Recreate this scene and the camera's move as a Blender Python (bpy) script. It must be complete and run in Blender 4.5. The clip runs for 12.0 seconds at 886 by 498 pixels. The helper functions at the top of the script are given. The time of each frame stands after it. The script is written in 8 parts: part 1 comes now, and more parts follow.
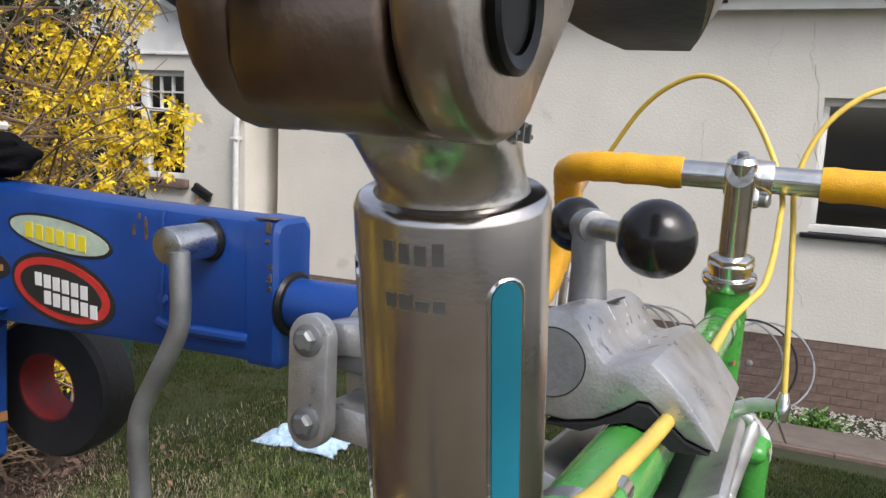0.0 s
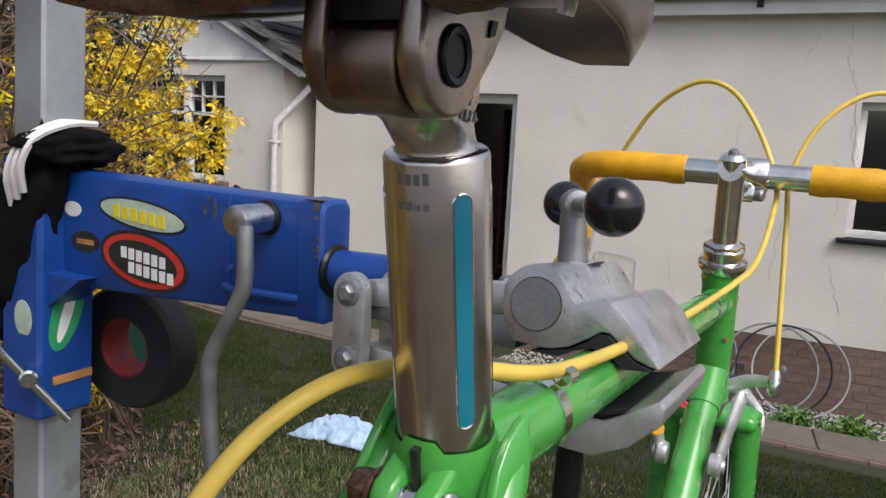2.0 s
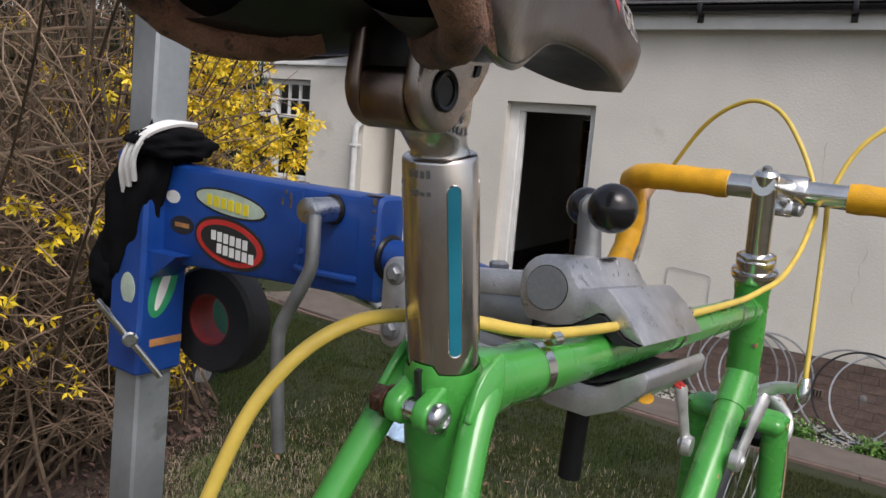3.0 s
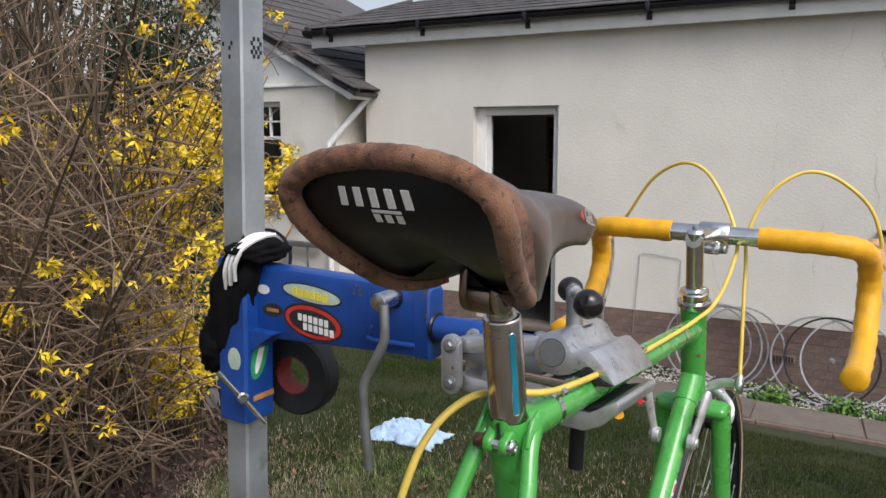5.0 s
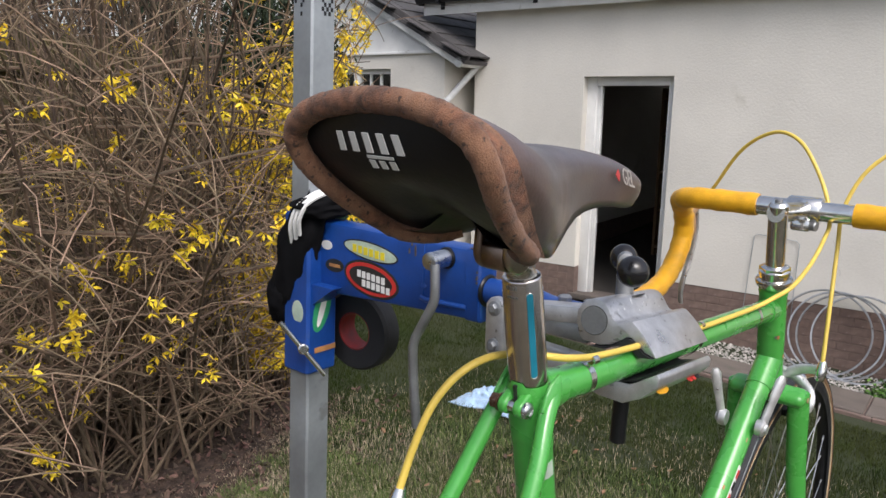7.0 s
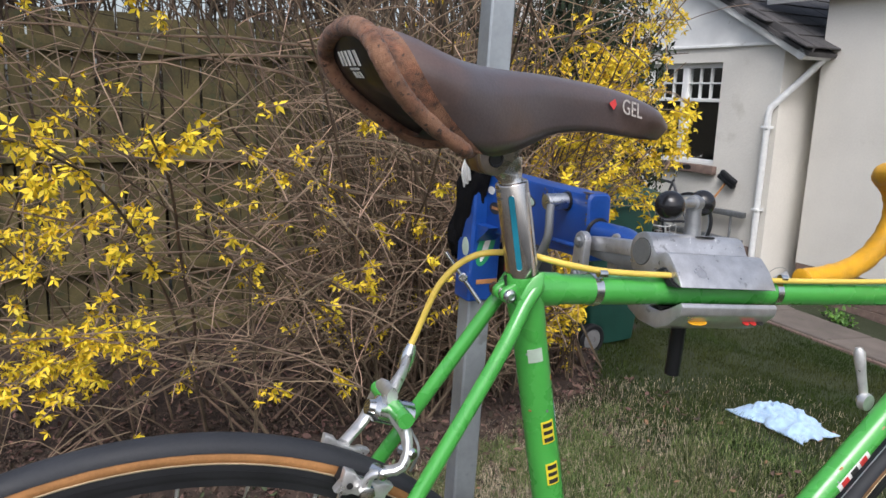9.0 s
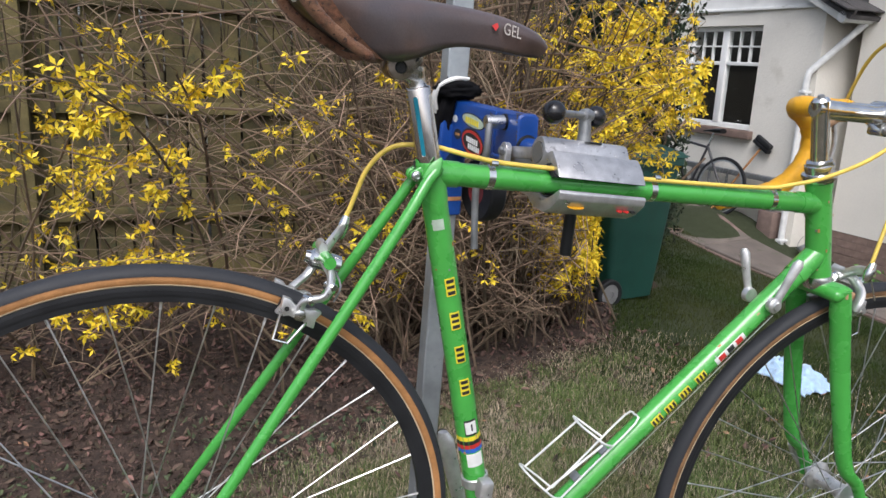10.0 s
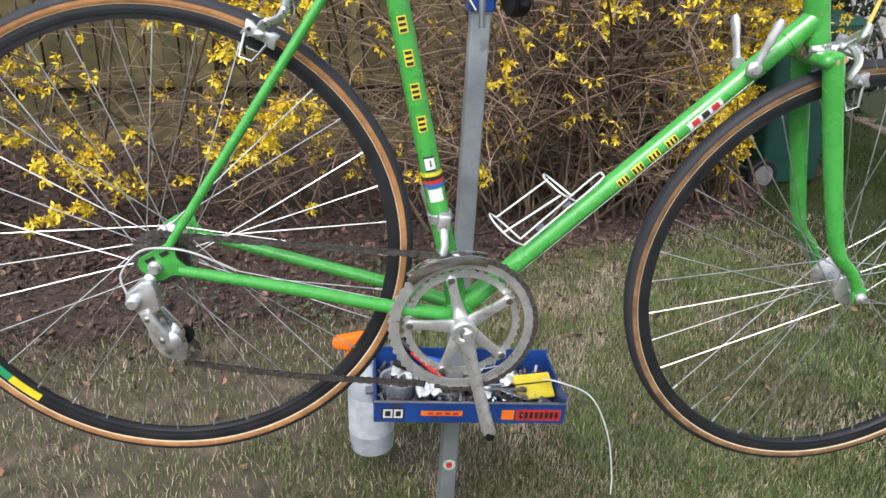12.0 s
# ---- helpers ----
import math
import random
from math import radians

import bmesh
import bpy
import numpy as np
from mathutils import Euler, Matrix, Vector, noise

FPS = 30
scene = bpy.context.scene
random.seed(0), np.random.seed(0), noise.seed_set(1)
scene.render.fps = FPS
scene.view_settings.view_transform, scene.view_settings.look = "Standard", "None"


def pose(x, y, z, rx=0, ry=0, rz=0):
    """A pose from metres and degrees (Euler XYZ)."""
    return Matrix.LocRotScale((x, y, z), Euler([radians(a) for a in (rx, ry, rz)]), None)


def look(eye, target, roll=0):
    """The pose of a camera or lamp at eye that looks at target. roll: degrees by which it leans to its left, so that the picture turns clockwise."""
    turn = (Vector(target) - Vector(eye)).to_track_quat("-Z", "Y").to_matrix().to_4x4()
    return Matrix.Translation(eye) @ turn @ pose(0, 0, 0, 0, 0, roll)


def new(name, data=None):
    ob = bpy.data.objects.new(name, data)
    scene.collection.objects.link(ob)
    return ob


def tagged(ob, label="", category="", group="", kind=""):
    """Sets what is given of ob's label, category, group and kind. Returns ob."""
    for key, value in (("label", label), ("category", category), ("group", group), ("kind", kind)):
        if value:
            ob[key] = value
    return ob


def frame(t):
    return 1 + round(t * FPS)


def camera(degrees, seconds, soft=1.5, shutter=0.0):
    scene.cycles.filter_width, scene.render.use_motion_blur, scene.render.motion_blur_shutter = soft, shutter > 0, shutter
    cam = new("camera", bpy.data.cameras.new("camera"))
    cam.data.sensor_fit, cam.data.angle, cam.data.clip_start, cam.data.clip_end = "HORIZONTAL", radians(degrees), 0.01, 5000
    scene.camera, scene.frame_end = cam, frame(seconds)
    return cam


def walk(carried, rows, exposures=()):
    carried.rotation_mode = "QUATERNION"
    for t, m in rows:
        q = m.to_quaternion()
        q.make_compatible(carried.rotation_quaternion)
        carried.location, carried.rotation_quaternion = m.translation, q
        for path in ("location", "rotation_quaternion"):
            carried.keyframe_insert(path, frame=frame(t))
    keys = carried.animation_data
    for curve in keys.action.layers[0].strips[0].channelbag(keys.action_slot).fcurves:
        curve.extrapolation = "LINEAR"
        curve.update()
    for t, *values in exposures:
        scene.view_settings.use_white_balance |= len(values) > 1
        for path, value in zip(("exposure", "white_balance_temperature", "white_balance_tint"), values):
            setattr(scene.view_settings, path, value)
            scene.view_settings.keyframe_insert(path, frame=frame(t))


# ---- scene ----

# ---- camera and walk ----
cam = camera(62.0, 12.0, soft=1.5)
# seconds, place, heading, tilt, lean
PATH = [
    (0.0, 0.1915, -0.0505, 1.4677, 25.243, -9.059, 2.830),
    (0.5, 0.1820, -0.0607, 1.4650, 29.969, -8.457, 2.937),
    (1.0, 0.1832, -0.0643, 1.4655, 29.867, -8.825, 2.762),
    (1.5, 0.1343, -0.0894, 1.4637, 28.327, -9.101, 3.178),
    (2.0, 0.1230, -0.0961, 1.4638, 27.921, -8.865, 2.954),
    (2.5, 0.0962, -0.1073, 1.4655, 27.569, -8.922, 3.717),
    (3.0, 0.0729, -0.1524, 1.4660, 33.741, -8.669, 4.772),
    (3.2, 0.0777, -0.1818, 1.4714, 36.722, -8.148, 5.541),
    (4.8, -0.1321, -0.2479, 1.5820, 32.747, -8.530, -0.610),
    (5.0, -0.1504, -0.2300, 1.5801, 31.764, -8.830, -0.129),
    (5.5, -0.1705, -0.2148, 1.5755, 30.339, -9.824, -0.002),
    (6.0, -0.1750, -0.2199, 1.5754, 30.119, -9.723, 0.509),
    (6.5, -0.1625, -0.2381, 1.5710, 33.710, -10.318, 0.526),
    (7.0, -0.1098, -0.2721, 1.5680, 40.224, -11.128, 0.970),
    (7.5, -0.0465, -0.3272, 1.5646, 49.240, -10.528, 1.809),
    (7.7, -0.0210, -0.3538, 1.5625, 53.262, -10.363, 1.879),
    (9.3, -0.0045, -0.5822, 1.5122, 66.899, -12.360, 2.312),
    (9.5, -0.0107, -0.6328, 1.5029, 66.838, -13.414, 3.367),
    (10.0, 0.0373, -0.7452, 1.4906, 69.316, -14.585, 2.338),
    (10.5, 0.1654, -0.8830, 1.4717, 77.535, -13.876, 3.992),
    (11.0, 0.2507, -0.9614, 1.4522, 83.422, -15.223, 2.436),
    (11.5, 0.2619, -0.9761, 1.3946, 83.931, -18.465, 1.975),
    (12.0, 0.2746, -0.9605, 1.3385, 83.897, -22.601, 0.669),
]


def eye_pose(x, y, z, heading, tilt, lean):
    h, p = radians(heading), radians(tilt)
    ahead = Vector((math.cos(p) * math.cos(h), math.cos(p) * math.sin(h), math.sin(p)))
    return look((x, y, z), Vector((x, y, z)) + ahead, lean)


EXPOSURES = [(0.0, 0.5, 6500, 12), (1.2, 0.42, 6500, 12), (2.0, 0.22, 6500, 12), (2.5, 0.15, 6500, 13), (3.2, 0.04, 6500, 14), (4.8, 0.34, 6450, 12), (6.5, 0.4, 6450, 13), (7.7, 0.45, 6300, 12), (9.3, 0.44, 6200, 12), (10.5, 0.48, 6200, 12), (12.0, 0.72, 6200, 10)]
walk(cam, [(row[0], eye_pose(*row[1:])) for row in PATH], EXPOSURES)

# ---- sky and sun ----
world = bpy.data.worlds.new("overcast_sky")
scene.world = world
world.use_nodes = True
wn, wl = world.node_tree.nodes, world.node_tree.links
sky = wn.new("ShaderNodeTexSky")
sky.sky_type, sky.sun_disc = "NISHITA", False
sky.sun_elevation, sky.sun_rotation = radians(50), radians(200)
sky.dust_density, sky.ozone_density = 4.0, 0.5
grey = wn.new("ShaderNodeHueSaturation")
grey.inputs["Saturation"].default_value = 0.6
wl.new(sky.outputs[0], grey.inputs["Color"])
wl.new(grey.outputs[0], wn["Background"].inputs["Color"])
wn["Background"].inputs["Strength"].default_value = 0.15

sun_data = bpy.data.lights.new("sun", "SUN")
sun_data.energy, sun_data.angle, sun_data.color = 1.3, radians(25), (1.0, 0.99, 0.98)
sun = new("sun", sun_data)
SUN_FROM = Vector((-0.45, -0.6, 0.95))
sun.matrix_world = look(SUN_FROM * 20, (0, 0, 0))


# ---- mesh helpers ----
def geo():
    return [[], []]


def add(g, verts, faces):
    n = len(g[0])
    g[0].extend(Vector(v) for v in verts)
    g[1].extend([i + n for i in f] for f in faces)
    return g


def move(g, m):
    g[0][:] = [m @ v for v in g[0]]
    return g


def merge(*gs):
    out = geo()
    for g in gs:
        add(out, g[0], g[1])
    return out


def box(x0, x1, y0, y1, z0, z1, bevel=0.0, segments=2):
    bm = bmesh.new()
    bmesh.ops.create_cube(bm, size=1)
    for v in bm.verts:
        v.co = Vector((x0 if v.co.x < 0 else x1, y0 if v.co.y < 0 else y1, z0 if v.co.z < 0 else z1))
    if bevel:
        bmesh.ops.bevel(bm, geom=bm.edges[:], offset=bevel, segments=segments, affect="EDGES", profile=0.5)
    return from_bm(bm)


def from_bm(bm):
    bm.verts.index_update()
    g = [[v.co.copy() for v in bm.verts], [[v.index for v in f.verts] for f in bm.faces]]
    bm.free()
    return g


def rings(sections, cap=True, closed=False):
    """A skin over rings of equally many points."""
    g, n = geo(), len(sections[0])
    for s in sections:
        g[0].extend(Vector(p) for p in s)
    count = len(sections)
    for i in range(count if closed else count - 1):
        a, b = i * n, (i + 1) % count * n
        for k in range(n):
            g[1].append([a + k, a + (k + 1) % n, b + (k + 1) % n, b + k])
    if cap and not closed:
        g[1].append(list(range(n))[::-1])
        g[1].append([(count - 1) * n + k for k in range(n)])
    return g


def smooth_path(points, steps=6):
    """Catmull-Rom through the points."""
    p = [Vector(q) for q in points]
    p = [2 * p[0] - p[1], *p, 2 * p[-1] - p[-2]]
    out = []
    for i in range(1, len(p) - 2):
        a, b, c, d = p[i - 1:i + 3]
        for k in range(steps):
            t = k / steps
            out.append(0.5 * (2 * b + (c - a) * t + (2 * a - 5 * b + 4 * c - d) * t * t + (3 * b - a - 3 * c + d) * t ** 3))
    return [*out, p[-2]]


def tube(points, radius, sides=12, cap=True, closed=False, flat=(1.0, 1.0)):
    """A round bar along points; radius may be a list."""
    p = [Vector(q) for q in points]
    n = len(p)
    rad = radius if isinstance(radius, (list, tuple)) else [radius] * n
    side = None
    out = []
    for i in range(n):
        way = (p[(i + 1) % n] - p[i - 1]) if closed else (p[min(i + 1, n - 1)] - p[max(i - 1, 0)])
        way.normalize()
        if side is None:
            side = way.orthogonal().normalized() if abs(way.z) > 0.9 or flat == (1.0, 1.0) else way.cross(Vector((0, 0, 1))).normalized()
        side = (side - way * side.dot(way)).normalized()
        up = way.cross(side)
        out.append([p[i] + rad[i] * (flat[0] * math.cos(math.tau * k / sides) * side + flat[1] * math.sin(math.tau * k / sides) * up) for k in range(sides)])
    return rings(out, cap, closed)


def rod(a, b, r, r2=None, sides=14):
    return tube([a, b], [r, r if r2 is None else r2], sides)


def lathe(profile, origin, axis, sides=24, cap=True):
    """profile: (along, radius) pairs turned round the axis through origin."""
    axis = Vector(axis).normalized()
    side = axis.orthogonal().normalized()
    up = axis.cross(side)
    o = Vector(origin)
    return rings([[o + axis * a + max(r, 1e-5) * (math.cos(math.tau * k / sides) * side + math.sin(math.tau * k / sides) * up) for k in range(sides)] for a, r in profile], cap)


def hoop(centre, axis, profile, sides=96):
    """A closed ring: profile of (radius, along) points carried round the axis."""
    axis, c = Vector(axis).normalized(), Vector(centre)
    side = axis.orthogonal().normalized()
    up = axis.cross(side)
    out = []
    for k in range(sides):
        d = math.cos(math.tau * k / sides) * side + math.sin(math.tau * k / sides) * up
        out.append([c + d * r + axis * a for r, a in profile])
    return rings(out, cap=False, closed=True)


def ball(c, r, seg=20):
    c = Vector(c)
    return lathe([(-r * math.cos(math.pi * k / 12), r * math.sin(math.pi * k / 12)) for k in range(13)], c, (0, 0, 1), seg, cap=False)


def slab(outline, axis_a, axis_b, origin, depth, bevel=0.0):
    """A flat plate: outline of (a, b) in the axes, thickness depth along their normal, from origin."""
    a, b, o = Vector(axis_a), Vector(axis_b), Vector(origin)
    n = a.cross(b).normalized()
    bm = bmesh.new()
    low = [bm.verts.new(o + a * p + b * q) for p, q in outline]
    face = bm.faces.new(low)
    top = bmesh.ops.extrude_face_region(bm, geom=[face])
    bmesh.ops.translate(bm, verts=[v for v in top["geom"] if isinstance(v, bmesh.types.BMVert)], vec=n * depth)
    bmesh.ops.recalc_face_normals(bm, faces=bm.faces[:])
    if bevel:
        edges = [e for e in bm.edges if e.calc_face_angle(0) > 0.6]
        bmesh.ops.bevel(bm, geom=edges, offset=bevel, segments=2, affect="EDGES", profile=0.5)
    return from_bm(bm)


def oval(w, h, n=28):
    return [(w / 2 * math.cos(math.tau * k / n), h / 2 * math.sin(math.tau * k / n)) for k in range(n)]


def mesh_of(name, g, material, smooth=35):
    me = bpy.data.meshes.new(name)
    me.from_pydata([tuple(v) for v in g[0]], [], g[1])
    me.materials.append(material)
    bm = bmesh.new()
    bm.from_mesh(me)
    bmesh.ops.recalc_face_normals(bm, faces=bm.faces[:])
    bm.to_mesh(me)
    bm.free()
    if smooth:
        me.shade_smooth()
        me.set_sharp_from_angle(angle=radians(smooth))
    return me


def part(name, g, material, parent=None, label="", smooth=35):
    ob = new(name, mesh_of(name, g, material, smooth))
    ob.parent = parent
    return tagged(ob, label=label)


def thing(name, label, category, m=None, group="", kind=""):
    ob = new(name)
    if m is not None:
        ob.matrix_world = m
    return tagged(ob, label, category, group, kind)


def soup(name, verts, loops_per_face, material, parent=None, smooth=False):
    """A large mesh from an array of corner points, each face on its own corners."""
    verts = np.asarray(verts, dtype=np.float32).reshape(-1, 3)
    n = len(verts) // loops_per_face
    me = bpy.data.meshes.new(name)
    me.vertices.add(len(verts))
    me.vertices.foreach_set("co", verts.ravel())
    me.loops.add(len(verts))
    me.loops.foreach_set("vertex_index", np.arange(len(verts), dtype=np.int32))
    me.polygons.add(n)
    me.polygons.foreach_set("loop_start", np.arange(0, len(verts), loops_per_face, dtype=np.int32))
    me.materials.append(material)
    me.update(calc_edges=True)
    me.validate()
    ob = new(name, me)
    ob.parent = parent
    return ob


# ---- materials ----
def surface(name, colour, rough=0.5, metal=0.0, vary=0.12, scale=20.0, fine=180.0, bump=0.05, dirt=None, dirt_at=0.62, coat=0.0, rough_vary=0.1, island=0.0, random_ob=0.0, alt=None, sheen=0.0, spec=0.5, coat_rough=0.08):
    """Two scales of noise over a base colour, with a bump and, if given, dirt patches."""
    m = bpy.data.materials.new(name)
    m.use_nodes = True
    nt, ln = m.node_tree.nodes, m.node_tree.links
    b = nt["Principled BSDF"]
    co = nt.new("ShaderNodeTexCoord")

    def noise_at(s, detail=4.0):
        t = nt.new("ShaderNodeTexNoise")
        t.inputs["Scale"].default_value, t.inputs["Detail"].default_value = s, detail
        ln.new(co.outputs["Object"], t.inputs["Vector"])
        return t.outputs["Fac"]

    def mixed(fac, a, c):
        x = nt.new("ShaderNodeMix")
        x.data_type = "RGBA"
        for socket, value in ((x.inputs["A"], a), (x.inputs["B"], c)):
            if isinstance(value, tuple):
                socket.default_value = (*value, 1)
            else:
                ln.new(value, socket)
        ln.new(fac, x.inputs["Factor"])
        return x.outputs["Result"]

    def ramp(fac, lo, hi, a=0.0, c=1.0):
        r = nt.new("ShaderNodeMapRange")
        r.inputs["From Min"].default_value, r.inputs["From Max"].default_value = lo, hi
        r.inputs["To Min"].default_value, r.inputs["To Max"].default_value = a, c
        ln.new(fac, r.inputs["Value"])
        return r.outputs["Result"]

    coarse, grain = noise_at(scale), noise_at(fine, 2.0)
    dark = tuple(max(0.0, c * (1 - vary * 1.6)) for c in colour)
    light = tuple(min(1.0, c * (1 + vary)) for c in colour)
    col = mixed(ramp(coarse, 0.3, 0.7), dark, light)
    if alt:
        col = mixed(ramp(noise_at(scale * 0.37), 0.42, 0.6), col, alt)
    if island:
        gi = nt.new("ShaderNodeNewGeometry")
        hs = nt.new("ShaderNodeHueSaturation")
        ln.new(col, hs.inputs["Color"])
        ln.new(ramp(gi.outputs["Random Per Island"], 0, 1, 1 - island, 1 + island), hs.inputs["Value"])
        ln.new(ramp(gi.outputs["Random Per Island"], 0, 1, 0.5 + island * 0.05, 0.5 - island * 0.05), hs.inputs["Hue"])
        col = hs.outputs["Color"]
    if random_ob:
        oi = nt.new("ShaderNodeObjectInfo")
        hs = nt.new("ShaderNodeHueSaturation")
        ln.new(col, hs.inputs["Color"])
        ln.new(ramp(oi.outputs["Random"], 0, 1, 1 - random_ob, 1 + random_ob), hs.inputs["Value"])
        col = hs.outputs["Color"]
    if dirt:
        col = mixed(ramp(noise_at(scale * 1.7, 8.0), dirt_at, dirt_at + 0.06), col, dirt)
    gr = nt.new("ShaderNodeMix")
    gr.data_type, gr.blend_type = "RGBA", "MULTIPLY"
    ln.new(col, gr.inputs["A"])
    tone = nt.new("ShaderNodeCombineColor")
    g1 = ramp(grain, 0.25, 0.75, 1 - vary * 0.8, 1.0)
    for k in range(3):
        ln.new(g1, tone.inputs[k])
    ln.new(tone.outputs[0], gr.inputs["B"])
    gr.inputs["Factor"].default_value = 1.0
    ln.new(gr.outputs["Result"], b.inputs["Base Color"])
    ln.new(ramp(coarse, 0.25, 0.75, max(0.02, rough - rough_vary), min(1.0, rough + rough_vary)), b.inputs["Roughness"])
    b.inputs["Metallic"].default_value = metal
    b.inputs["Coat Weight"].default_value = coat
    b.inputs["Coat Roughness"].default_value = coat_rough
    b.inputs["Sheen Weight"].default_value = sheen
    b.inputs["Specular IOR Level"].default_value = spec
    if bump:
        bp = nt.new("ShaderNodeBump")
        bp.inputs["Strength"].default_value, bp.inputs["Distance"].default_value = bump, 0.004
        ln.new(grain, bp.inputs["Height"])
        ln.new(bp.outputs[0], b.inputs["Normal"])
    return m


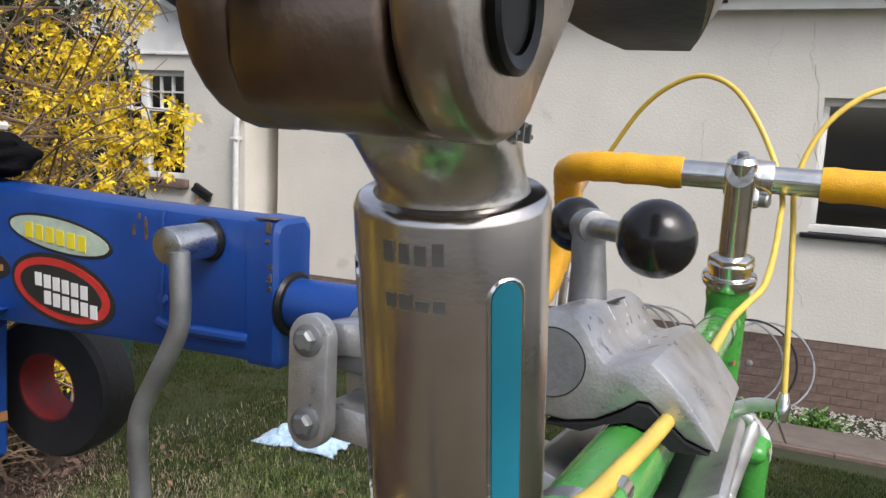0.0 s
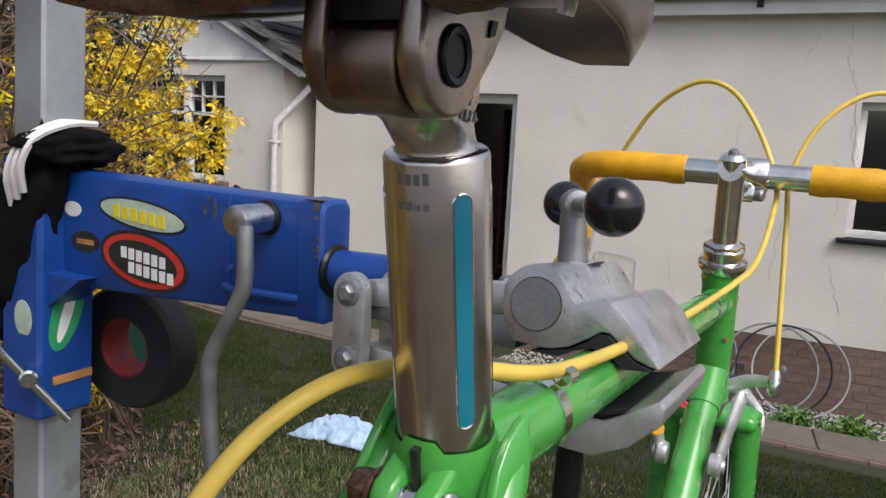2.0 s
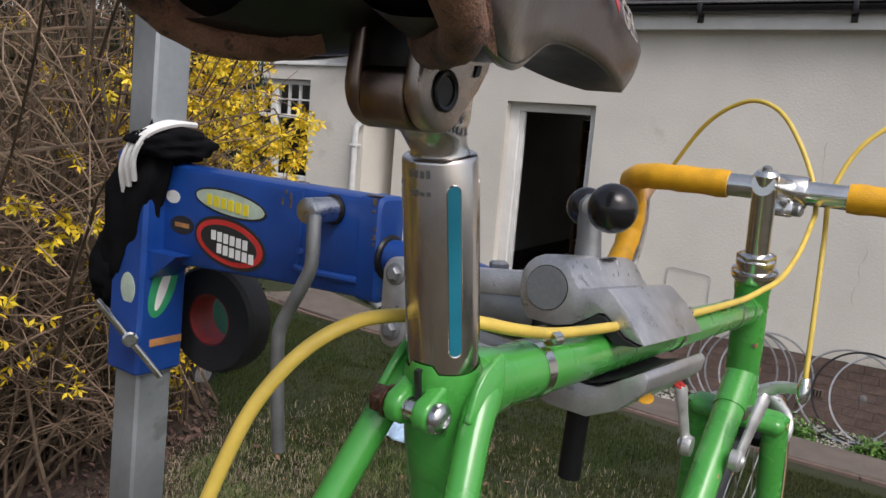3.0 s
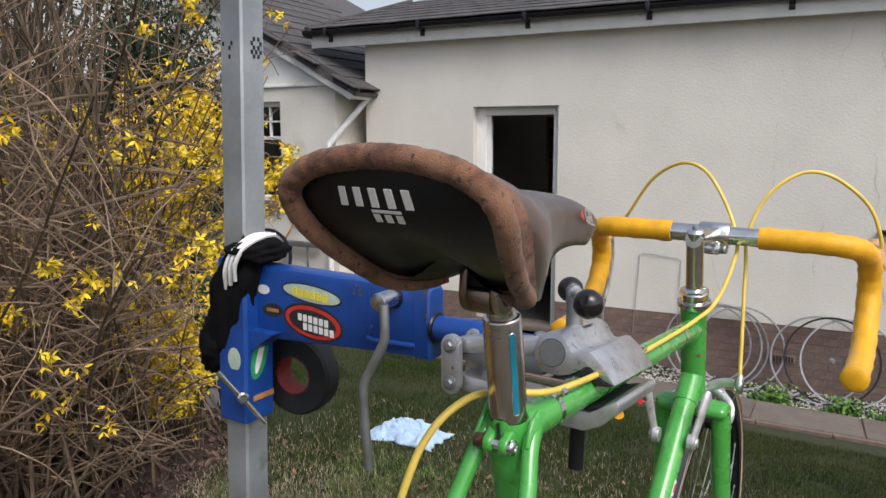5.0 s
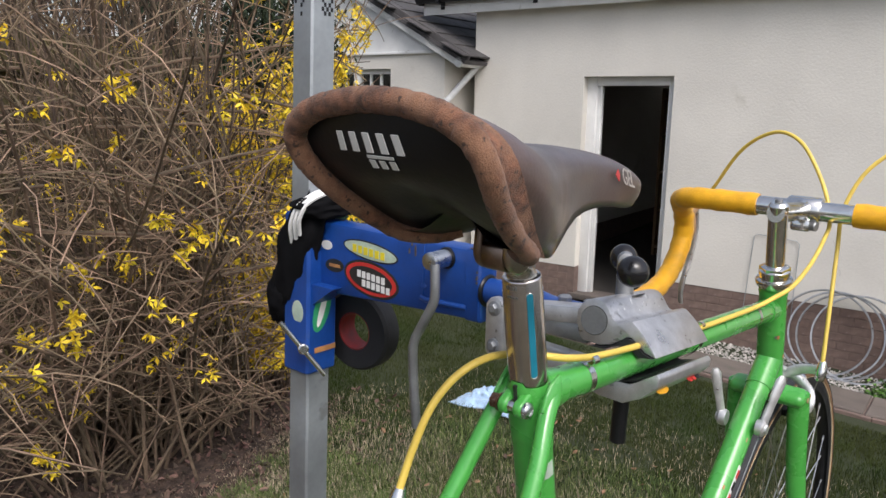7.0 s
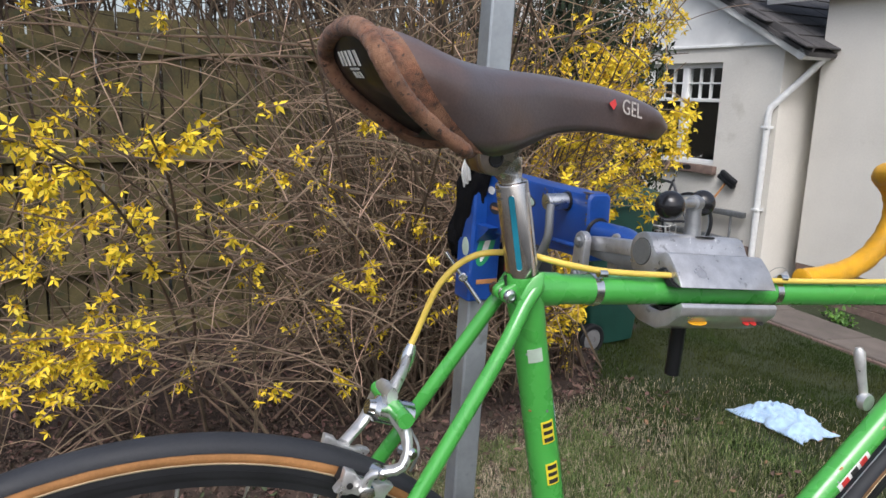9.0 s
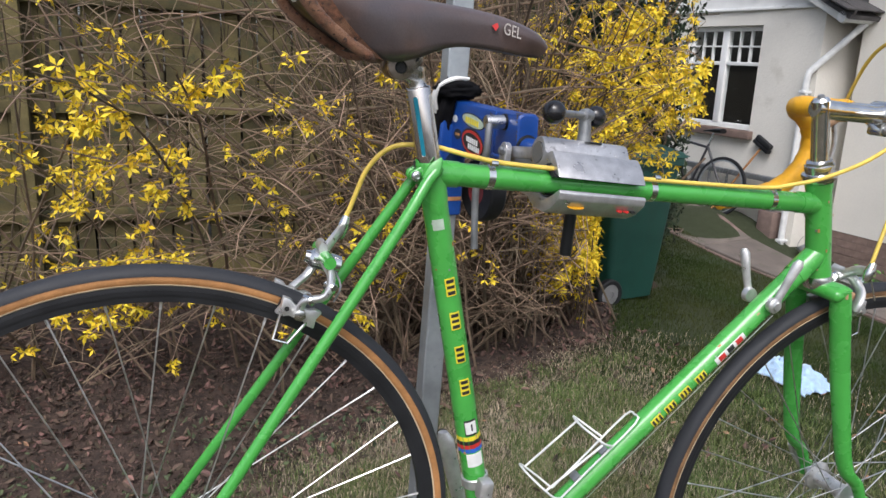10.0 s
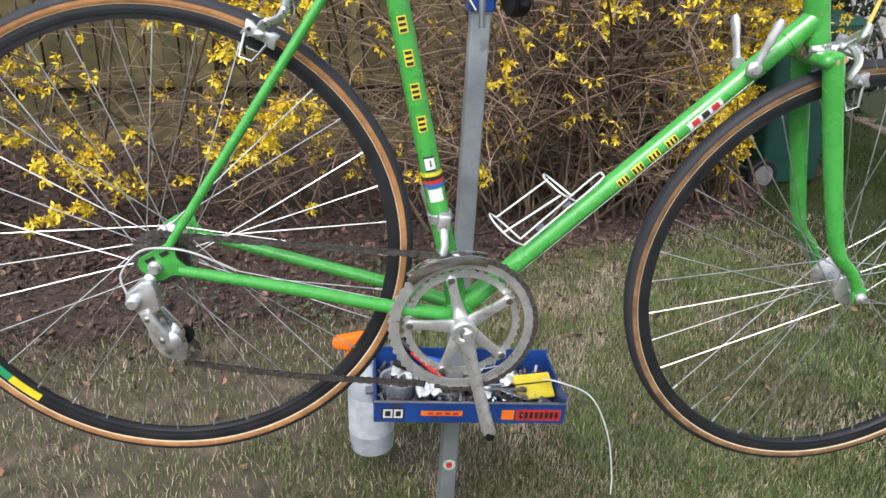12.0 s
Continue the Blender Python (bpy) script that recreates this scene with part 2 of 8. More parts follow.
MAT = dict(
    green_paint=surface("green_paint", (0.066, 0.36, 0.06), 0.28, vary=0.06, scale=30, fine=300, bump=0.015, coat=0.5, dirt=(0.03, 0.2, 0.02), dirt_at=0.74),
    chrome=surface("chrome", (0.78, 0.78, 0.76), 0.16, 1.0, vary=0.08, scale=60, fine=500, bump=0.03),
    alloy=surface("alloy", (0.7, 0.7, 0.695), 0.34, 0.75, vary=0.12, scale=70, fine=700, bump=0.06, dirt=(0.25, 0.23, 0.2), dirt_at=0.68),
    post_alloy=surface("post_alloy", (0.68, 0.64, 0.62), 0.2, 1.0, vary=0.05, scale=110, fine=1400, bump=0.01, rough_vary=0.04),
    cast=surface("cast_alloy", (0.56, 0.56, 0.57), 0.34, 0.72, vary=0.14, scale=60, fine=700, bump=0.09, dirt=(0.34, 0.34, 0.34), dirt_at=0.66),
    rust=surface("worn_bare_steel", (0.16, 0.12, 0.1), 0.7, 0.4, vary=0.3, scale=300, fine=900, bump=0.1),
    dull_chrome=surface("dull_chrome", (0.6, 0.61, 0.62), 0.3, 1.0, vary=0.12, scale=80, fine=600, bump=0.05),
    dull_steel=surface("dull_steel", (0.33, 0.34, 0.35), 0.45, 0.8, vary=0.12, scale=40, fine=400, bump=0.06),
    galvanised=surface("galvanised_steel", (0.37, 0.4, 0.42), 0.5, 0.65, vary=0.12, scale=14, fine=120, bump=0.05, dirt=(0.28, 0.3, 0.3), dirt_at=0.66),
    blue_paint=surface("blue_paint", (0.007, 0.055, 0.27), 0.4, vary=0.12, scale=25, fine=250, bump=0.04, coat=0.15, dirt=(0.1, 0.09, 0.1), dirt_at=0.75),
    rubber=surface("black_rubber", (0.014, 0.0148, 0.017), 0.62, spec=0.4, vary=0.25, scale=30, fine=300, bump=0.1),
    tan_wall=surface("tan_sidewall", (0.42, 0.2, 0.07), 0.65, vary=0.2, scale=45, fine=400, bump=0.08),
    tread=surface("tyre_tread", (0.022, 0.024, 0.029), 0.7, vary=0.15, scale=30, fine=300, bump=0.1),
    rim_grey=surface("anodised_rim", (0.022, 0.023, 0.026), 0.5, 0.3, vary=0.15, scale=30, fine=300, bump=0.03),
    rim_silver=surface("silver_rim", (0.55, 0.55, 0.55), 0.35, 1.0, vary=0.12, scale=30, fine=300, bump=0.03),
    spoke=surface("spoke_steel", (0.68, 0.68, 0.68), 0.34, 1.0, vary=0.08, scale=40, fine=300, bump=0.0),
    chain=surface("oily_chain", (0.27, 0.25, 0.235), 0.4, 0.9, vary=0.3, scale=200, fine=900, bump=0.1),
    tape=surface("yellow_bar_tape", (0.8, 0.4, 0.004), 0.5, vary=0.1, scale=60, fine=700, bump=0.25, sheen=0.1),
    cable_yellow=surface("yellow_cable", (0.75, 0.55, 0.1), 0.42, vary=0.08, scale=60, fine=500, bump=0.02, dirt=(0.5, 0.36, 0.08), dirt_at=0.7),
    gum=surface("gum_hood", (0.5, 0.3, 0.17), 0.65, vary=0.15, scale=60, fine=500, bump=0.1),
    leather=surface("worn_brown_leather", (0.105, 0.067, 0.058), 0.4, vary=0.22, scale=30, fine=500, bump=0.05, coat=0.45, coat_rough=0.25, spec=0.5, alt=(0.078, 0.062, 0.064), dirt=(0.15, 0.095, 0.075), dirt_at=0.66),
    suede=surface("scuffed_suede", (0.19, 0.082, 0.044), 0.85, vary=0.5, scale=140, fine=1300, bump=0.4, sheen=0.1, alt=(0.27, 0.135, 0.075), dirt=(0.06, 0.032, 0.022), dirt_at=0.6),
    black_plastic=surface("black_plastic", (0.008, 0.0085, 0.01), 0.4, spec=0.35, vary=0.15, scale=30, fine=300, bump=0.04),
    knob_black=surface("black_ball_knob", (0.012, 0.012, 0.014), 0.18, vary=0.1, scale=30, fine=200, bump=0.02),
    white_print=surface("white_print", (0.75, 0.75, 0.73), 0.5, vary=0.05, scale=50, fine=300, bump=0.0),
    black_print=surface("black_print", (0.02, 0.02, 0.02), 0.5, vary=0.05, bump=0.0),
    yellow_print=surface("yellow_print", (0.75, 0.62, 0.03), 0.5, vary=0.06, scale=50, bump=0.0),
    red_print=surface("red_print", (0.55, 0.035, 0.03), 0.45, vary=0.1, scale=60, bump=0.0),
    green_print=surface("green_print", (0.03, 0.3, 0.13), 0.45, vary=0.1, scale=60, bump=0.0),
    blue_print=surface("blue_print", (0.03, 0.12, 0.5), 0.45, vary=0.1, scale=60, bump=0.0),
    pale_green_print=surface("pale_sticker", (0.45, 0.55, 0.45), 0.45, vary=0.15, scale=60, bump=0.0),
    cyan_print=surface("cyan_flute_paint", (0.012, 0.2, 0.29), 0.4, vary=0.1, scale=60, bump=0.0),
    white_plastic=surface("white_plastic", (0.74, 0.75, 0.74), 0.4, vary=0.07, scale=20, bump=0.02, dirt=(0.5, 0.5, 0.45), dirt_at=0.7),
    clear_bottle=surface("grey_bottle_plastic", (0.36, 0.39, 0.42), 0.3, vary=0.1, scale=20, bump=0.02),
    orange=surface("orange_plastic", (0.9, 0.2, 0.015), 0.4, vary=0.08, scale=20, bump=0.02),
    cloth_black=surface("black_fabric", (0.006, 0.006, 0.007), 0.95, vary=0.2, scale=60, fine=900, bump=0.3, spec=0.1),
    cloth_blue=surface("pale_blue_towel", (0.42, 0.6, 0.82), 0.95, vary=0.12, scale=40, fine=500, bump=0.5, sheen=0.3),
    render=surface("rough_cast_render", (0.73, 0.70, 0.635), 0.9, vary=0.06, scale=1.2, fine=48, bump=0.6, dirt=(0.63, 0.6, 0.53), dirt_at=0.66),
    white_paint=surface("white_paint", (0.8, 0.8, 0.78), 0.5, vary=0.05, scale=6, fine=90, bump=0.03, dirt=(0.6, 0.59, 0.55), dirt_at=0.7),
    brick=surface("pinkish_brick", (0.205, 0.142, 0.118), 0.9, vary=0.16, scale=14, fine=160, bump=0.4, random_ob=0.08, dirt=(0.28, 0.22, 0.19), dirt_at=0.66),
    mortar=surface("mortar", (0.2, 0.142, 0.12), 0.95, vary=0.15, scale=15, fine=200, bump=0.4),
    slab=surface("concrete_slab", (0.155, 0.13, 0.113), 0.92, vary=0.14, scale=5, fine=110, bump=0.3, random_ob=0.1, dirt=(0.12, 0.11, 0.085), dirt_at=0.62),
    roof=surface("grey_roof_tile", (0.085, 0.08, 0.08), 0.8, vary=0.25, scale=8, fine=120, bump=0.3, random_ob=0.15, dirt=(0.14, 0.13, 0.12), dirt_at=0.66),
    black_gutter=surface("black_gutter", (0.012, 0.012, 0.015), 0.35, vary=0.1, scale=10, bump=0.02),
    # near-black colour puts the gloom of the unlit rooms into their surfaces
    interior_shade=surface("interior_shade", (0.05, 0.045, 0.04), 0.9, vary=0.2, scale=3, bump=0.1),
    fence=surface("mossy_fence_board", (0.12, 0.099, 0.039), 0.88, vary=0.35, scale=6, fine=90, bump=0.35, random_ob=0.25, dirt=(0.065, 0.066, 0.028), dirt_at=0.58),
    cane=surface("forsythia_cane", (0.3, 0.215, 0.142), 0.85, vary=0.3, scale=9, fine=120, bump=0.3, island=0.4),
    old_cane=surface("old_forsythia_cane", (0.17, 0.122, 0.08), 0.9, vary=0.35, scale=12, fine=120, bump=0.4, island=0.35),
    # stem colour darkened to carry the shade deep in thicket and hedge
    thicket=surface("shade_darkened_stem", (0.1, 0.074, 0.052), 0.9, vary=0.35, scale=12, fine=120, bump=0.3, island=0.4),
    petal=surface("forsythia_petal", (0.82, 0.6, 0.025), 0.6, vary=0.12, scale=30, fine=200, bump=0.0, island=0.22),
    conifer=surface("dark_conifer", (0.025, 0.045, 0.018), 0.8, vary=0.4, scale=12, fine=90, bump=0.2, island=0.5),
    grass=surface("lawn_blade", (0.032, 0.054, 0.0125), 0.85, vary=0.2, scale=3, fine=60, bump=0.0, island=0.3, alt=(0.052, 0.064, 0.02), spec=0.05),
    dry_leaf=surface("dry_leaf", (0.145, 0.097, 0.068), 0.85, vary=0.35, scale=25, fine=200, bump=0.2, island=0.75, alt=(0.085, 0.052, 0.038)),
    leaf_green=surface("weed_leaf", (0.11, 0.25, 0.04), 0.6, vary=0.3, scale=15, fine=100, bump=0.1, island=0.35),
    gravel=surface("white_gravel", (0.5, 0.47, 0.43), 0.85, vary=0.2, scale=20, fine=100, bump=0.2, island=0.35),
    bin_green=surface("dark_green_bin_plastic", (0.012, 0.06, 0.045), 0.45, vary=0.12, scale=10, fine=200, bump=0.05),
    tool_grey=surface("tool_steel", (0.4, 0.4, 0.4), 0.35, 0.9, vary=0.25, scale=60, bump=0.1),
    yellow_plastic=surface("yellow_plastic", (0.75, 0.6, 0.03), 0.4, vary=0.12, scale=20, bump=0.02),
    glass=None,
)
pane = bpy.data.materials.new("window_glass")
pane.use_nodes = True
pane_b = pane.node_tree.nodes["Principled BSDF"]
pane_b.inputs["Base Color"].default_value = (0.9, 0.93, 0.92, 1)
pane_b.inputs["Roughness"].default_value, pane_b.inputs["Transmission Weight"].default_value = 0.02, 1.0
pane_b.inputs["IOR"].default_value = 1.45
MAT["glass"] = pane

# ---- ground and setting ----
rng = random.Random(7)
nrs = np.random.RandomState(11)


def ground_z(x, y=0.0):
    """The lawn falls away towards the garage and rises to the house beyond it."""
    a, b = min(max((y - 4.3) / 1.3, 0.0), 1.0), min(max((x - 4.4) / 1.0, 0.0), 1.0)
    bank = 0.33 * a * a * (3 - 2 * a) * b * b * (3 - 2 * b)
    fall = 0.158 - 0.06 * min(max((y - 0.5) / 3.8, 0.0), 1.0)
    return bank - fall * min(max(x - 2.5, 0.0), 3.6) + 0.012 * noise.noise((x * 0.9, y * 0.9, 0.3))


def soil_edge(x):
    """The y at which the planting bed begins."""
    base = float(np.interp(x, [-3.0, -0.8, -0.26, 0.15, 0.6, 0.9, 1.5, 2.2, 2.8, 3.4], [1.3, 1.34, 1.43, 1.55, 1.76, 1.92, 2.12, 2.49, 3.15, 3.6]))
    return base + 0.12 * noise.noise((x * 2.0, 4.2, 0.0))


def ground_material():
    """Thin straw-coloured turf round the stand that passes into dark green lawn farther off."""
    m = surface("lawn_soil", (0.118, 0.092, 0.064), 0.95, vary=0.4, scale=14, fine=110, bump=0.7, alt=(0.075, 0.07, 0.036))
    nt, ln = m.node_tree.nodes, m.node_tree.links
    b = nt["Principled BSDF"]
    old = b.inputs["Base Color"].links[0].from_socket
    co, sep = nt.new("ShaderNodeTexCoord"), nt.new("ShaderNodeSeparateXYZ")
    ln.new(co.outputs["Object"], sep.inputs[0])
    nz = nt.new("ShaderNodeTexNoise")
    nz.inputs["Scale"].default_value = 2.5
    ln.new(co.outputs["Object"], nz.inputs["Vector"])
    total = nt.new("ShaderNodeMath")
    ln.new(sep.outputs["X"], total.inputs[0])
    ln.new(nz.outputs["Fac"], total.inputs[1])
    ramp = nt.new("ShaderNodeMapRange")
    ramp.inputs["From Min"].default_value, ramp.inputs["From Max"].default_value = 1.2, 3.0
    ln.new(total.outputs[0], ramp.inputs["Value"])
    mix = nt.new("ShaderNodeMix")
    mix.data_type = "RGBA"
    ln.new(ramp.outputs["Result"], mix.inputs["Factor"])
    ln.new(old, mix.inputs["A"])
    mix.inputs["B"].default_value = (0.026, 0.034, 0.012, 1)
    ln.new(mix.outputs["Result"], b.inputs["Base Color"])
    return m


def sheet(name, xs, ys, z, material, label, category, keep=None):
    g = geo()
    index = {}
    for i, x in enumerate(xs):
        for j, y in enumerate(ys):
            index[i, j] = len(g[0])
            g[0].append(Vector((x, y, z(x, y))))
    for i in range(len(xs) - 1):
        for j in range(len(ys) - 1):
            if keep is None or keep((xs[i] + xs[i + 1]) / 2, (ys[j] + ys[j + 1]) / 2):
                g[1].append([index[i, j], index[i + 1, j], index[i + 1, j + 1], index[i, j + 1]])
    ob = part(name, g, material, None, label, smooth=60)
    return tagged(ob, category=category, kind="structure")


near = [round(-4 + 0.15 * i, 3) for i in range(82)]
sheet("ground", [-400, -60, -12, *near, 12, 60, 400], [-400, -60, -12, *near, 12, 60, 400], ground_z, ground_material(),
      "worn garden lawn of thin green and straw-coloured grass", "lawn")

soil_mat = surface("dark_garden_soil", (0.062, 0.04, 0.03), 0.97, vary=0.4, scale=16, fine=110, bump=0.9, dirt=(0.085, 0.056, 0.042), dirt_at=0.58)
sx = [-5 + 0.12 * i for i in range(71)]
bed = geo()
for i, x in enumerate(sx):
    e0 = soil_edge(x)
    for j in range(16):
        y = e0 + (4.6 - e0) * j / 15
        bed[0].append(Vector((x, y, ground_z(x, y) + (-0.01 if j == 0 else 0.012 + 0.02 * abs(noise.noise((x * 3, y * 3, 1)))))))
    if i:
        for j in range(15):
            a = (i - 1) * 16 + j
            bed[1].append([a, a + 16, a + 17, a + 1])
tagged(part("planting_bed", bed, soil_mat, None, "bare dark soil bed littered with dead leaves", smooth=60), category="soil", kind="structure")


def scatter(count, place):
    out = []
    while len(out) < count:
        p = place()
        if p is not None:
            out.append(p)
    return np.array(out)


def blades(n, place, tall, wide):
    """Grass: each blade a bent pair of triangles."""
    base = scatter(n, place)
    a = nrs.uniform(0, math.tau, n)
    h = nrs.uniform(tall * 0.45, tall, n)
    w = nrs.uniform(wide * 0.6, wide, n)
    lean = nrs.uniform(0.1, 1.1, n) * h
    d = np.stack([np.cos(a), np.sin(a), np.zeros(n)], 1)
    s = np.stack([-np.sin(a), np.cos(a), np.zeros(n)], 1) * w[:, None]
    up = np.zeros((n, 3))
    up[:, 2] = h
    mid = base + up * 0.6 + d * lean[:, None] * 0.35
    tip = base + up * 0.95 + d * lean[:, None]
    return np.stack([base - s, base + s, mid + s * 0.7, mid + s * 0.7, mid - s * 0.7, base - s, mid - s * 0.7, mid + s * 0.7, tip], 1)


def lawn_place():
    """Even grass on the far lawn."""
    x, y = rng.uniform(1.3, 5.95), rng.uniform(-3.0, 7.0)
    if rng.random() > (y + 3.0) / 2.6:
        return None
    if (x < 3.45 and y > soil_edge(x) - 0.03 + 0.1 * rng.random()) or rng.random() > (x - 0.9) * 0.8 or (x > 4.88 and y < 5.9):
        return None
    patch = noise.noise((x * 1.6, y * 1.6, 3.0)) + 0.5 * noise.noise((x * 5, y * 5, 8.0))
    if patch < -0.15 and rng.random() < 0.5:
        return None
    return x, y, ground_z(x, y)


def tuft_spot():
    """Green tufts in the thin turf round the stand."""
    x, y = rng.uniform(-3.0, 2.8), rng.uniform(-2.0, 2.3)
    if rng.random() > min((y + 2.0) / 1.9, (x + 3.0) / 1.9):
        return None
    if y > soil_edge(x) + 0.1 or rng.random() < max(0.0, (x - 1.5) / 1.5) or (x < 0.3 and rng.random() < 0.6):
        return None
    patch = noise.noise((x * 2.1, y * 2.1, 3.0)) + 0.6 * noise.noise((x * 6, y * 6, 8.0)) + 0.42 * min(x - 0.35, 0.8) - 0.3 * (y - 0.6)
    if patch < -0.1 and rng.random() < 0.82:
        return None
    return x, y, ground_z(x, y)


def thatch_place():
    x, y = rng.uniform(-3.0, 3.6), rng.uniform(-2.0, 2.6)
    if rng.random() > min((y + 2.0) / 1.9, (x + 3.0) / 1.9):
        return None
    if y > soil_edge(x) + 0.3 * rng.random() or rng.random() < 0.94 * min(1.0, max(0.0, (x - 1.2) / 1.4)) or rng.random() < 0.85 * min(1.0, max(0.0, (0.75 - x) / 0.5)):
        return None
    return x, y, ground_z(x, y)


straw = surface("straw_blade", (0.52, 0.43, 0.31), 0.85, vary=0.25, scale=5, fine=80, bump=0.0, island=0.4)
lawn = soup("grass", np.concatenate([blades(215000, lawn_place, 0.034, 0.0017)]), 3, MAT["grass"])
tagged(lawn, "short green lawn grass in uneven tufts", "grass", kind="stuff")
tufts = soup("grass_tufts", blades(150000, tuft_spot, 0.05, 0.0015), 3, surface("tuft_blade", (0.135, 0.19, 0.062), 0.75, vary=0.2, scale=4, fine=60, bump=0.0, island=0.5, alt=(0.13, 0.145, 0.06), spec=0.2))
tagged(tufts, "fresh green grass tufts in the thin turf", "grass", kind="stuff")
thatch = soup("dead_grass", blades(105000, thatch_place, 0.034, 0.0014), 3, straw)
tagged(thatch, "dead straw-coloured thatch lying in the lawn", "grass", kind="stuff")


def leaf_soup(n, place, size, curl=0.5):
    c = scatter(n, place)
    out = []
    for p in c:
        s = rng.uniform(0.5, 1.0) * size
        m = Euler((rng.gauss(0, curl), rng.gauss(0, curl), rng.uniform(0, 6.3))).to_matrix()
        f = rng.uniform(-0.35, 0.35)
        pts = [(-1, 0, 0.1), (-0.3, -0.5, f), (0.5, -0.42, f), (1, 0, 0.15), (0.5, 0.42, f), (-0.3, 0.5, f)]
        v = [Vector(p) + m @ Vector(q) * s for q in pts]
        out += [v[0], v[1], v[2], v[3], v[0], v[3], v[4], v[5]]
    return np.array([tuple(v) for v in out])


def litter_place():
    x = rng.uniform(-2.4, 2.6)
    y = 1.25 + 2.9 * rng.random() ** 1.3
    if y < soil_edge(x) and rng.random() < 0.9 or y < 2.0 and rng.random() < 0.65:
        return None
    return x, y, ground_z(x, y) + rng.uniform(0.012, 0.035)


def lawn_leaf_place():
    x, y = rng.uniform(-1.2, 3.5), rng.uniform(-0.2, 2.2)
    return x, y, ground_z(x, y) + rng.uniform(0.012, 0.03)


tagged(soup("leaf_litter", leaf_soup(8000, litter_place, 0.025), 4, MAT["dry_leaf"]), "brown dead leaves lying on the soil", "leaves", kind="stuff")
def crumb_place():
    x, y = rng.uniform(-1.6, 2.4), rng.uniform(0.9, 3.0)
    if y < soil_edge(x) - 0.35 * rng.random() ** 2:
        return None
    return x, y, ground_z(x, y) + rng.uniform(0.01, 0.024)


tagged(soup("soil_crumbs", leaf_soup(30000, crumb_place, 0.009, 0.9), 4, surface("soil_crumb", (0.1, 0.07, 0.052), 0.95, vary=0.35, scale=30, island=0.7)), "loose brown crumbs of soil and bark", "soil crumbs", kind="stuff")
tagged(soup("fallen_leaves", leaf_soup(220, lawn_leaf_place, 0.02), 4, surface("pale_dead_leaf", (0.3, 0.17, 0.1), 0.85, vary=0.3, scale=25, island=0.4)),
       "a few pale dead leaves lying on the lawn", "leaves", kind="stuff")


def weed_place():
    cx, cy = rng.choice([(0.15, 2.0), (0.45, 1.85), (-0.5, 1.75), (0.9, 1.9), (0.0, 1.6)])
    x, y = rng.gauss(cx, 0.13), rng.gauss(cy, 0.1)
    return x, y, ground_z(x, y) + rng.uniform(0.015, 0.06)


tagged(soup("weeds", leaf_soup(420, weed_place, 0.017, 0.6), 4, surface("dull_weed_leaf", (0.075, 0.1, 0.045), 0.8, vary=0.3, scale=15, island=0.4)),
       "low dull green weeds on the bare soil", "weeds", kind="stuff")

# ---- garage ----
GARAGE = pose(6.156, 4.627, 0.0067, 0, 0, -85.35) @ Matrix.Scale(0.95, 4)


def wall_sheet(xs, zs, y0, y1, holes):
    """A wall of thickness y0 to y1 over a grid, with whole cells left out as openings."""
    g, index = geo(), {}
    solid = {(i, k) for i in range(len(xs) - 1) for k in range(len(zs) - 1)} - set(holes)

    def vert(i, k, y):
        if (i, k, y) not in index:
            index[i, k, y] = len(g[0])
            g[0].append(Vector((xs[i], y, zs[k])))
        return index[i, k, y]

    for i, k in solid:
        for y, turn in ((y0, 1), (y1, -1)):
            g[1].append([vert(i, k, y), vert(i + 1, k, y), vert(i + 1, k + 1, y), vert(i, k + 1, y)][::turn])
        for (di, dk), (a, b) in (((-1, 0), ((i, k), (i, k + 1))), ((1, 0), ((i + 1, k), (i + 1, k + 1))), ((0, -1), ((i, k), (i + 1, k))), ((0, 1), ((i, k + 1), (i + 1, k + 1)))):
            if (i + di, k + dk) not in solid:
                g[1].append([vert(*a, y0), vert(*b, y0), vert(*b, y1), vert(*a, y1)])
    return g


wall_g = wall_sheet([0, 1.31, 2.229, 5.07, 6.24, 9.5], [-0.02, 0.87, 1.937, 1.95, 2.72], 0, 0.26, [(1, 0), (1, 1), (3, 1), (3, 2)])
for nm, bx in (("wall_garage_side", box(0, 0.26, 0.262, 5.998, -0.02, 2.72)), ("wall_garage_end", box(9.24, 9.5, 0.262, 5.998, -0.02, 2.72)), ("wall_garage_back", box(0, 9.5, 6, 6.26, -0.5, 2.72))):
    wob = part(nm, bx, MAT["render"], None, "cream rendered outer wall of the garage")
    wob.matrix_world = GARAGE
    tagged(wob, category="wall", kind="structure")
garage_wall = part("wall_garage", wall_g, MAT["render"], None, "cream rough-cast rendered garage wall with hairline cracks")
garage_wall.matrix_world = GARAGE
tagged(garage_wall, category="wall", kind="structure")
plinth_g = merge(box(0.012, 1.31, 0.0075, 0.25, -0.85, -0.02), box(2.229, 9.4, 0.0075, 0.25, -0.85, -0.02), box(0.014, 0.25, 0.25, 6, -0.85, -0.02), box(9.25, 9.48, 0.25, 6, -0.85, -0.02))
plinth = part("wall_plinth", plinth_g, MAT["mortar"], None, "low plinth of pinkish brown bricks below the render")
plinth.matrix_world = GARAGE
tagged(plinth, category="brick plinth", kind="structure")
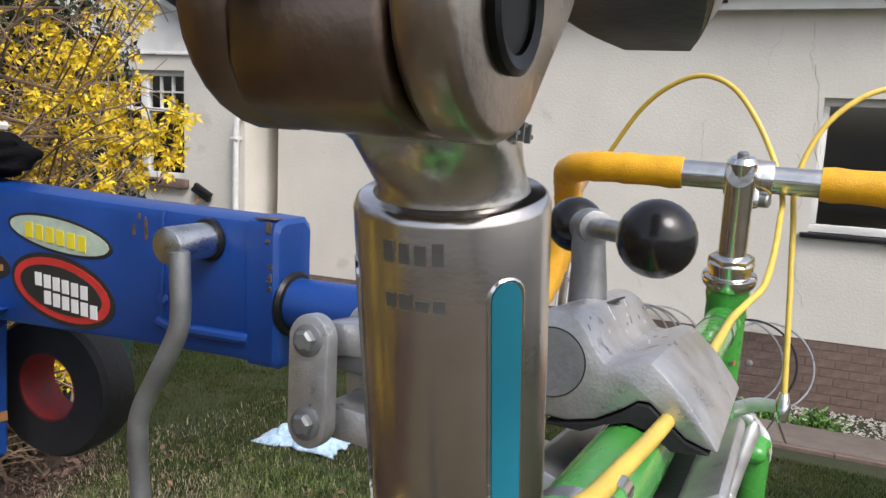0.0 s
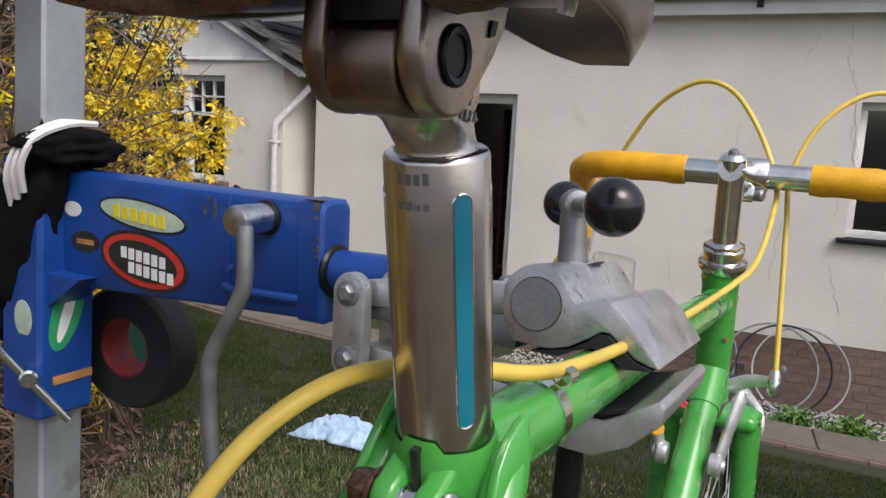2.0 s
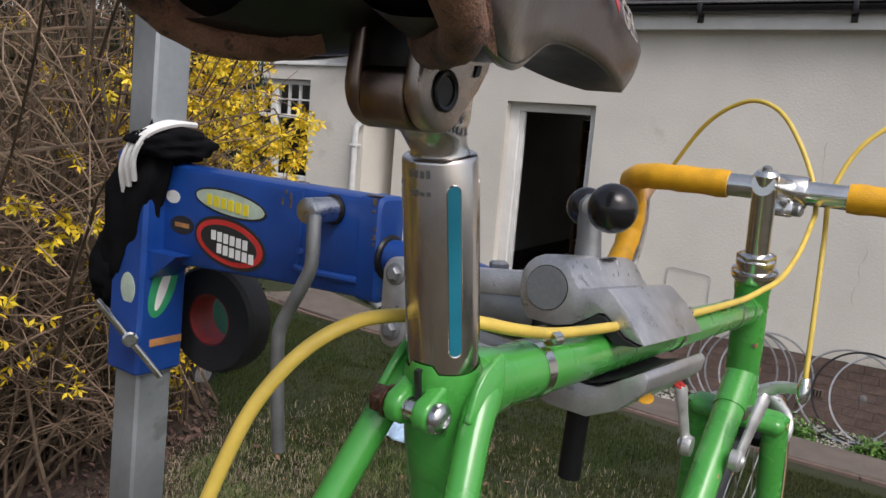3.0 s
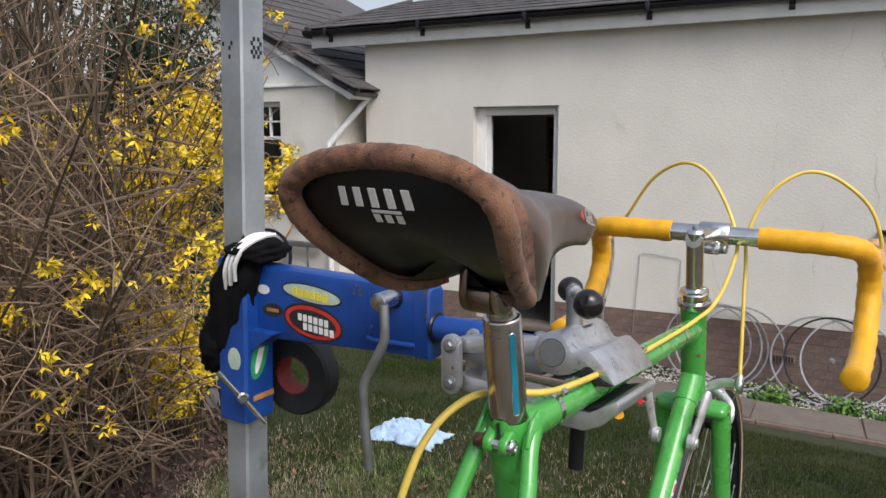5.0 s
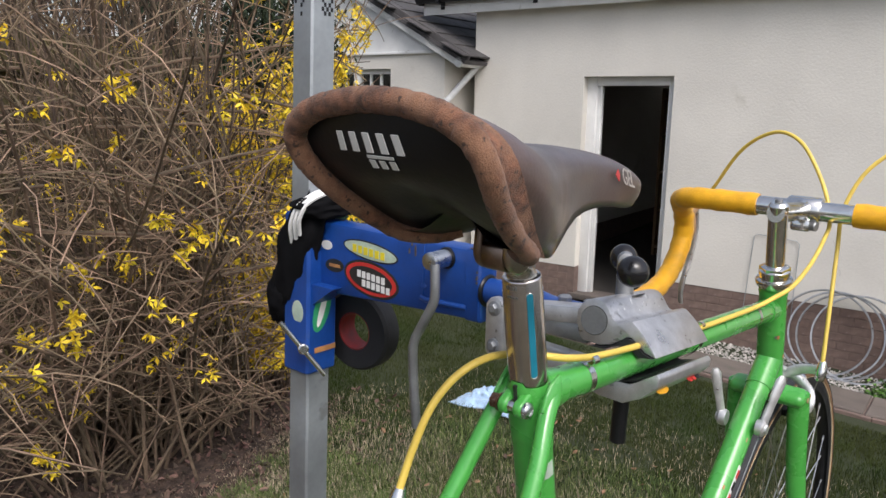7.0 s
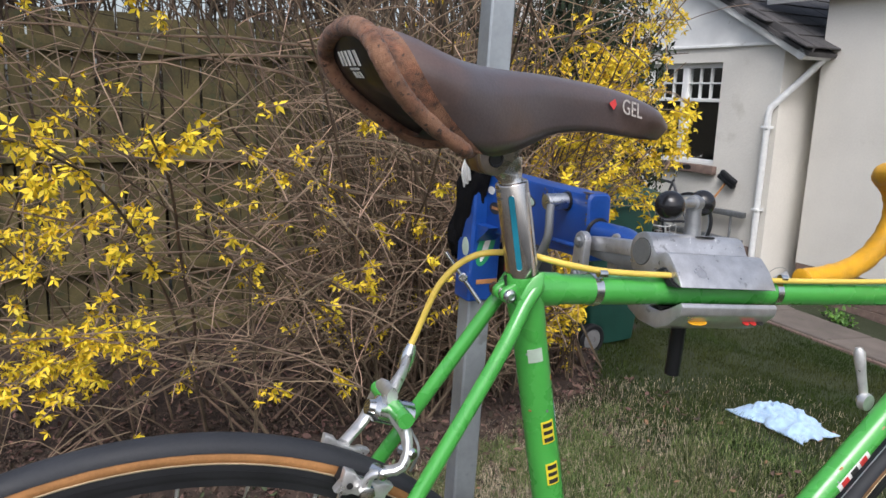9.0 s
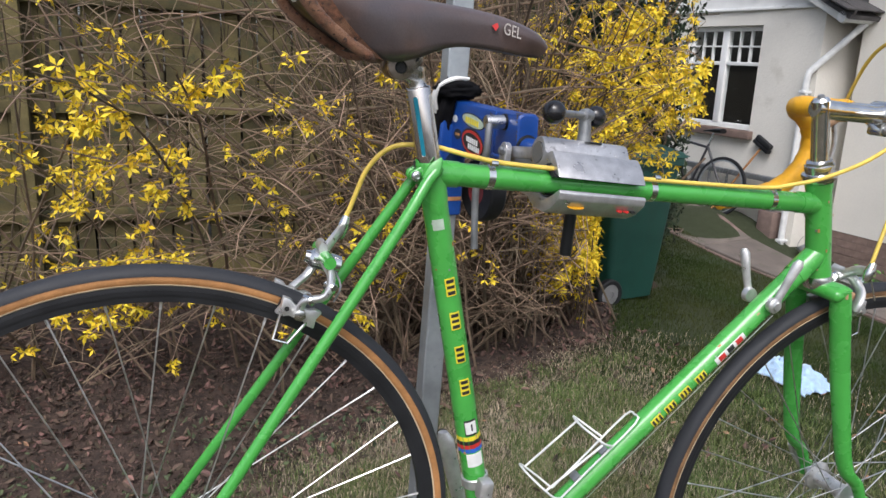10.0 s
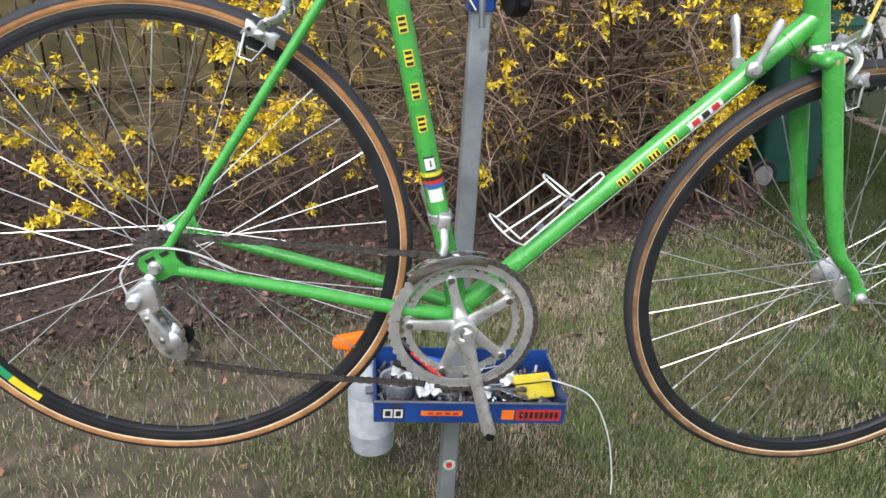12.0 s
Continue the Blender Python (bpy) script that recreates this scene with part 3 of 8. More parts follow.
# cracks in the plaster, thin dark grooves standing slightly proud
crack_mat = surface("render_crack", (0.4, 0.37, 0.32), 0.95, vary=0.2, scale=30, bump=0.1)
for cx, cz, tall in ((4.19, 1.75, 0.56), (4.72, 2.5, 0.3), (4.92, 2.53, 0.36), (4.99, 2.2, 0.7), (5.02, 1.75, 0.5), (4.94, 1.5, 0.45), (4.6, 0.95, 0.5), (5.0, 0.65, 0.4), (3.7, 0.55, 0.3)):
    pts = [(cx + 0.012 * k * math.sin(cx * 9) + rng.uniform(-0.02, 0.02), -0.0015, cz - tall * k / 9) for k in range(10)]
    part("crack", tube(pts, [0.0022 * rng.uniform(0.3, 1) for _ in pts], 5), crack_mat, garage_wall)

frame_g = merge(box(1.31, 1.41, 0.1, 0.2, -0.3, 1.937, 0.006), box(1.41, 1.455, 0.13, 0.19, -0.3, 1.90, 0.004), box(2.15, 2.229, 0.1, 0.2, -0.3, 1.937, 0.006), box(1.41, 2.15, 0.1, 0.2, 1.85, 1.937, 0.006))
door_1 = part("door_1", frame_g, MAT["white_paint"], None, "white timber frame of the open garage doorway")
door_1.matrix_world = GARAGE
tagged(door_1, category="door frame", kind="structure")
part("door_sill", box(1.25, 2.29, -0.02, 0.26, -0.36, -0.3, 0.008), MAT["slab"], door_1)
# floor, ceiling and partition, with the indoor shade in their colour
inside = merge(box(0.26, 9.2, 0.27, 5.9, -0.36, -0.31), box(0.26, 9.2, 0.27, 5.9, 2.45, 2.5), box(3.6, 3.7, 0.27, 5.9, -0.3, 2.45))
inner = part("floor_garage", inside, MAT["interior_shade"], None, "bare garage interior, coloured dark for its shade")
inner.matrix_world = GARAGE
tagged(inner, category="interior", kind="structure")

# eaves, gutter and roof
fascia = part("trim_fascia", merge(box(-0.62, 9.8, -0.135, -0.11, 2.61, 2.76, 0.004), box(-0.6, 9.8, -0.11, 0.0, 2.66, 2.68)), MAT["white_paint"], None, "white painted fascia board and soffit under the gutter")
fascia.matrix_world = GARAGE
tagged(fascia, category="fascia", kind="structure")
gutter = thing("gutter", "black plastic half-round gutter along the garage eaves", "gutter", GARAGE, kind="structure")
arc = [(math.cos(a), math.sin(a)) for a in [math.pi + math.pi * k / 10 for k in range(11)]]
outer, innr = [(0.058 * c, 0.058 * s) for c, s in arc], [(0.053 * c, 0.053 * s) for c, s in arc[::-1]]
trough = rings([[Vector((x, -0.195 + p, 2.785 + q)) for p, q in outer + innr] for x in (-0.66, 2.0, 5.0, 9.85)])
part("trough", trough, MAT["black_gutter"], gutter)
for k in range(9):
    x = -0.35 + k * 1.15
    part("bracket", merge(box(x - 0.02, x + 0.02, -0.258, -0.13, 2.715, 2.73, 0.004), box(x - 0.02, x + 0.02, -0.262, -0.25, 2.715, 2.8, 0.003), box(x - 0.025, x + 0.025, -0.15, -0.136, 2.66, 2.74, 0.003)), MAT["black_gutter"], gutter)


def roof_thing(name, label, m, x0, x1, y0, z0, pitch, courses, gauge, parent_kind="structure"):
    """Courses of lapped tiles that climb away from the eave; each course is a row of tiles."""
    r = thing(name, label, "roof", m, kind=parent_kind)
    up = Vector((0, math.cos(pitch), math.sin(pitch)))
    nrm = Vector((0, -math.sin(pitch), math.cos(pitch)))
    under = geo()
    a, b = Vector((x0, y0, z0)) - nrm * 0.03, Vector((x0, y0, z0)) - nrm * 0.03 + up * courses * gauge
    w = Vector((x1 - x0, 0, 0))
    add(under, [a, a + w, b + w, b, a - nrm * 0.04, a + w - nrm * 0.04, b + w - nrm * 0.04, b - nrm * 0.04],
        [[0, 1, 2, 3], [7, 6, 5, 4], [0, 4, 5, 1], [1, 5, 6, 2], [2, 6, 7, 3], [3, 7, 4, 0]])
    part("sarking", under, MAT["black_gutter"], r)
    width = 0.3
    tile = box(0.002, width - 0.002, 0, gauge + 0.07, 0, 0.014, 0.003, 1)
    move(tile, Matrix(((1, 0, 0, 0), (0, up.y, nrm.y, 0), (0, up.z, nrm.z, 0), (0, 0, 0, 1))) @ pose(0, 0, 0, -2.2))
    me = mesh_of("tile", tile, MAT["roof"])
    n = int((x1 - x0) / width)
    for c in range(courses):
        for k in range(n):
            ob = new("tile", me)
            ob.parent = r
            ob.location = Vector((x0 + k * width + (c % 2) * 0.15 - 0.05, y0, z0)) + up * (c * gauge) + nrm * 0.004 * rng.random()
    return r


garage_roof = roof_thing("roof_garage", "low-pitched dark grey tiled roof of the garage", GARAGE, -0.62, 9.7, -0.16, 2.815, radians(15.5), 8, 0.3)
part("verge", box(-0.68, -0.61, -0.02, 2.42, -0.1, 0.03, 0.006), MAT["roof"], garage_roof, "dark verge trim").matrix_local = pose(0, -0.16, 2.815, 15.5, 0, 0)
# ---- gable house beyond ----
gw, gx1 = -0.3, -0.2
gable = thing("house", "cream rendered gable end of a neighbouring bungalow", "house", GARAGE, kind="structure")
gwall = geo()
for bx in (box(-8, -2.1, gw, gw + 0.25, -0.6, 2.2), box(-2.1, -0.96, gw, gw + 0.25, -0.6, 0.9), box(-2.1, -0.96, gw, gw + 0.25, 2.03, 2.2), box(-0.96, gx1, gw, gw + 0.25, -0.6, 2.2),
           box(gx1 - 0.25, gx1, gw + 0.25, 5, -0.6, 2.2)):
    add(gwall, *bx)
part("wall", gwall, MAT["render"], gable)
apex_x, eave_z, slope = -4.0, 2.08, 0.54
tri = slab([(gx1, 2.2), (gx1 - 0.02, eave_z + 0.14), (apex_x, eave_z + (gx1 - apex_x) * slope), (2 * apex_x - gx1, 2.2)], (1, 0, 0), (0, 0, 1), (0, gw + 0.2, 0), 0.21)
part("gable_panel", tri, MAT["white_paint"], gable, "white painted upper gable")
part("ledge", box(-7.9, gx1, gw - 0.03, gw, 2.185, 2.215, 0.004), MAT["white_paint"], gable)
ridge_v = Vector((apex_x, 0, eave_z + (0.0 - apex_x) * slope + 0.06))
foot = Vector((0.06, 0, eave_z + 0.03))
bw = (ridge_v - foot).normalized()
bn = Vector((-bw.z, 0, bw.x)) * -1
part("bargeboard", slab([(0, 0), ((ridge_v - foot).length, 0), ((ridge_v - foot).length, 0.13), (0, 0.13)], bw, bn if bn.z > 0 else -bn, foot + Vector((0, gw - 0.1, -0.09)), 0.03, 0.004), MAT["white_paint"], gable, "white bargeboard")
# the slope that faces the garage, courses running into the distance
rl = (ridge_v - foot).length
upv = (ridge_v - foot).normalized()
nrmv = Vector((-upv.z, 0, upv.x))
nrmv = nrmv if nrmv.z > 0 else -nrmv
rbase = slab([(-0.1, 0), (rl, 0), (rl, 5.6), (-0.1, 5.6)], upv, (0, 1, 0), foot + Vector((0, gw - 0.12, 0)) + nrmv * 0.03, 0.04)
roof_part = part("roof", rbase, MAT["roof"], gable, "grey tiled roof slope")
tl = box(0, 0.34, 0.002, 0.298, 0, 0.016, 0.003, 1)
basis = Matrix((( upv.x, 0, nrmv.x, 0), (0, 1, 0, 0), (upv.z, 0, nrmv.z, 0), (0, 0, 0, 1)))
move(tl, basis @ pose(0, 0, 0, 0, 2.5, 0))
tile_me = mesh_of("tile", tl, MAT["roof"])
for c in range(14):
    for k in range(12):
        ob = new("tile", tile_me)
        ob.parent = roof_part
        ob.location = foot + Vector((0, gw - 0.12 + k * 0.3 + (c % 2) * 0.15 - 0.1, 0)) + upv * (c * 0.28 - 0.1) + nrmv * (0.075 + 0.004 * rng.random())
part("verge", slab([(-0.1, 0), (rl, 0), (rl, 0.1), (-0.1, 0.1)], upv, nrmv, foot + Vector((0, gw - 0.105, 0.0)), 0.03, 0.003), MAT["roof"], gable, "dark grey verge trim")
part("eaves_gutter", rod((0.06, gw - 0.12, eave_z - 0.0), (0.06, 4.5, eave_z), 0.05), MAT["white_plastic"], gable)
pipe = [(0.05, gw + 0.25, eave_z - 0.04), (0.02, gw + 0.2, eave_z - 0.1), (-0.25, gw - 0.055, 1.56), (-0.262, gw - 0.06, 1.5), (-0.27, gw - 0.06, 0.6), (-0.27, gw - 0.06, -0.5)]
part("downpipe", tube(pipe, 0.034, 12), MAT["white_plastic"], gable, "white plastic downpipe")
for z in (1.35, 0.5, -0.2):
    part("pipe_clip", box(-0.31, -0.23, gw - 0.1, gw, z, z + 0.03, 0.004), MAT["white_plastic"], gable)
win = thing("window_1", "white two-light casement window with small upper panes", "window", GARAGE, kind="structure")
wx0, wx1, wz0, wz1, wy = -2.1, -0.96, 0.9, 2.03, gw + 0.06
fr = 0.055
part("window_frame", merge(box(wx0, wx1, wy, wy + 0.07, wz0, wz0 + fr, 0.005), box(wx0, wx1, wy, wy + 0.07, wz1 - fr, wz1, 0.005), box(wx0, wx0 + fr, wy, wy + 0.07, wz0 + fr, wz1 - fr, 0.005),
                           box(wx1 - fr, wx1, wy, wy + 0.07, wz0 + fr, wz1 - fr, 0.005), box((wx0 + wx1) / 2 - 0.045, (wx0 + wx1) / 2 + 0.045, wy - 0.01, wy + 0.07, wz0 + fr, wz1 - fr, 0.005)), MAT["white_paint"], win)
half = (wx1 - wx0) / 2
for s in range(2):
    a0 = wx0 + fr + s * (half - 0.01)
    a1 = a0 + half - fr - 0.045
    part("transom", box(a0, a1, wy, wy + 0.06, 1.6, 1.64, 0.004), MAT["white_paint"], win)
    for k in (1, 2):
        xk = a0 + (a1 - a0) * k / 3
        part("glazing_bar", box(xk - 0.009, xk + 0.009, wy + 0.01, wy + 0.05, 1.64, wz1 - fr), MAT["white_paint"], win)
    part("glazing_bar", box(a0, a1, wy + 0.01, wy + 0.05, 1.80, 1.818), MAT["white_paint"], win)
    p = part("pane", box(a0, a1, wy + 0.03, wy + 0.034, wz0 + fr, wz1 - fr), MAT["glass"], win, smooth=0)
    p.visible_shadow = False
part("window_sill", box(wx0 - 0.06, wx1 + 0.06, gw - 0.07, gw + 0.05, wz0 - 0.09, wz0, 0.008), MAT["brick"], win, "brown stone sill")
# room shell coloured near black in place of its indoor shade
room = part("wall_room", merge(box(-2.6, -0.5, 1.6, 1.65, 0, 2.2), box(-2.65, -2.6, 0.0, 1.65, 0, 2.2), box(-0.55, -0.5, 0.0, 1.65, 0, 2.2), box(-2.6, -0.5, 0, 1.6, 2.15, 2.19), box(-2.6, -0.5, 0, 1.6, 0, 0.04)), MAT["interior_shade"], None, "room behind the casement window, coloured dark for its shade")
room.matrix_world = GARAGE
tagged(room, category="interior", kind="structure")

# garage window at the far end of the wall
win2 = thing("window_2", "garage window with a dark sill", "window", GARAGE, kind="structure")
part("window_frame", merge(box(5.07, 6.24, 0.1, 0.17, 0.87, 0.93, 0.004), box(5.07, 6.24, 0.1, 0.17, 1.89, 1.95, 0.004), box(5.07, 5.13, 0.1, 0.17, 0.93, 1.89, 0.004), box(6.18, 6.24, 0.1, 0.17, 0.93, 1.89, 0.004)), MAT["white_paint"], win2)
g2 = part("pane", box(5.13, 6.18, 0.13, 0.134, 0.93, 1.89), MAT["glass"], win2, smooth=0)
g2.visible_shadow = False
part("window_sill", box(5.01, 6.30, -0.06, 0.1, 0.83, 0.87, 0.006), MAT["black_gutter"], win2, "dark sill")

# things inside the garage
shelf = thing("shelf_unit", "tall wooden shelf unit loaded with boxes and tins", "shelf", GARAGE @ pose(1.2, 2.6, -0.31))
wood = surface("shelf_wood", (0.3, 0.19, 0.1), 0.7, vary=0.2, scale=8, fine=60, bump=0.1)
for z in (0.1, 0.6, 1.1, 1.6, 2.05):
    part("shelf", box(0, 2.2, 0, 0.4, z, z + 0.03, 0.003), wood, shelf)
for x in (0, 1.1, 2.16):
    part("upright", box(x, x + 0.04, 0.0, 0.4, 0, 2.2, 0.003), wood, shelf)
tin_cols = [surface("tin_%s" % n, c, 0.5, vary=0.15, scale=10) for n, c in (("tan", (0.45, 0.3, 0.17)), ("white", (0.6, 0.6, 0.58)), ("red", (0.35, 0.05, 0.04)), ("blue", (0.05, 0.1, 0.3)), ("grey", (0.2, 0.2, 0.21)))]
for z in (0.13, 0.63, 1.13, 1.63):
    x = 0.08
    while x < 2.0:
        w, h = rng.uniform(0.12, 0.34), rng.uniform(0.14, 0.38)
        b = part("storage_box", box(0, w, 0, 0.28, 0, h, 0.008), rng.choice(tin_cols), None, "storage box standing on the garage shelf")
        b.matrix_world = GARAGE @ pose(1.2 + x, 2.65, -0.31 + z)
        tagged(b, category="box", group="boxes on the garage shelf")
        x += w + rng.uniform(0.01, 0.1)

# plain walls that close the garden behind the camera
tagged(part("wall_garden_back", box(-7, 12, -8.2, -8, -1, 1.9), MAT["render"], None, "plain rendered garden wall"), category="wall", kind="structure")
tagged(part("wall_garden_side", box(-7.2, -7, -8, 9, -1, 1.9), MAT["render"], None, "plain rendered garden wall"), category="wall", kind="structure")

# ---- fence ----
fence = thing("fence", "weathered mossy close-boarded timber fence", "fence", pose(0, 4.22, 0), kind="structure")
x = -5.2
k = 0
while x < 3.6:
    w = 0.098 + rng.uniform(-0.006, 0.008)
    b = part("board", box(x, x + w, rng.uniform(-0.004, 0.004), 0.02, 0.14 + rng.uniform(-0.01, 0.01), 1.92 + rng.uniform(-0.02, 0.02), 0.002, 1), MAT["fence"], fence)
    x += w + rng.uniform(0.002, 0.02)
for z in (0.42, 1.08, 1.7):
    part("rail", box(-5.2, 3.6, -0.045, -0.006, z, z + 0.075, 0.004), MAT["fence"], fence)
part("gravel_board", box(-5.2, 3.6, -0.03, 0.0, -0.05, 0.15, 0.004), MAT["fence"], fence)
for px in (-4.4, -2.6, -0.8, 1.0, 2.8):
    part("post", box(px, px + 0.09, -0.12, -0.046, -0.3, 1.9, 0.005), MAT["fence"], fence)

# ---- forsythia ----
def cane(base, heading, rise, length, droop, steps=9, wob=0.05):
    p, out = Vector(base), [Vector(base)]
    d = Vector((math.cos(heading) * math.cos(rise), math.sin(heading) * math.cos(rise), math.sin(rise)))
    for _ in range(steps):
        d = (d + Vector((rng.gauss(0, wob), rng.gauss(0, wob), -droop / steps + rng.gauss(0, wob * 0.6)))).normalized()
        p = p + d * (length / steps)
        out.append(p.copy())
    return out


def free_of_bike(p):
    """The bush keeps clear of the lawn where the stand and the camera are, of the bin and of the house."""
    side = min((0.54 if p.y > 2.5 else 0.62) + 0.84 * p.y, 0.2 + 0.76 * p.y + 0.57 * min(p.z, 1.2) + max(0.0, p.z - 1.2) * 2, 0.669 * (p.y + 0.74) - 0.06 if p.z < 0.95 else 9.0)
    return p.y > (1.35 if p.z < 1.1 else 1.08) + max(0.0, p.x - 0.9) * 0.62 and p.x < side and p.z > 0.02 + (0.5 if p.x < 0.9 else 0.75) * max(0.0, 2.7 + 0.25 * math.sin(p.x * 7) - p.y)


def bush(name, label, centres, canes, flowers, weight):
    b = thing(name, label, "shrub", pose(0, 0, 0))
    thick, thin = geo(), geo()
    nodes = []
    for _ in range(canes):
        cx, cy, spread = rng.choice(centres)
        base = (rng.gauss(cx, spread), rng.gauss(cy, 0.2), ground_z(cx, cy))
        heading = rng.uniform(-math.pi, 0) if rng.random() < 0.72 else rng.uniform(0, math.pi)
        length = rng.uniform(1.3, 2.9)
        line = cane(base, heading, rng.uniform(0.75, 1.5), length, rng.uniform(0.5, 2.0), 10)
        cut = next((i for i, p in enumerate(line) if not free_of_bike(p) and i > 1), len(line))
        line = line[:cut]
        if len(line) < 3:
            continue
        r0 = rng.uniform(0.004, 0.0095)
        add(thick, *tube(line, [r0 * (1 - 0.75 * i / len(line)) for i in range(len(line))], 5, cap=False))
        for i in range(2, len(line)):
            nodes.append((line[i], line[i] - line[i - 1], i / len(line)))
            for _ in range(rng.choice((0, 1, 1, 2))):
                h2 = rng.uniform(-math.pi, math.pi)
                tw = cane(line[i], h2, rng.uniform(-0.3, 1.1), rng.uniform(0.15, 0.75), rng.uniform(0.0, 1.4), 5, 0.12)
                cut = next((j for j, p in enumerate(tw) if not free_of_bike(p)), len(tw))
                tw = tw[:cut]
                if len(tw) < 2:
                    continue
                add(thin, *tube(tw, [0.0028 * (1 - 0.6 * j / len(tw)) for j in range(len(tw))], 4, cap=False))
                for j in range(1, len(tw)):
                    nodes.append((tw[j], tw[j] - tw[j - 1], 0.5 + 0.5 * j / len(tw)))
    tagged(part("cane_tangle", thick, MAT["old_cane"], b, "grey-brown arching canes"), kind="stuff")
    tagged(part("twig_tangle", thin, MAT["cane"], b, "thin pale brown twigs"), kind="stuff")
    verts = []
    picked = [n for n in nodes if rng.random() < weight(n[0])]
    rng.shuffle(picked)
    for p, d, f in picked[:flowers]:
        if rng.random() > 0.3 + f:
            continue
        for _ in range(rng.randint(4, 9)):
            o = p + Vector((rng.gauss(0, 0.02), rng.gauss(0, 0.02), rng.gauss(-0.008, 0.02)))
            axis = Vector((rng.gauss(0, 1), rng.gauss(-0.4, 1), rng.gauss(-0.7, 0.7))).normalized()
            s1 = axis.orthogonal().normalized()
            s2 = axis.cross(s1)
            spin, size = rng.uniform(0, 1.5), rng.uniform(0.022, 0.034)
            for k in range(4):
                a = spin + k * math.pi / 2 + rng.gauss(0, 0.15)
                out = s1 * math.cos(a) + s2 * math.sin(a)
                acr = axis.cross(out)
                t = (axis * rng.uniform(0.3, 1.1) + out).normalized()
                verts += [o, o + t * size * 0.5 + acr * size * 0.22, o + t * size * 1.1, o + t * size * 0.5 - acr * size * 0.22]
    fl = soup("blossom", np.array([tuple(v) for v in verts]), 4, MAT["petal"], b)
    tagged(fl, "bright yellow four-petalled forsythia flowers", kind="stuff")
    return b


def clump(p, cells):
    return noise.noise(p * cells) > 0.08


bush("forsythia_bush", "large sprawling forsythia in yellow bloom before the fence", [(-2.7, 2.9, 0.35), (-1.7, 3.0, 0.35), (-0.8, 2.8, 0.3), (-0.1, 2.8, 0.3), (0.5, 2.8, 0.2)], 88, 560,
     lambda p: (0.85 if p.x < 0.2 else 0.45) if clump(p, 1.9) and p.y < 2.7 else 0.03)
bush("forsythia_bush", "dense forsythia in full yellow bloom beside the green bin", [(1.1, 2.8, 0.15), (1.4, 2.7, 0.2), (1.7, 2.8, 0.25), (2.0, 2.8, 0.2), (2.3, 2.9, 0.15)], 400, 1250,
     lambda p: (1.0 if p.z < 1.5 else 0.65) * min(0.95, 0.035 + 0.9 * max(0.0, (p.x - 1.78) / 0.35)) * (1.0 if clump(p, 1.7) else 0.15))
# old upright stems; every second clump is coloured darker for the thicket's shade
old = thing("old_thicket", "tangle of bare upright grey-brown stems behind the flowers", "shrub", pose(0, 0, 0))
for clump_x in (1.25, 1.45, 1.65, 1.85, 2.05, 2.25):
    og = geo()
    for _ in range(50):
        bx, by = clump_x + rng.gauss(0, 0.12), rng.uniform(2.6, 3.9)
        line = cane((bx, by, 0), rng.uniform(-math.pi, math.pi), rng.uniform(1.25, 1.56), rng.uniform(1.8, 3.4), rng.uniform(0, 0.6), 9, 0.15)
        line = [q for q in line if q.x < 0.3 + 0.6 * q.y]
        if len(line) > 2:
            r0 = rng.uniform(0.003, 0.009)
            add(og, *tube(line, [r0 * (1 - 0.6 * i / len(line)) for i in range(len(line))], 5, cap=False))
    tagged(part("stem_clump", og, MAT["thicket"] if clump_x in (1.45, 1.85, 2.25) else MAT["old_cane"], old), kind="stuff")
for _ in range(22):
    bx, by = rng.uniform(0.6, 1.9), rng.uniform(2.0, 2.9)
    line = cane((bx, by, rng.uniform(0.6, 1.7)), rng.uniform(-0.4, 0.4) + rng.choice((0, math.pi)), rng.uniform(-0.2, 0.25), rng.uniform(1.0, 1.8), rng.uniform(0, 0.3), 9, 0.14)
    line = [q for q in line if free_of_bike(q) and q.x < 2.0]
    if len(line) > 2:
        r0 = rng.uniform(0.005, 0.011)
        part("branch", tube(line, [r0 * (1 - 0.6 * i / len(line)) for i in range(len(line))], 6, cap=False), MAT["old_cane"], old)

# ---- dark evergreen at the end of the bed ----
ever = thing("evergreen_shrub", "tall dark green evergreen shrub behind the bin", "shrub", pose(3.1, 4.0, -0.1))
trunk = geo()
limb_ends = []
for k in range(26):
    ln = cane((rng.gauss(0.1, 0.2), rng.gauss(0, 0.1), 0), rng.uniform(0, 6.28), rng.uniform(1.3, 1.56), rng.uniform(1.2, 2.6), rng.uniform(-0.2, 0.3), 7, 0.08)
    ln = [q for q in ln if q.x < 0.55]
    if len(ln) < 3:
        continue
    add(trunk, *tube(ln, [0.02 * (1 - 0.7 * i / len(ln)) for i in range(len(ln))], 6, cap=False))
    limb_ends += [q for q in ln[2:] if q.x < 0.45]
part("trunk", trunk, MAT["old_cane"], ever)
lv = []
for _ in range(42000):
    o = rng.choice(limb_ends) + Vector((rng.gauss(0, 0.15), rng.gauss(0, 0.12), rng.gauss(0, 0.15)))
    if o.x + 3.1 > 0.5 + 0.84 * (o.y + 4.0):
        continue
    m = Euler((rng.uniform(0, 6), rng.uniform(0, 6), rng.uniform(0, 6))).to_matrix()
    s = rng.uniform(0.016, 0.032)
    lv += [o + m @ Vector(q) * s for q in ((-1, 0, 0), (0, -0.4, 0.1), (1, 0, 0), (0, 0.4, 0.1))]
tagged(soup("crown", np.array([tuple(v) for v in lv]), 4, MAT["conifer"], ever), "dense small dark leaves", kind="stuff")

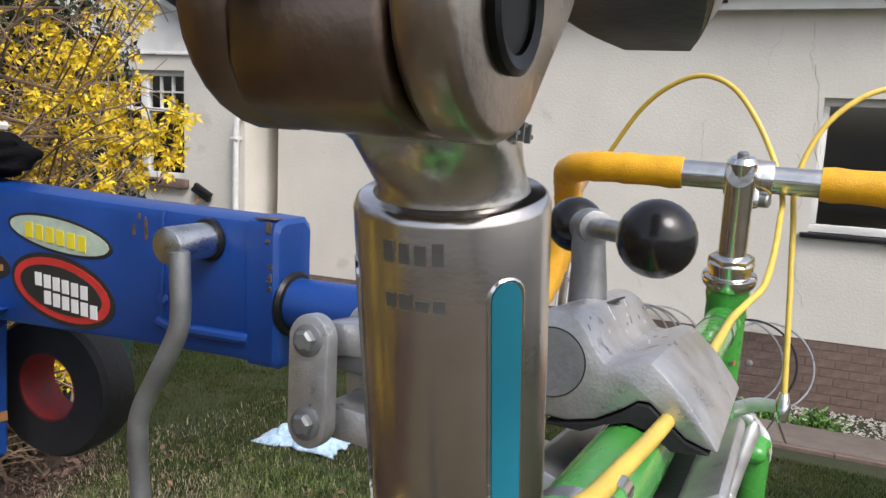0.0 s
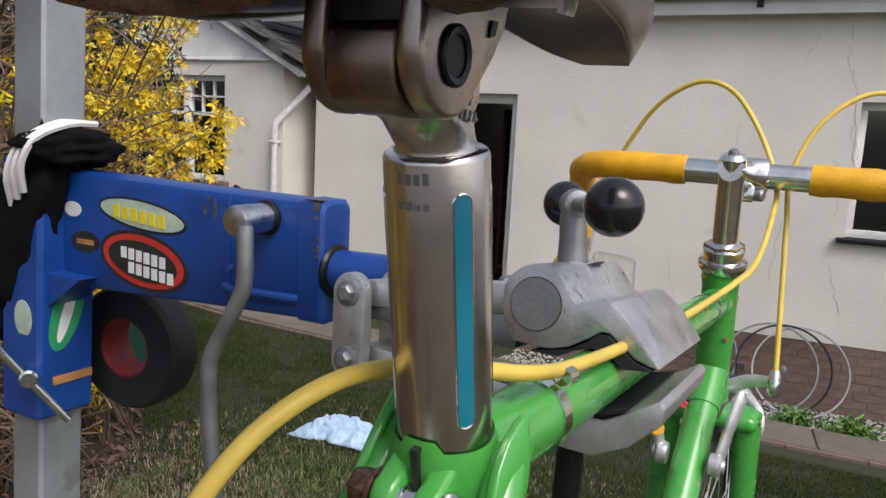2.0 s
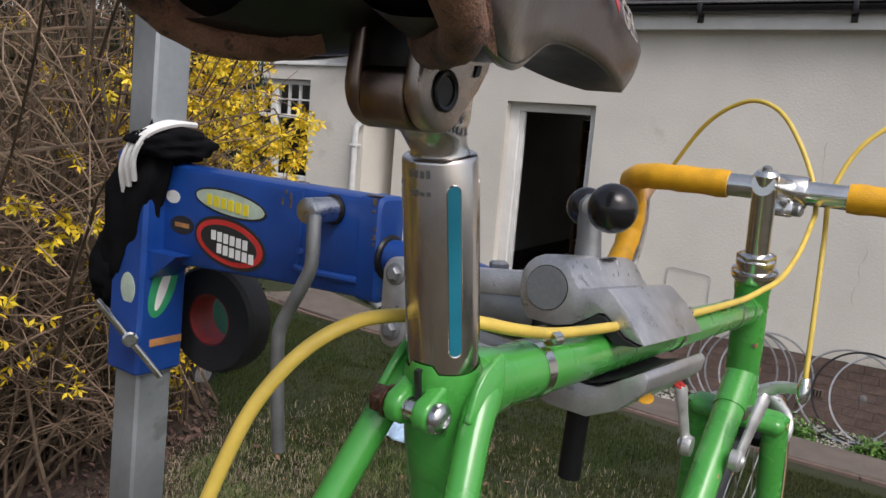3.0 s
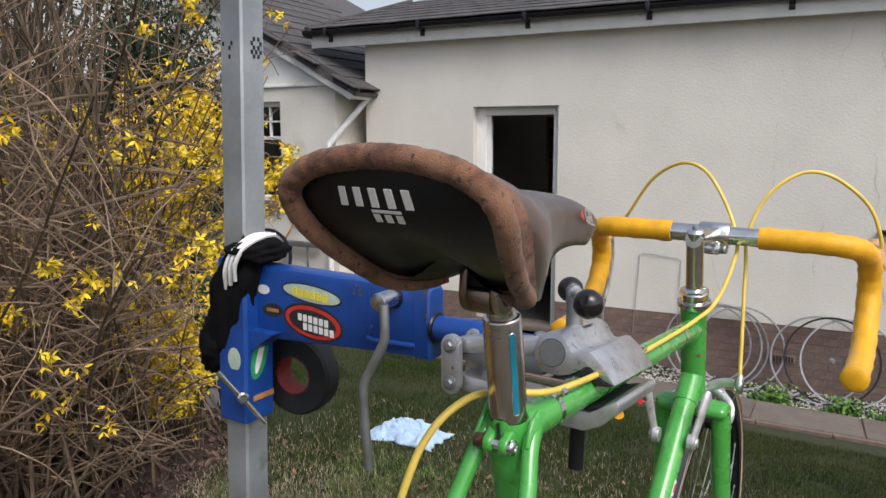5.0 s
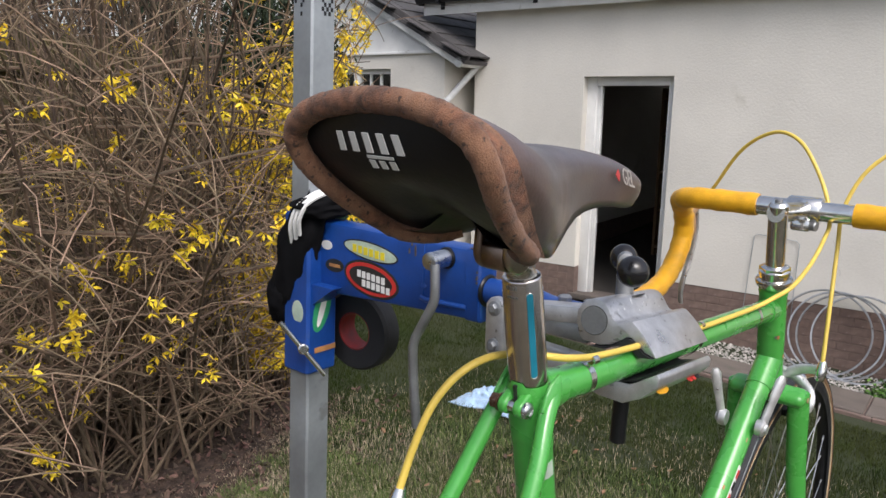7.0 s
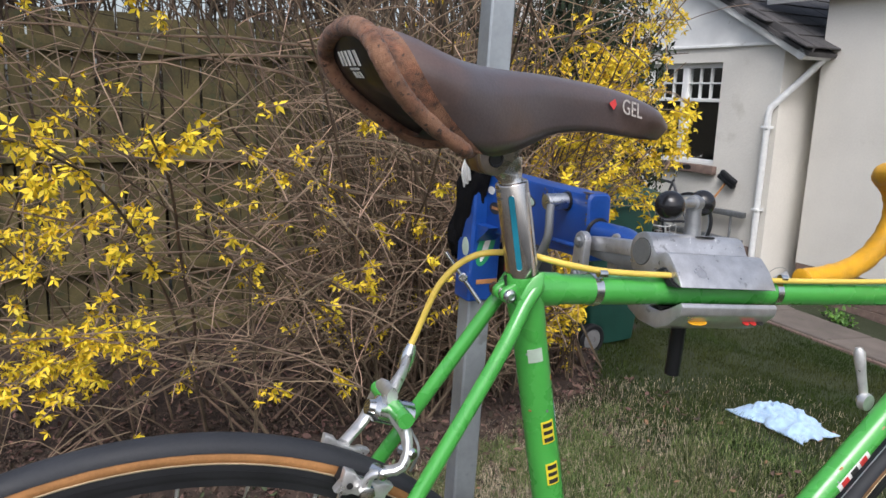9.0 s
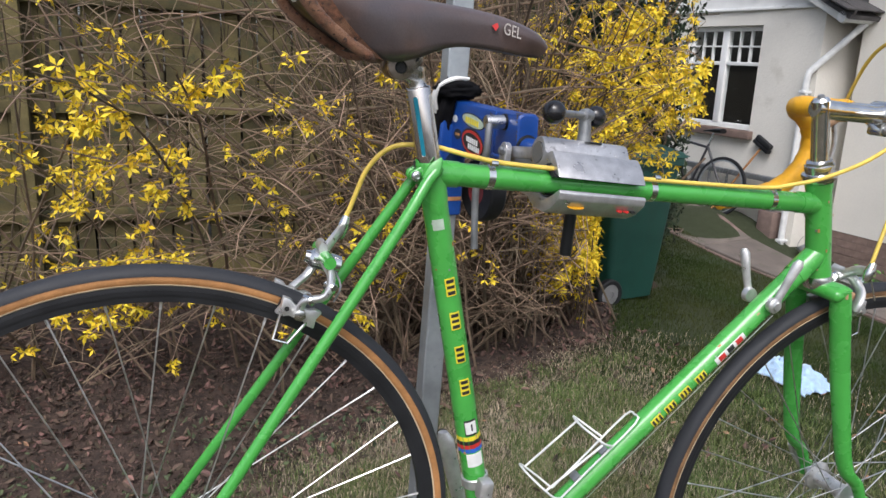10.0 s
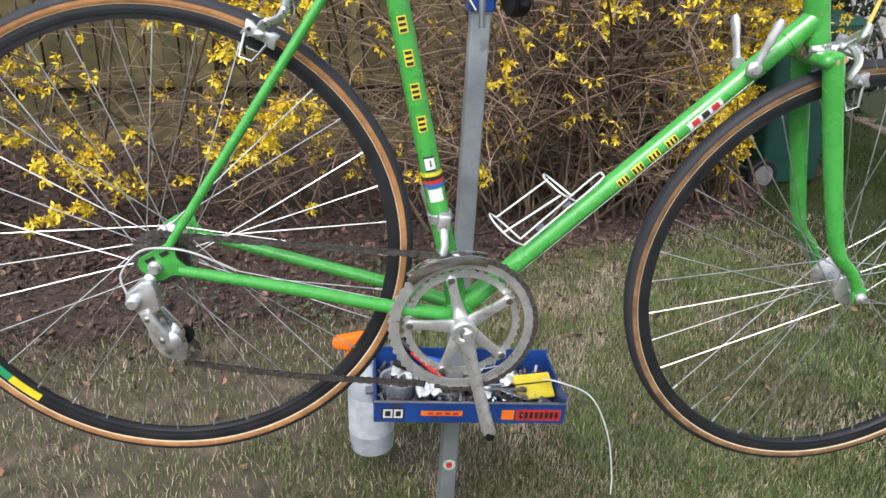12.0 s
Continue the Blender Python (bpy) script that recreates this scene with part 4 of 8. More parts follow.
# ---- tall bare thicket beyond the fence ----
far_thicket = thing("bare_hedge", "tall bare brown hedge standing beyond the fence", "hedge", pose(0, 0, 0))
for row in range(6):
    fg = geo()
    for _ in range(115):
        bx, by = -4.5 + row * 1.3 + rng.uniform(0, 1.3), rng.uniform(4.5, 5.6)
        line = cane((bx, by, 0), rng.uniform(-math.pi, math.pi), rng.uniform(1.2, 1.56), rng.uniform(2.6, 4.2), rng.uniform(-0.1, 0.3), 7, 0.1)
        line = [q for q in line if q.x < 3.5]
        if len(line) < 3:
            continue
        r0 = rng.uniform(0.006, 0.02)
        add(fg, *tube(line, [r0 * (1 - 0.6 * i / len(line)) for i in range(len(line))], 4, cap=False))
        for q in line[3:]:
            for _ in range(2):
                tw = cane(q, rng.uniform(-3.14, 3.14), rng.uniform(-0.2, 1.2), rng.uniform(0.2, 0.7), 0.3, 4, 0.15)
                add(fg, *tube(tw, 0.0035, 3, cap=False))
    # hedge stems use the stem colour with shade put in
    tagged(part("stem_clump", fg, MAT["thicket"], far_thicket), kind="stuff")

# ---- bicycle ----
BIKE = pose(0, 0, 0.9514) @ pose(0, 0, 0, 0, 6.09, 0) @ pose(0, 0, 0, 1.04, 0, 0)
bike = thing("bicycle", "bright green steel racing bicycle clamped in a workstand", "bicycle", BIKE)
V = Vector
BB, SEAT, HT, HB = V((0.411, 0, -0.07)), V((0.249, 0, 0.456)), V((0.797, 0, 0.487)), V((0.839, 0, 0.36))
FH = V((0.990, 0, 0.0185))
GP, CH, AL = MAT["green_paint"], MAT["chrome"], MAT["alloy"]
seat_way = (SEAT - BB).normalized()
head_way = (HT - HB).normalized()

# frame
part("seat_tube", rod(BB, SEAT + seat_way * 0.004, 0.0145), GP, bike)
TT0, TT1 = V((0.252, 0, 0.449)), V((0.802, 0, 0.457))
part("top_tube", rod(TT0, TT1, 0.0131, sides=20), GP, bike)
DT1 = V((0.828, 0, 0.391))
part("down_tube", rod(BB, DT1, 0.0146, sides=20), GP, bike)
ht = lathe([(0, 0.0168), (0.004, 0.0178), (0.012, 0.0165), (0.12, 0.0165), (0.128, 0.0178), (0.133, 0.0172)], HB, head_way)
part("head_tube", ht, GP, bike)
part("bottom_bracket_shell", rod(BB + V((0, -0.034, 0)), BB + V((0, 0.034, 0)), 0.0205, sides=24), GP, bike)
# lugs: short sleeves with a stepped edge
for name, a, b, r in (("lug", TT0, TT0 + (TT1 - TT0) * 0.055, 0.0143), ("lug", TT1 - (TT1 - TT0) * 0.06, TT1, 0.0143), ("lug", DT1 + (BB - DT1) * 0.075, DT1, 0.0158),
                      ("lug", BB, BB + (DT1 - BB) * 0.09, 0.0158), ("lug", BB, BB + seat_way * 0.05, 0.0157)):
    part(name, rod(a, b, r, sides=20), GP, bike)
back = V((-0.955, 0, -0.297)).normalized()
lug = []
for k in range(14):
    # sleeve with a wavy upper and lower edge
    f = k / 13
    ring = []
    for j in range(40):
        a = math.tau * j / 40
        d = V((math.cos(a), math.sin(a), 0))
        d = (d - seat_way * d.dot(seat_way)).normalized()
        hi = 0.0062 + 0.0008 * math.cos(2 * a) + (0.003 if abs(a - math.pi) < 0.4 else 0.0)
        lo = -0.046 + 0.007 * math.cos(2 * a)
        r = 0.0143 if f < 0.06 else 0.0149 + 0.0006 * math.sin(math.pi * f)
        r = 0.0138 if f > 0.97 else r
        ring.append(SEAT + seat_way * (lo + (hi - lo) * f) + d * r)
    lug.append(ring)
part("seat_lug", rings(lug, cap=False), GP, bike, smooth=50)
back = V((-0.955, 0, -0.297)).normalized()
bc = SEAT + back * 0.017 + V((0, 0, -0.006))
rise = V((-back.z, 0, back.x)) * -1
for s in (-1, 1):
    ear = [(-0.013, 0.0105), (-0.006, 0.0085), (0.0, 0.0066), (0.003, 0.0059), (0.0055, 0.0036), (0.0066, 0.0), (0.0055, -0.0036), (0.0026, -0.006), (-0.002, -0.0078), (-0.007, -0.0125), (-0.012, -0.02)]
    part("binder_ear", slab(ear, back, rise, bc + V((0, s * 0.0062 + (0.0036 if back.cross(rise).y < 0 else -0.0036), 0)), 0.0072, 0.0018), GP, bike, smooth=50)
part("binder_slot", box(-0.0165, -0.0132, -0.0011, 0.0011, -0.014, 0.0085), MAT["black_print"], bike).matrix_local = Matrix.Translation(SEAT) @ pose(0, 0, 0, 0, -17.1, 0)
part("binder_sleeve", lathe([(-0.0046, 0.0034), (-0.0044, 0.0043), (-0.0016, 0.0043), (-0.0014, 0.0037), (0.0014, 0.0037), (0.0016, 0.0043), (0.0044, 0.0043), (0.0046, 0.0034)], bc, (0, 1, 0), 20), CH, bike)
part("binder_bolt", merge(lathe([(0, 0.0062), (0.0012, 0.0064), (0.0014, 0.0058)], bc + V((0, 0.0098, 0)), (0, 1, 0), 22), lathe([(0, 0.0056), (0.0052, 0.0056), (0.0062, 0.0048)], bc + V((0, 0.0112, 0)), (0, 1, 0), 6)), surface("rusty_bolt", (0.2, 0.13, 0.1), 0.45, 0.75, vary=0.35, scale=240, fine=900, bump=0.1, dirt=(0.13, 0.06, 0.035), dirt_at=0.5), bike, "rusty hexagon head of the binder bolt", smooth=30)
part("binder_nut", lathe([(0, 0.0056), (0.0016, 0.0058), (0.0032, 0.005), (0.0042, 0.0032), (0.0043, 0.0026), (0.0034, 0.0024), (0.0034, 0.0002)], bc + V((0, -0.0098, 0)), (0, -1, 0), 24), MAT["dull_chrome"], bike, "tarnished domed binder nut")
# stays
for s in (-1, 1):
    ds = V((0.004, s * 0.062, 0.002))
    top = SEAT + V((0.0, s * 0.0165, -0.002))
    splay = 0.0075 if s < 0 else 0.002
    stay = smooth_path([top + V((0.006, 0, 0.004)), top + (ds - top) * 0.03 + V((0, s * splay * 0.4, 0)), top + (ds - top) * 0.12 + V((0, s * splay, 0)), top + (ds - top) * 0.35 + V((0, s * (splay * 0.6 + 0.002), 0)), ds + V((0.012, 0, 0.026))], 5)
    part("seat_stay", tube(stay, [0.005, *[0.0062] * (len(stay) - 3), 0.006, 0.0055], 14), GP, bike)
    cap_way = (top - ds).normalized()
    cap_out = (V((-0.45, s, 0)) - cap_way * V((-0.45, s, 0)).dot(cap_way)).normalized()
    tip = [(-0.006, -0.014), (-0.0066, -0.002), (-0.0052, 0.006), (-0.0022, 0.0125), (0.0, 0.0155), (0.0022, 0.0125), (0.0052, 0.006), (0.0066, -0.002), (0.006, -0.014)]
    side_ax = cap_way.cross(cap_out)
    part("stay_cap", slab(tip, side_ax, cap_way, top + cap_out * (0.003 if side_ax.cross(cap_way).dot(cap_out) > 0 else 0.0062), 0.0032, 0.0009), GP, bike, smooth=50)
    c0 = BB + V((-0.012, s * 0.022, 0.002))
    stay2 = smooth_path([c0, c0 + (ds - c0) * 0.25 + V((0, s * 0.006, 0)), c0 + (ds - c0) * 0.6 + V((0, s * 0.003, 0)), ds + V((0.024, 0, -0.006))], 5)
    part("chain_stay", tube(stay2, [0.0112 - 0.004 * i / (len(stay2) - 1) for i in range(len(stay2))], 14), GP, bike)
    drop = [(-0.024, 0.008), (-0.012, 0.016), (0.008, 0.03), (0.018, 0.03), (0.022, 0.012), (0.034, 0.0), (0.034, -0.012), (0.016, -0.013), (0.006, -0.02), (-0.002, -0.024), (-0.014, -0.016), (-0.026, -0.004)]
    # black patches on the solid plate stand in for the dark of open slots
    for slot in ([(-0.017, 0.006), (-0.006, 0.013), (-0.003, 0.009), (-0.014, 0.002)], [(0.001, 0.017), (0.011, 0.023), (0.014, 0.018), (0.005, 0.012)]):
        part("dropout_slot", slab(slot, (1, 0, 0), (0, 0, 1), ds + V((0, s * 0.0032 + 0.0003, 0)), 0.0006), MAT["black_print"], bike)
    part("dropout", slab(drop, (1, 0, 0), (0, 0, 1), ds + V((0, 0.0025, 0)), 0.005, 0.0008), GP, bike)
part("stay_bridge", rod((0.147, -0.033, 0.352), (0.147, 0.033, 0.352), 0.0065), GP, bike)
part("chainstay_bridge", rod((0.345, -0.03, -0.058), (0.345, 0.03, -0.058), 0.0065), GP, bike)
# fork
crown = HB - head_way * 0.016
crown_ob = part("fork_crown", box(-0.0165, 0.0165, -0.048, 0.048, -0.011, 0.008, 0.0092, 4), GP, bike)
crown_ob.matrix_local = Matrix.Translation(crown) @ pose(0, 0, 0, 0, -18, 0)
for s in (-1, 1):
    t0 = crown + V((0.0, s * 0.038, 0.004))
    line = smooth_path([t0, t0 + V((0.03, s * 0.003, -0.095)), t0 + V((0.062, s * 0.008, -0.19)), t0 + V((0.092, s * 0.012, -0.265)), FH + V((-0.022, s * 0.053, 0.035)), FH + V((-0.002, s * 0.053, 0.004))], 5)
    part("fork_blade", tube(line, [0.0128 - 0.0062 * (i / (len(line) - 1)) ** 1.6 for i in range(len(line))], 16, flat=(0.8, 1.1)), GP, bike)
    part("fork_end", slab([(-0.012, 0.012), (0.008, 0.014), (0.012, -0.004), (0.004, -0.012), (-0.008, -0.01)], (1, 0, 0), (0, 0, 1), FH + V((0, s * 0.053 + 0.0025, 0)), 0.005, 0.0008), GP, bike)
part("paint_chip", slab(oval(0.016, 0.01, 10), (1, 0, 0.3), (0, 0, 1), crown + V((0.006, -0.0492, 0.0)), 0.0008), MAT["gum"], bike, "bare patch of lost paint")
part("paint_chip", slab(oval(0.012, 0.018, 10), (0, 1, 0), head_way, HB + V((-0.0175, 0, 0.02)), 0.0008), MAT["gum"], bike, "bare patch of lost paint")
# headset
low = lathe([(-0.016, 0.019), (-0.012, 0.0205), (-0.006, 0.0195), (-0.002, 0.0185), (0.0, 0.0178)], HB, head_way)
part("lower_headset_cup", low, CH, bike)
up = lathe([(0, 0.0178), (0.003, 0.0205), (0.008, 0.0222), (0.011, 0.0215), (0.0125, 0.0175), (0.017, 0.0175), (0.0175, 0.0185), (0.0225, 0.0185), (0.024, 0.016), (0.0265, 0.0125)], HT, head_way, 28)
part("upper_headset_cup", up, CH, bike)
part("headset_locknut", lathe([(0.0, 0.0172), (0.001, 0.0182), (0.008, 0.0182), (0.009, 0.0165), (0.0105, 0.012)], HT + head_way * 0.019, head_way, 6), CH, bike)
# stem
st0, st1 = HT + head_way * 0.02, V((0.7635, 0, 0.592))
part("stem_quill", lathe([(0, 0.0112), ((st1 - st0).length - 0.012, 0.0112), ((st1 - st0).length - 0.004, 0.0118), ((st1 - st0).length, 0.009)], st0, st1 - st0, 24), CH, bike)
BAR = V((0.884, 0, 0.584))
ext = smooth_path([V((0.757, 0, 0.579)), V((0.79, 0, 0.5795)), V((0.84, 0, 0.5815)), V((0.87, 0, 0.583))], 4)
part("stem_extension", tube(ext, [0.0105, *[0.0112] * (len(ext) - 2), 0.0125], 18, flat=(1.0, 1.1)), CH, bike)
part("bar_clamp", merge(lathe([(-0.021, 0.0165), (-0.019, 0.0178), (0.019, 0.0178), (0.021, 0.0165)], BAR, (0, 1, 0), 26), box(0.868, 0.886, -0.012, 0.012, 0.556, 0.572, 0.004)), CH, bike)
part("clamp_bolt", lathe([(0, 0.0065), (0.007, 0.0065), (0.0085, 0.005)], (0.876, -0.012, 0.564), (-0.3, -1, 0), 12), MAT["dull_steel"], bike)
part("stem_cap_bolt", lathe([(0, 0.0045), (0.0035, 0.0045), (0.0045, 0.003)], st1, head_way, 12), MAT["dull_steel"], bike)
# handlebar, tape, hoods, levers
part("handlebar_centre", rod(BAR + V((0, -0.075, 0)), BAR + V((0, 0.075, 0)), 0.0128, sides=20), CH, bike)
for s in (-1, 1):
    y = lambda k: s * k
    line = smooth_path([BAR + V((0, y(0.060), 0)), BAR + V((0, y(0.115), 0)), BAR + V((0.006, y(0.155), -0.001)), V((0.915, y(0.182), 0.578)), V((0.95, y(0.192), 0.565)), V((0.972, y(0.195), 0.54)), V((0.974, y(0.196), 0.508)),
                        V((0.955, y(0.197), 0.472)), V((0.92, y(0.197), 0.446)), V((0.875, y(0.196), 0.432)), V((0.818, y(0.194), 0.423))], 5)
    ribs = [0.0152 + 0.0005 * (i % 2) + 0.0006 * math.sin(i * 1.7) for i in range(len(line))]
    part("bar_tape", tube(line, ribs, 16), MAT["tape"], bike, "yellow wrapped bar tape")
    part("bar_plug", lathe([(0, 0.0155), (0.003, 0.0165), (0.005, 0.014), (0.006, 0.006)], line[-1], line[-1] - line[-3], 16), MAT["tape"], bike)
    hood = smooth_path([V((0.962, y(0.196), 0.556)), V((0.985, y(0.197), 0.565)), V((1.006, y(0.196), 0.577)), V((1.016, y(0.195), 0.588))], 4)
    part("brake_hood", merge(tube(hood, [0.014, 0.0165, 0.0165, 0.016, 0.0155, 0.015, 0.0148, 0.0145, 0.014, 0.0135, 0.013, 0.0125, 0.009][:len(hood)], 14), tube([V((0.985, y(0.197), 0.555)), V((1.0, y(0.197), 0.53)), V((1.008, y(0.197), 0.512))], [0.013, 0.0115, 0.006], 12)), MAT["gum"], bike, "tan gum rubber brake hood")
    lever = smooth_path([V((1.014, y(0.196), 0.565)), V((1.026, y(0.196), 0.53)), V((1.02, y(0.196), 0.485)), V((1.004, y(0.196), 0.45)), V((1.0, y(0.196), 0.425)), V((1.006, y(0.196), 0.408))], 5)
    part("brake_lever", tube(lever, [0.0062 - 0.002 * i / len(lever) for i in range(len(lever))], 10, flat=(1.5, 0.7)), AL, bike)
# brake cables
left_loop = smooth_path([(1.0, 0.176, 0.585), (0.985, 0.158, 0.606), (0.965, 0.126, 0.652), (0.95, 0.096, 0.677), (0.937, 0.062, 0.688), (0.926, 0.03, 0.676), (0.916, 0.004, 0.645), (0.908, -0.018, 0.605), (0.895, -0.03, 0.57), (0.874, -0.031, 0.549), (0.83, -0.031, 0.52), (0.772, -0.028, 0.494), (0.735, -0.019, 0.481), (0.7, -0.012, 0.4725), (0.6, -0.011, 0.4685), (0.5, -0.0115, 0.467), (0.4, -0.012, 0.468), (0.33, -0.0085, 0.468), (0.289, -0.008, 0.472), (0.2675, -0.003, 0.475), (0.2585, 0.011, 0.4752), (0.2375, 0.0215, 0.474), (0.219, 0.0245, 0.471), (0.2062, 0.0305, 0.462), (0.197, 0.036, 0.449), (0.1903, 0.0398, 0.4344), (0.1847, 0.0442, 0.411), (0.1806, 0.0457, 0.3947), (0.177, 0.046, 0.384)], 5)
part("rear_brake_cable", tube(left_loop, 0.0027, 16), MAT["cable_yellow"], bike, "yellow outer cable of the rear brake")
right_loop = smooth_path([(1.0, -0.196, 0.57), (0.985, -0.204, 0.588), (0.97, -0.185, 0.638), (0.95, -0.14, 0.675), (0.935, -0.1, 0.679), (0.922, -0.06, 0.645), (0.912, -0.04, 0.59), (0.9, -0.043, 0.54), (0.882, -0.049, 0.47), (0.865, -0.055, 0.393)], 5)
part("front_brake_cable", tube(right_loop, 0.0027, 16), MAT["cable_yellow"], bike, "yellow outer cable of the front brake")
for x in (0.319, 0.532, 0.719):
    z = 0.449 + (x - 0.252) * 0.0145
    part("cable_clip", merge(hoop((x, 0, z), (1, 0, 0.0145), [(0.0132, -0.004), (0.0139, -0.004), (0.0139, 0.004), (0.0132, 0.004)], 28), hoop((x, -0.0105, z + 0.0165), (1, 0, 0), [(0.003, -0.004), (0.0036, -0.004), (0.0036, 0.004), (0.003, 0.004)], 12)), CH, bike, "chromed cable clip")
# seat post with painted flute
PT = V((0.2243, 0, 0.5358))
post_way = (PT - SEAT).normalized()
LP = (PT - SEAT).length
part("seat_post", lathe([(-0.03, 0.0131), (0.0, 0.0131), (LP - 0.0016, 0.0131), (LP - 0.0004, 0.0126), (LP, 0.012), (LP + 0.0001, 0.004)], SEAT, post_way, 64), MAT["post_alloy"], bike, "polished fluted alloy seat post")
for ang, col, lab in ((-126, "cyan_print", "turquoise painted flute"), (-45, "alloy", "plain flute"), (126, "cyan_print", "turquoise painted flute")):
    d = V((math.cos(radians(ang)), math.sin(radians(ang)), 0))
    d = (d - post_way * d.dot(post_way)).normalized()
    acr = post_way.cross(d)
    o = SEAT + post_way * 0.0155 + d * 0.0126
    outline = [(0.0022 * math.cos(a), 0.0022 * math.sin(a)) for a in [math.pi + math.pi * k / 8 for k in range(9)]] + [(0.0022 * math.cos(a), 0.057 + 0.0022 * math.sin(a)) for a in [math.pi * k / 8 for k in range(9)]]
    part("flute", slab(outline, acr, post_way, o, 0.0006 if acr.cross(post_way).dot(d) > 0 else -0.0006), MAT[col], bike, lab)
    rim = [o + acr * p + post_way * q + d * 0.0004 for p, q in [(a * 1.12, b * 1.0 + (0.0003 if b > 0.03 else -0.0003)) for a, b in outline]]
    part("flute_edge", tube(rim, 0.0003, 5, closed=True), MAT["chrome"], bike)
for row, count, tall in ((0.0775, 4, 0.0026), (0.0715, 4, 0.0019)):
    for k in range(count):
        a = radians(-190 + k * 9)
        d = V((math.cos(a), math.sin(a), 0))
        d = (d - post_way * d.dot(post_way)).normalized()
        wide, high = rng.uniform(0.0006, 0.0009), tall * rng.uniform(0.7, 1.1)
        mk = part("stamped_mark", box(-wide, wide, -0.0002, 0.0002, 0, high), MAT["dull_steel"], bike)
        mk.matrix_local = Matrix.Translation(SEAT + post_way * row + d * 0.01312) @ pose(0, 0, 0, 0, -17.1, 0) @ pose(0, 0, 0, 0, 0, math.degrees(a) + 90)
# clamp head on the post
# brown in the yoke colour stands for the saddle reflected in its metal
yoke_mat = surface("brown_reflection_alloy", (0.3, 0.225, 0.185), 0.34, 1.0, vary=0.15, scale=90, fine=700, bump=0.03, rough_vary=0.06)
bright_mat = surface("polished_forged_alloy", (0.64, 0.62, 0.6), 0.24, 1.0, vary=0.08, scale=120, fine=800, bump=0.03, rough_vary=0.05)


def block_ring(cx, z, hx, hy, power=3.2, n=32):
    out = []
    for k in range(n):
        c, q = math.cos(math.tau * k / n), math.sin(math.tau * k / n)
        out.append(V((cx + hx * math.copysign(abs(c) ** (2 / power), c), hy * math.copysign(abs(q) ** (2 / power), q), z)))
    return out


def post_ring(h, r, n=32):
    m = Matrix.Translation(PT + post_way * h) @ pose(0, 0, 0, 0, -17.1, 0)
    return [m @ V((r * math.cos(math.tau * k / n), r * math.sin(math.tau * k / n), 0)) for k in range(n)]


neck = part("post_neck", rings([post_ring(-0.004, 0.0102), post_ring(0.0003, 0.0104), post_ring(0.0012, 0.0099), block_ring(0.2196, 0.5402, 0.0118, 0.0098, 2.5), block_ring(0.2155, 0.5424, 0.0155, 0.0098, 2.8),
                                block_ring(0.2118, 0.5446, 0.0188, 0.0092, 3.2), block_ring(0.213, 0.5475, 0.0158, 0.0108, 3.6), block_ring(0.2125, 0.556, 0.015, 0.0108, 4.0)]), bright_mat, bike, "polished neck with worn stamped marks", smooth=60)
for row, count in ((0, 5), (1, 6)):
    # worn raised stamping on the side of the neck
    for k in range(count):
        part("stamped_mark", merge(box(0.2085 + 0.0024 * k + 0.001 * row, 0.209 + 0.0024 * k + 0.001 * row, -0.01085, -0.01015, 0.5455 - 0.0033 * row, 0.5478 - 0.0033 * row), box(0.209 + 0.0024 * k + 0.001 * row, 0.2098 + 0.0024 * k + 0.001 * row, -0.01085, -0.01015, 0.5473 - 0.0033 * row - 0.0012 * (k % 2), 0.5478 - 0.0033 * row - 0.0012 * (k % 2))), MAT["dull_steel"], neck)
yoke = part("yoke", slab([(0.1876, 0.5555), (0.1874, 0.549), (0.1884, 0.5447), (0.1908, 0.5412), (0.1962, 0.5398), (0.2035, 0.5402), (0.2105, 0.543), (0.2215, 0.551), (0.224, 0.558), (0.225, 0.578), (0.1925, 0.578), (0.1925, 0.558), (0.1895, 0.5562)], (1, 0, 0), (0, 0, 1), (0, 0.0078, 0), 0.0168, 0.0012), yoke_mat, bike, "forged saddle clamp yoke", smooth=45)
# black sheet at the back of the hollow stands in for its shadow
part("recess", box(0.1905, 0.1922, -0.0088, 0.0076, 0.5572, 0.577, 0.0004), MAT["black_plastic"], yoke)
part("top_bar", box(0.1868, 0.2, -0.0095, 0.0085, 0.5738, 0.5815, 0.0012), yoke_mat, yoke)
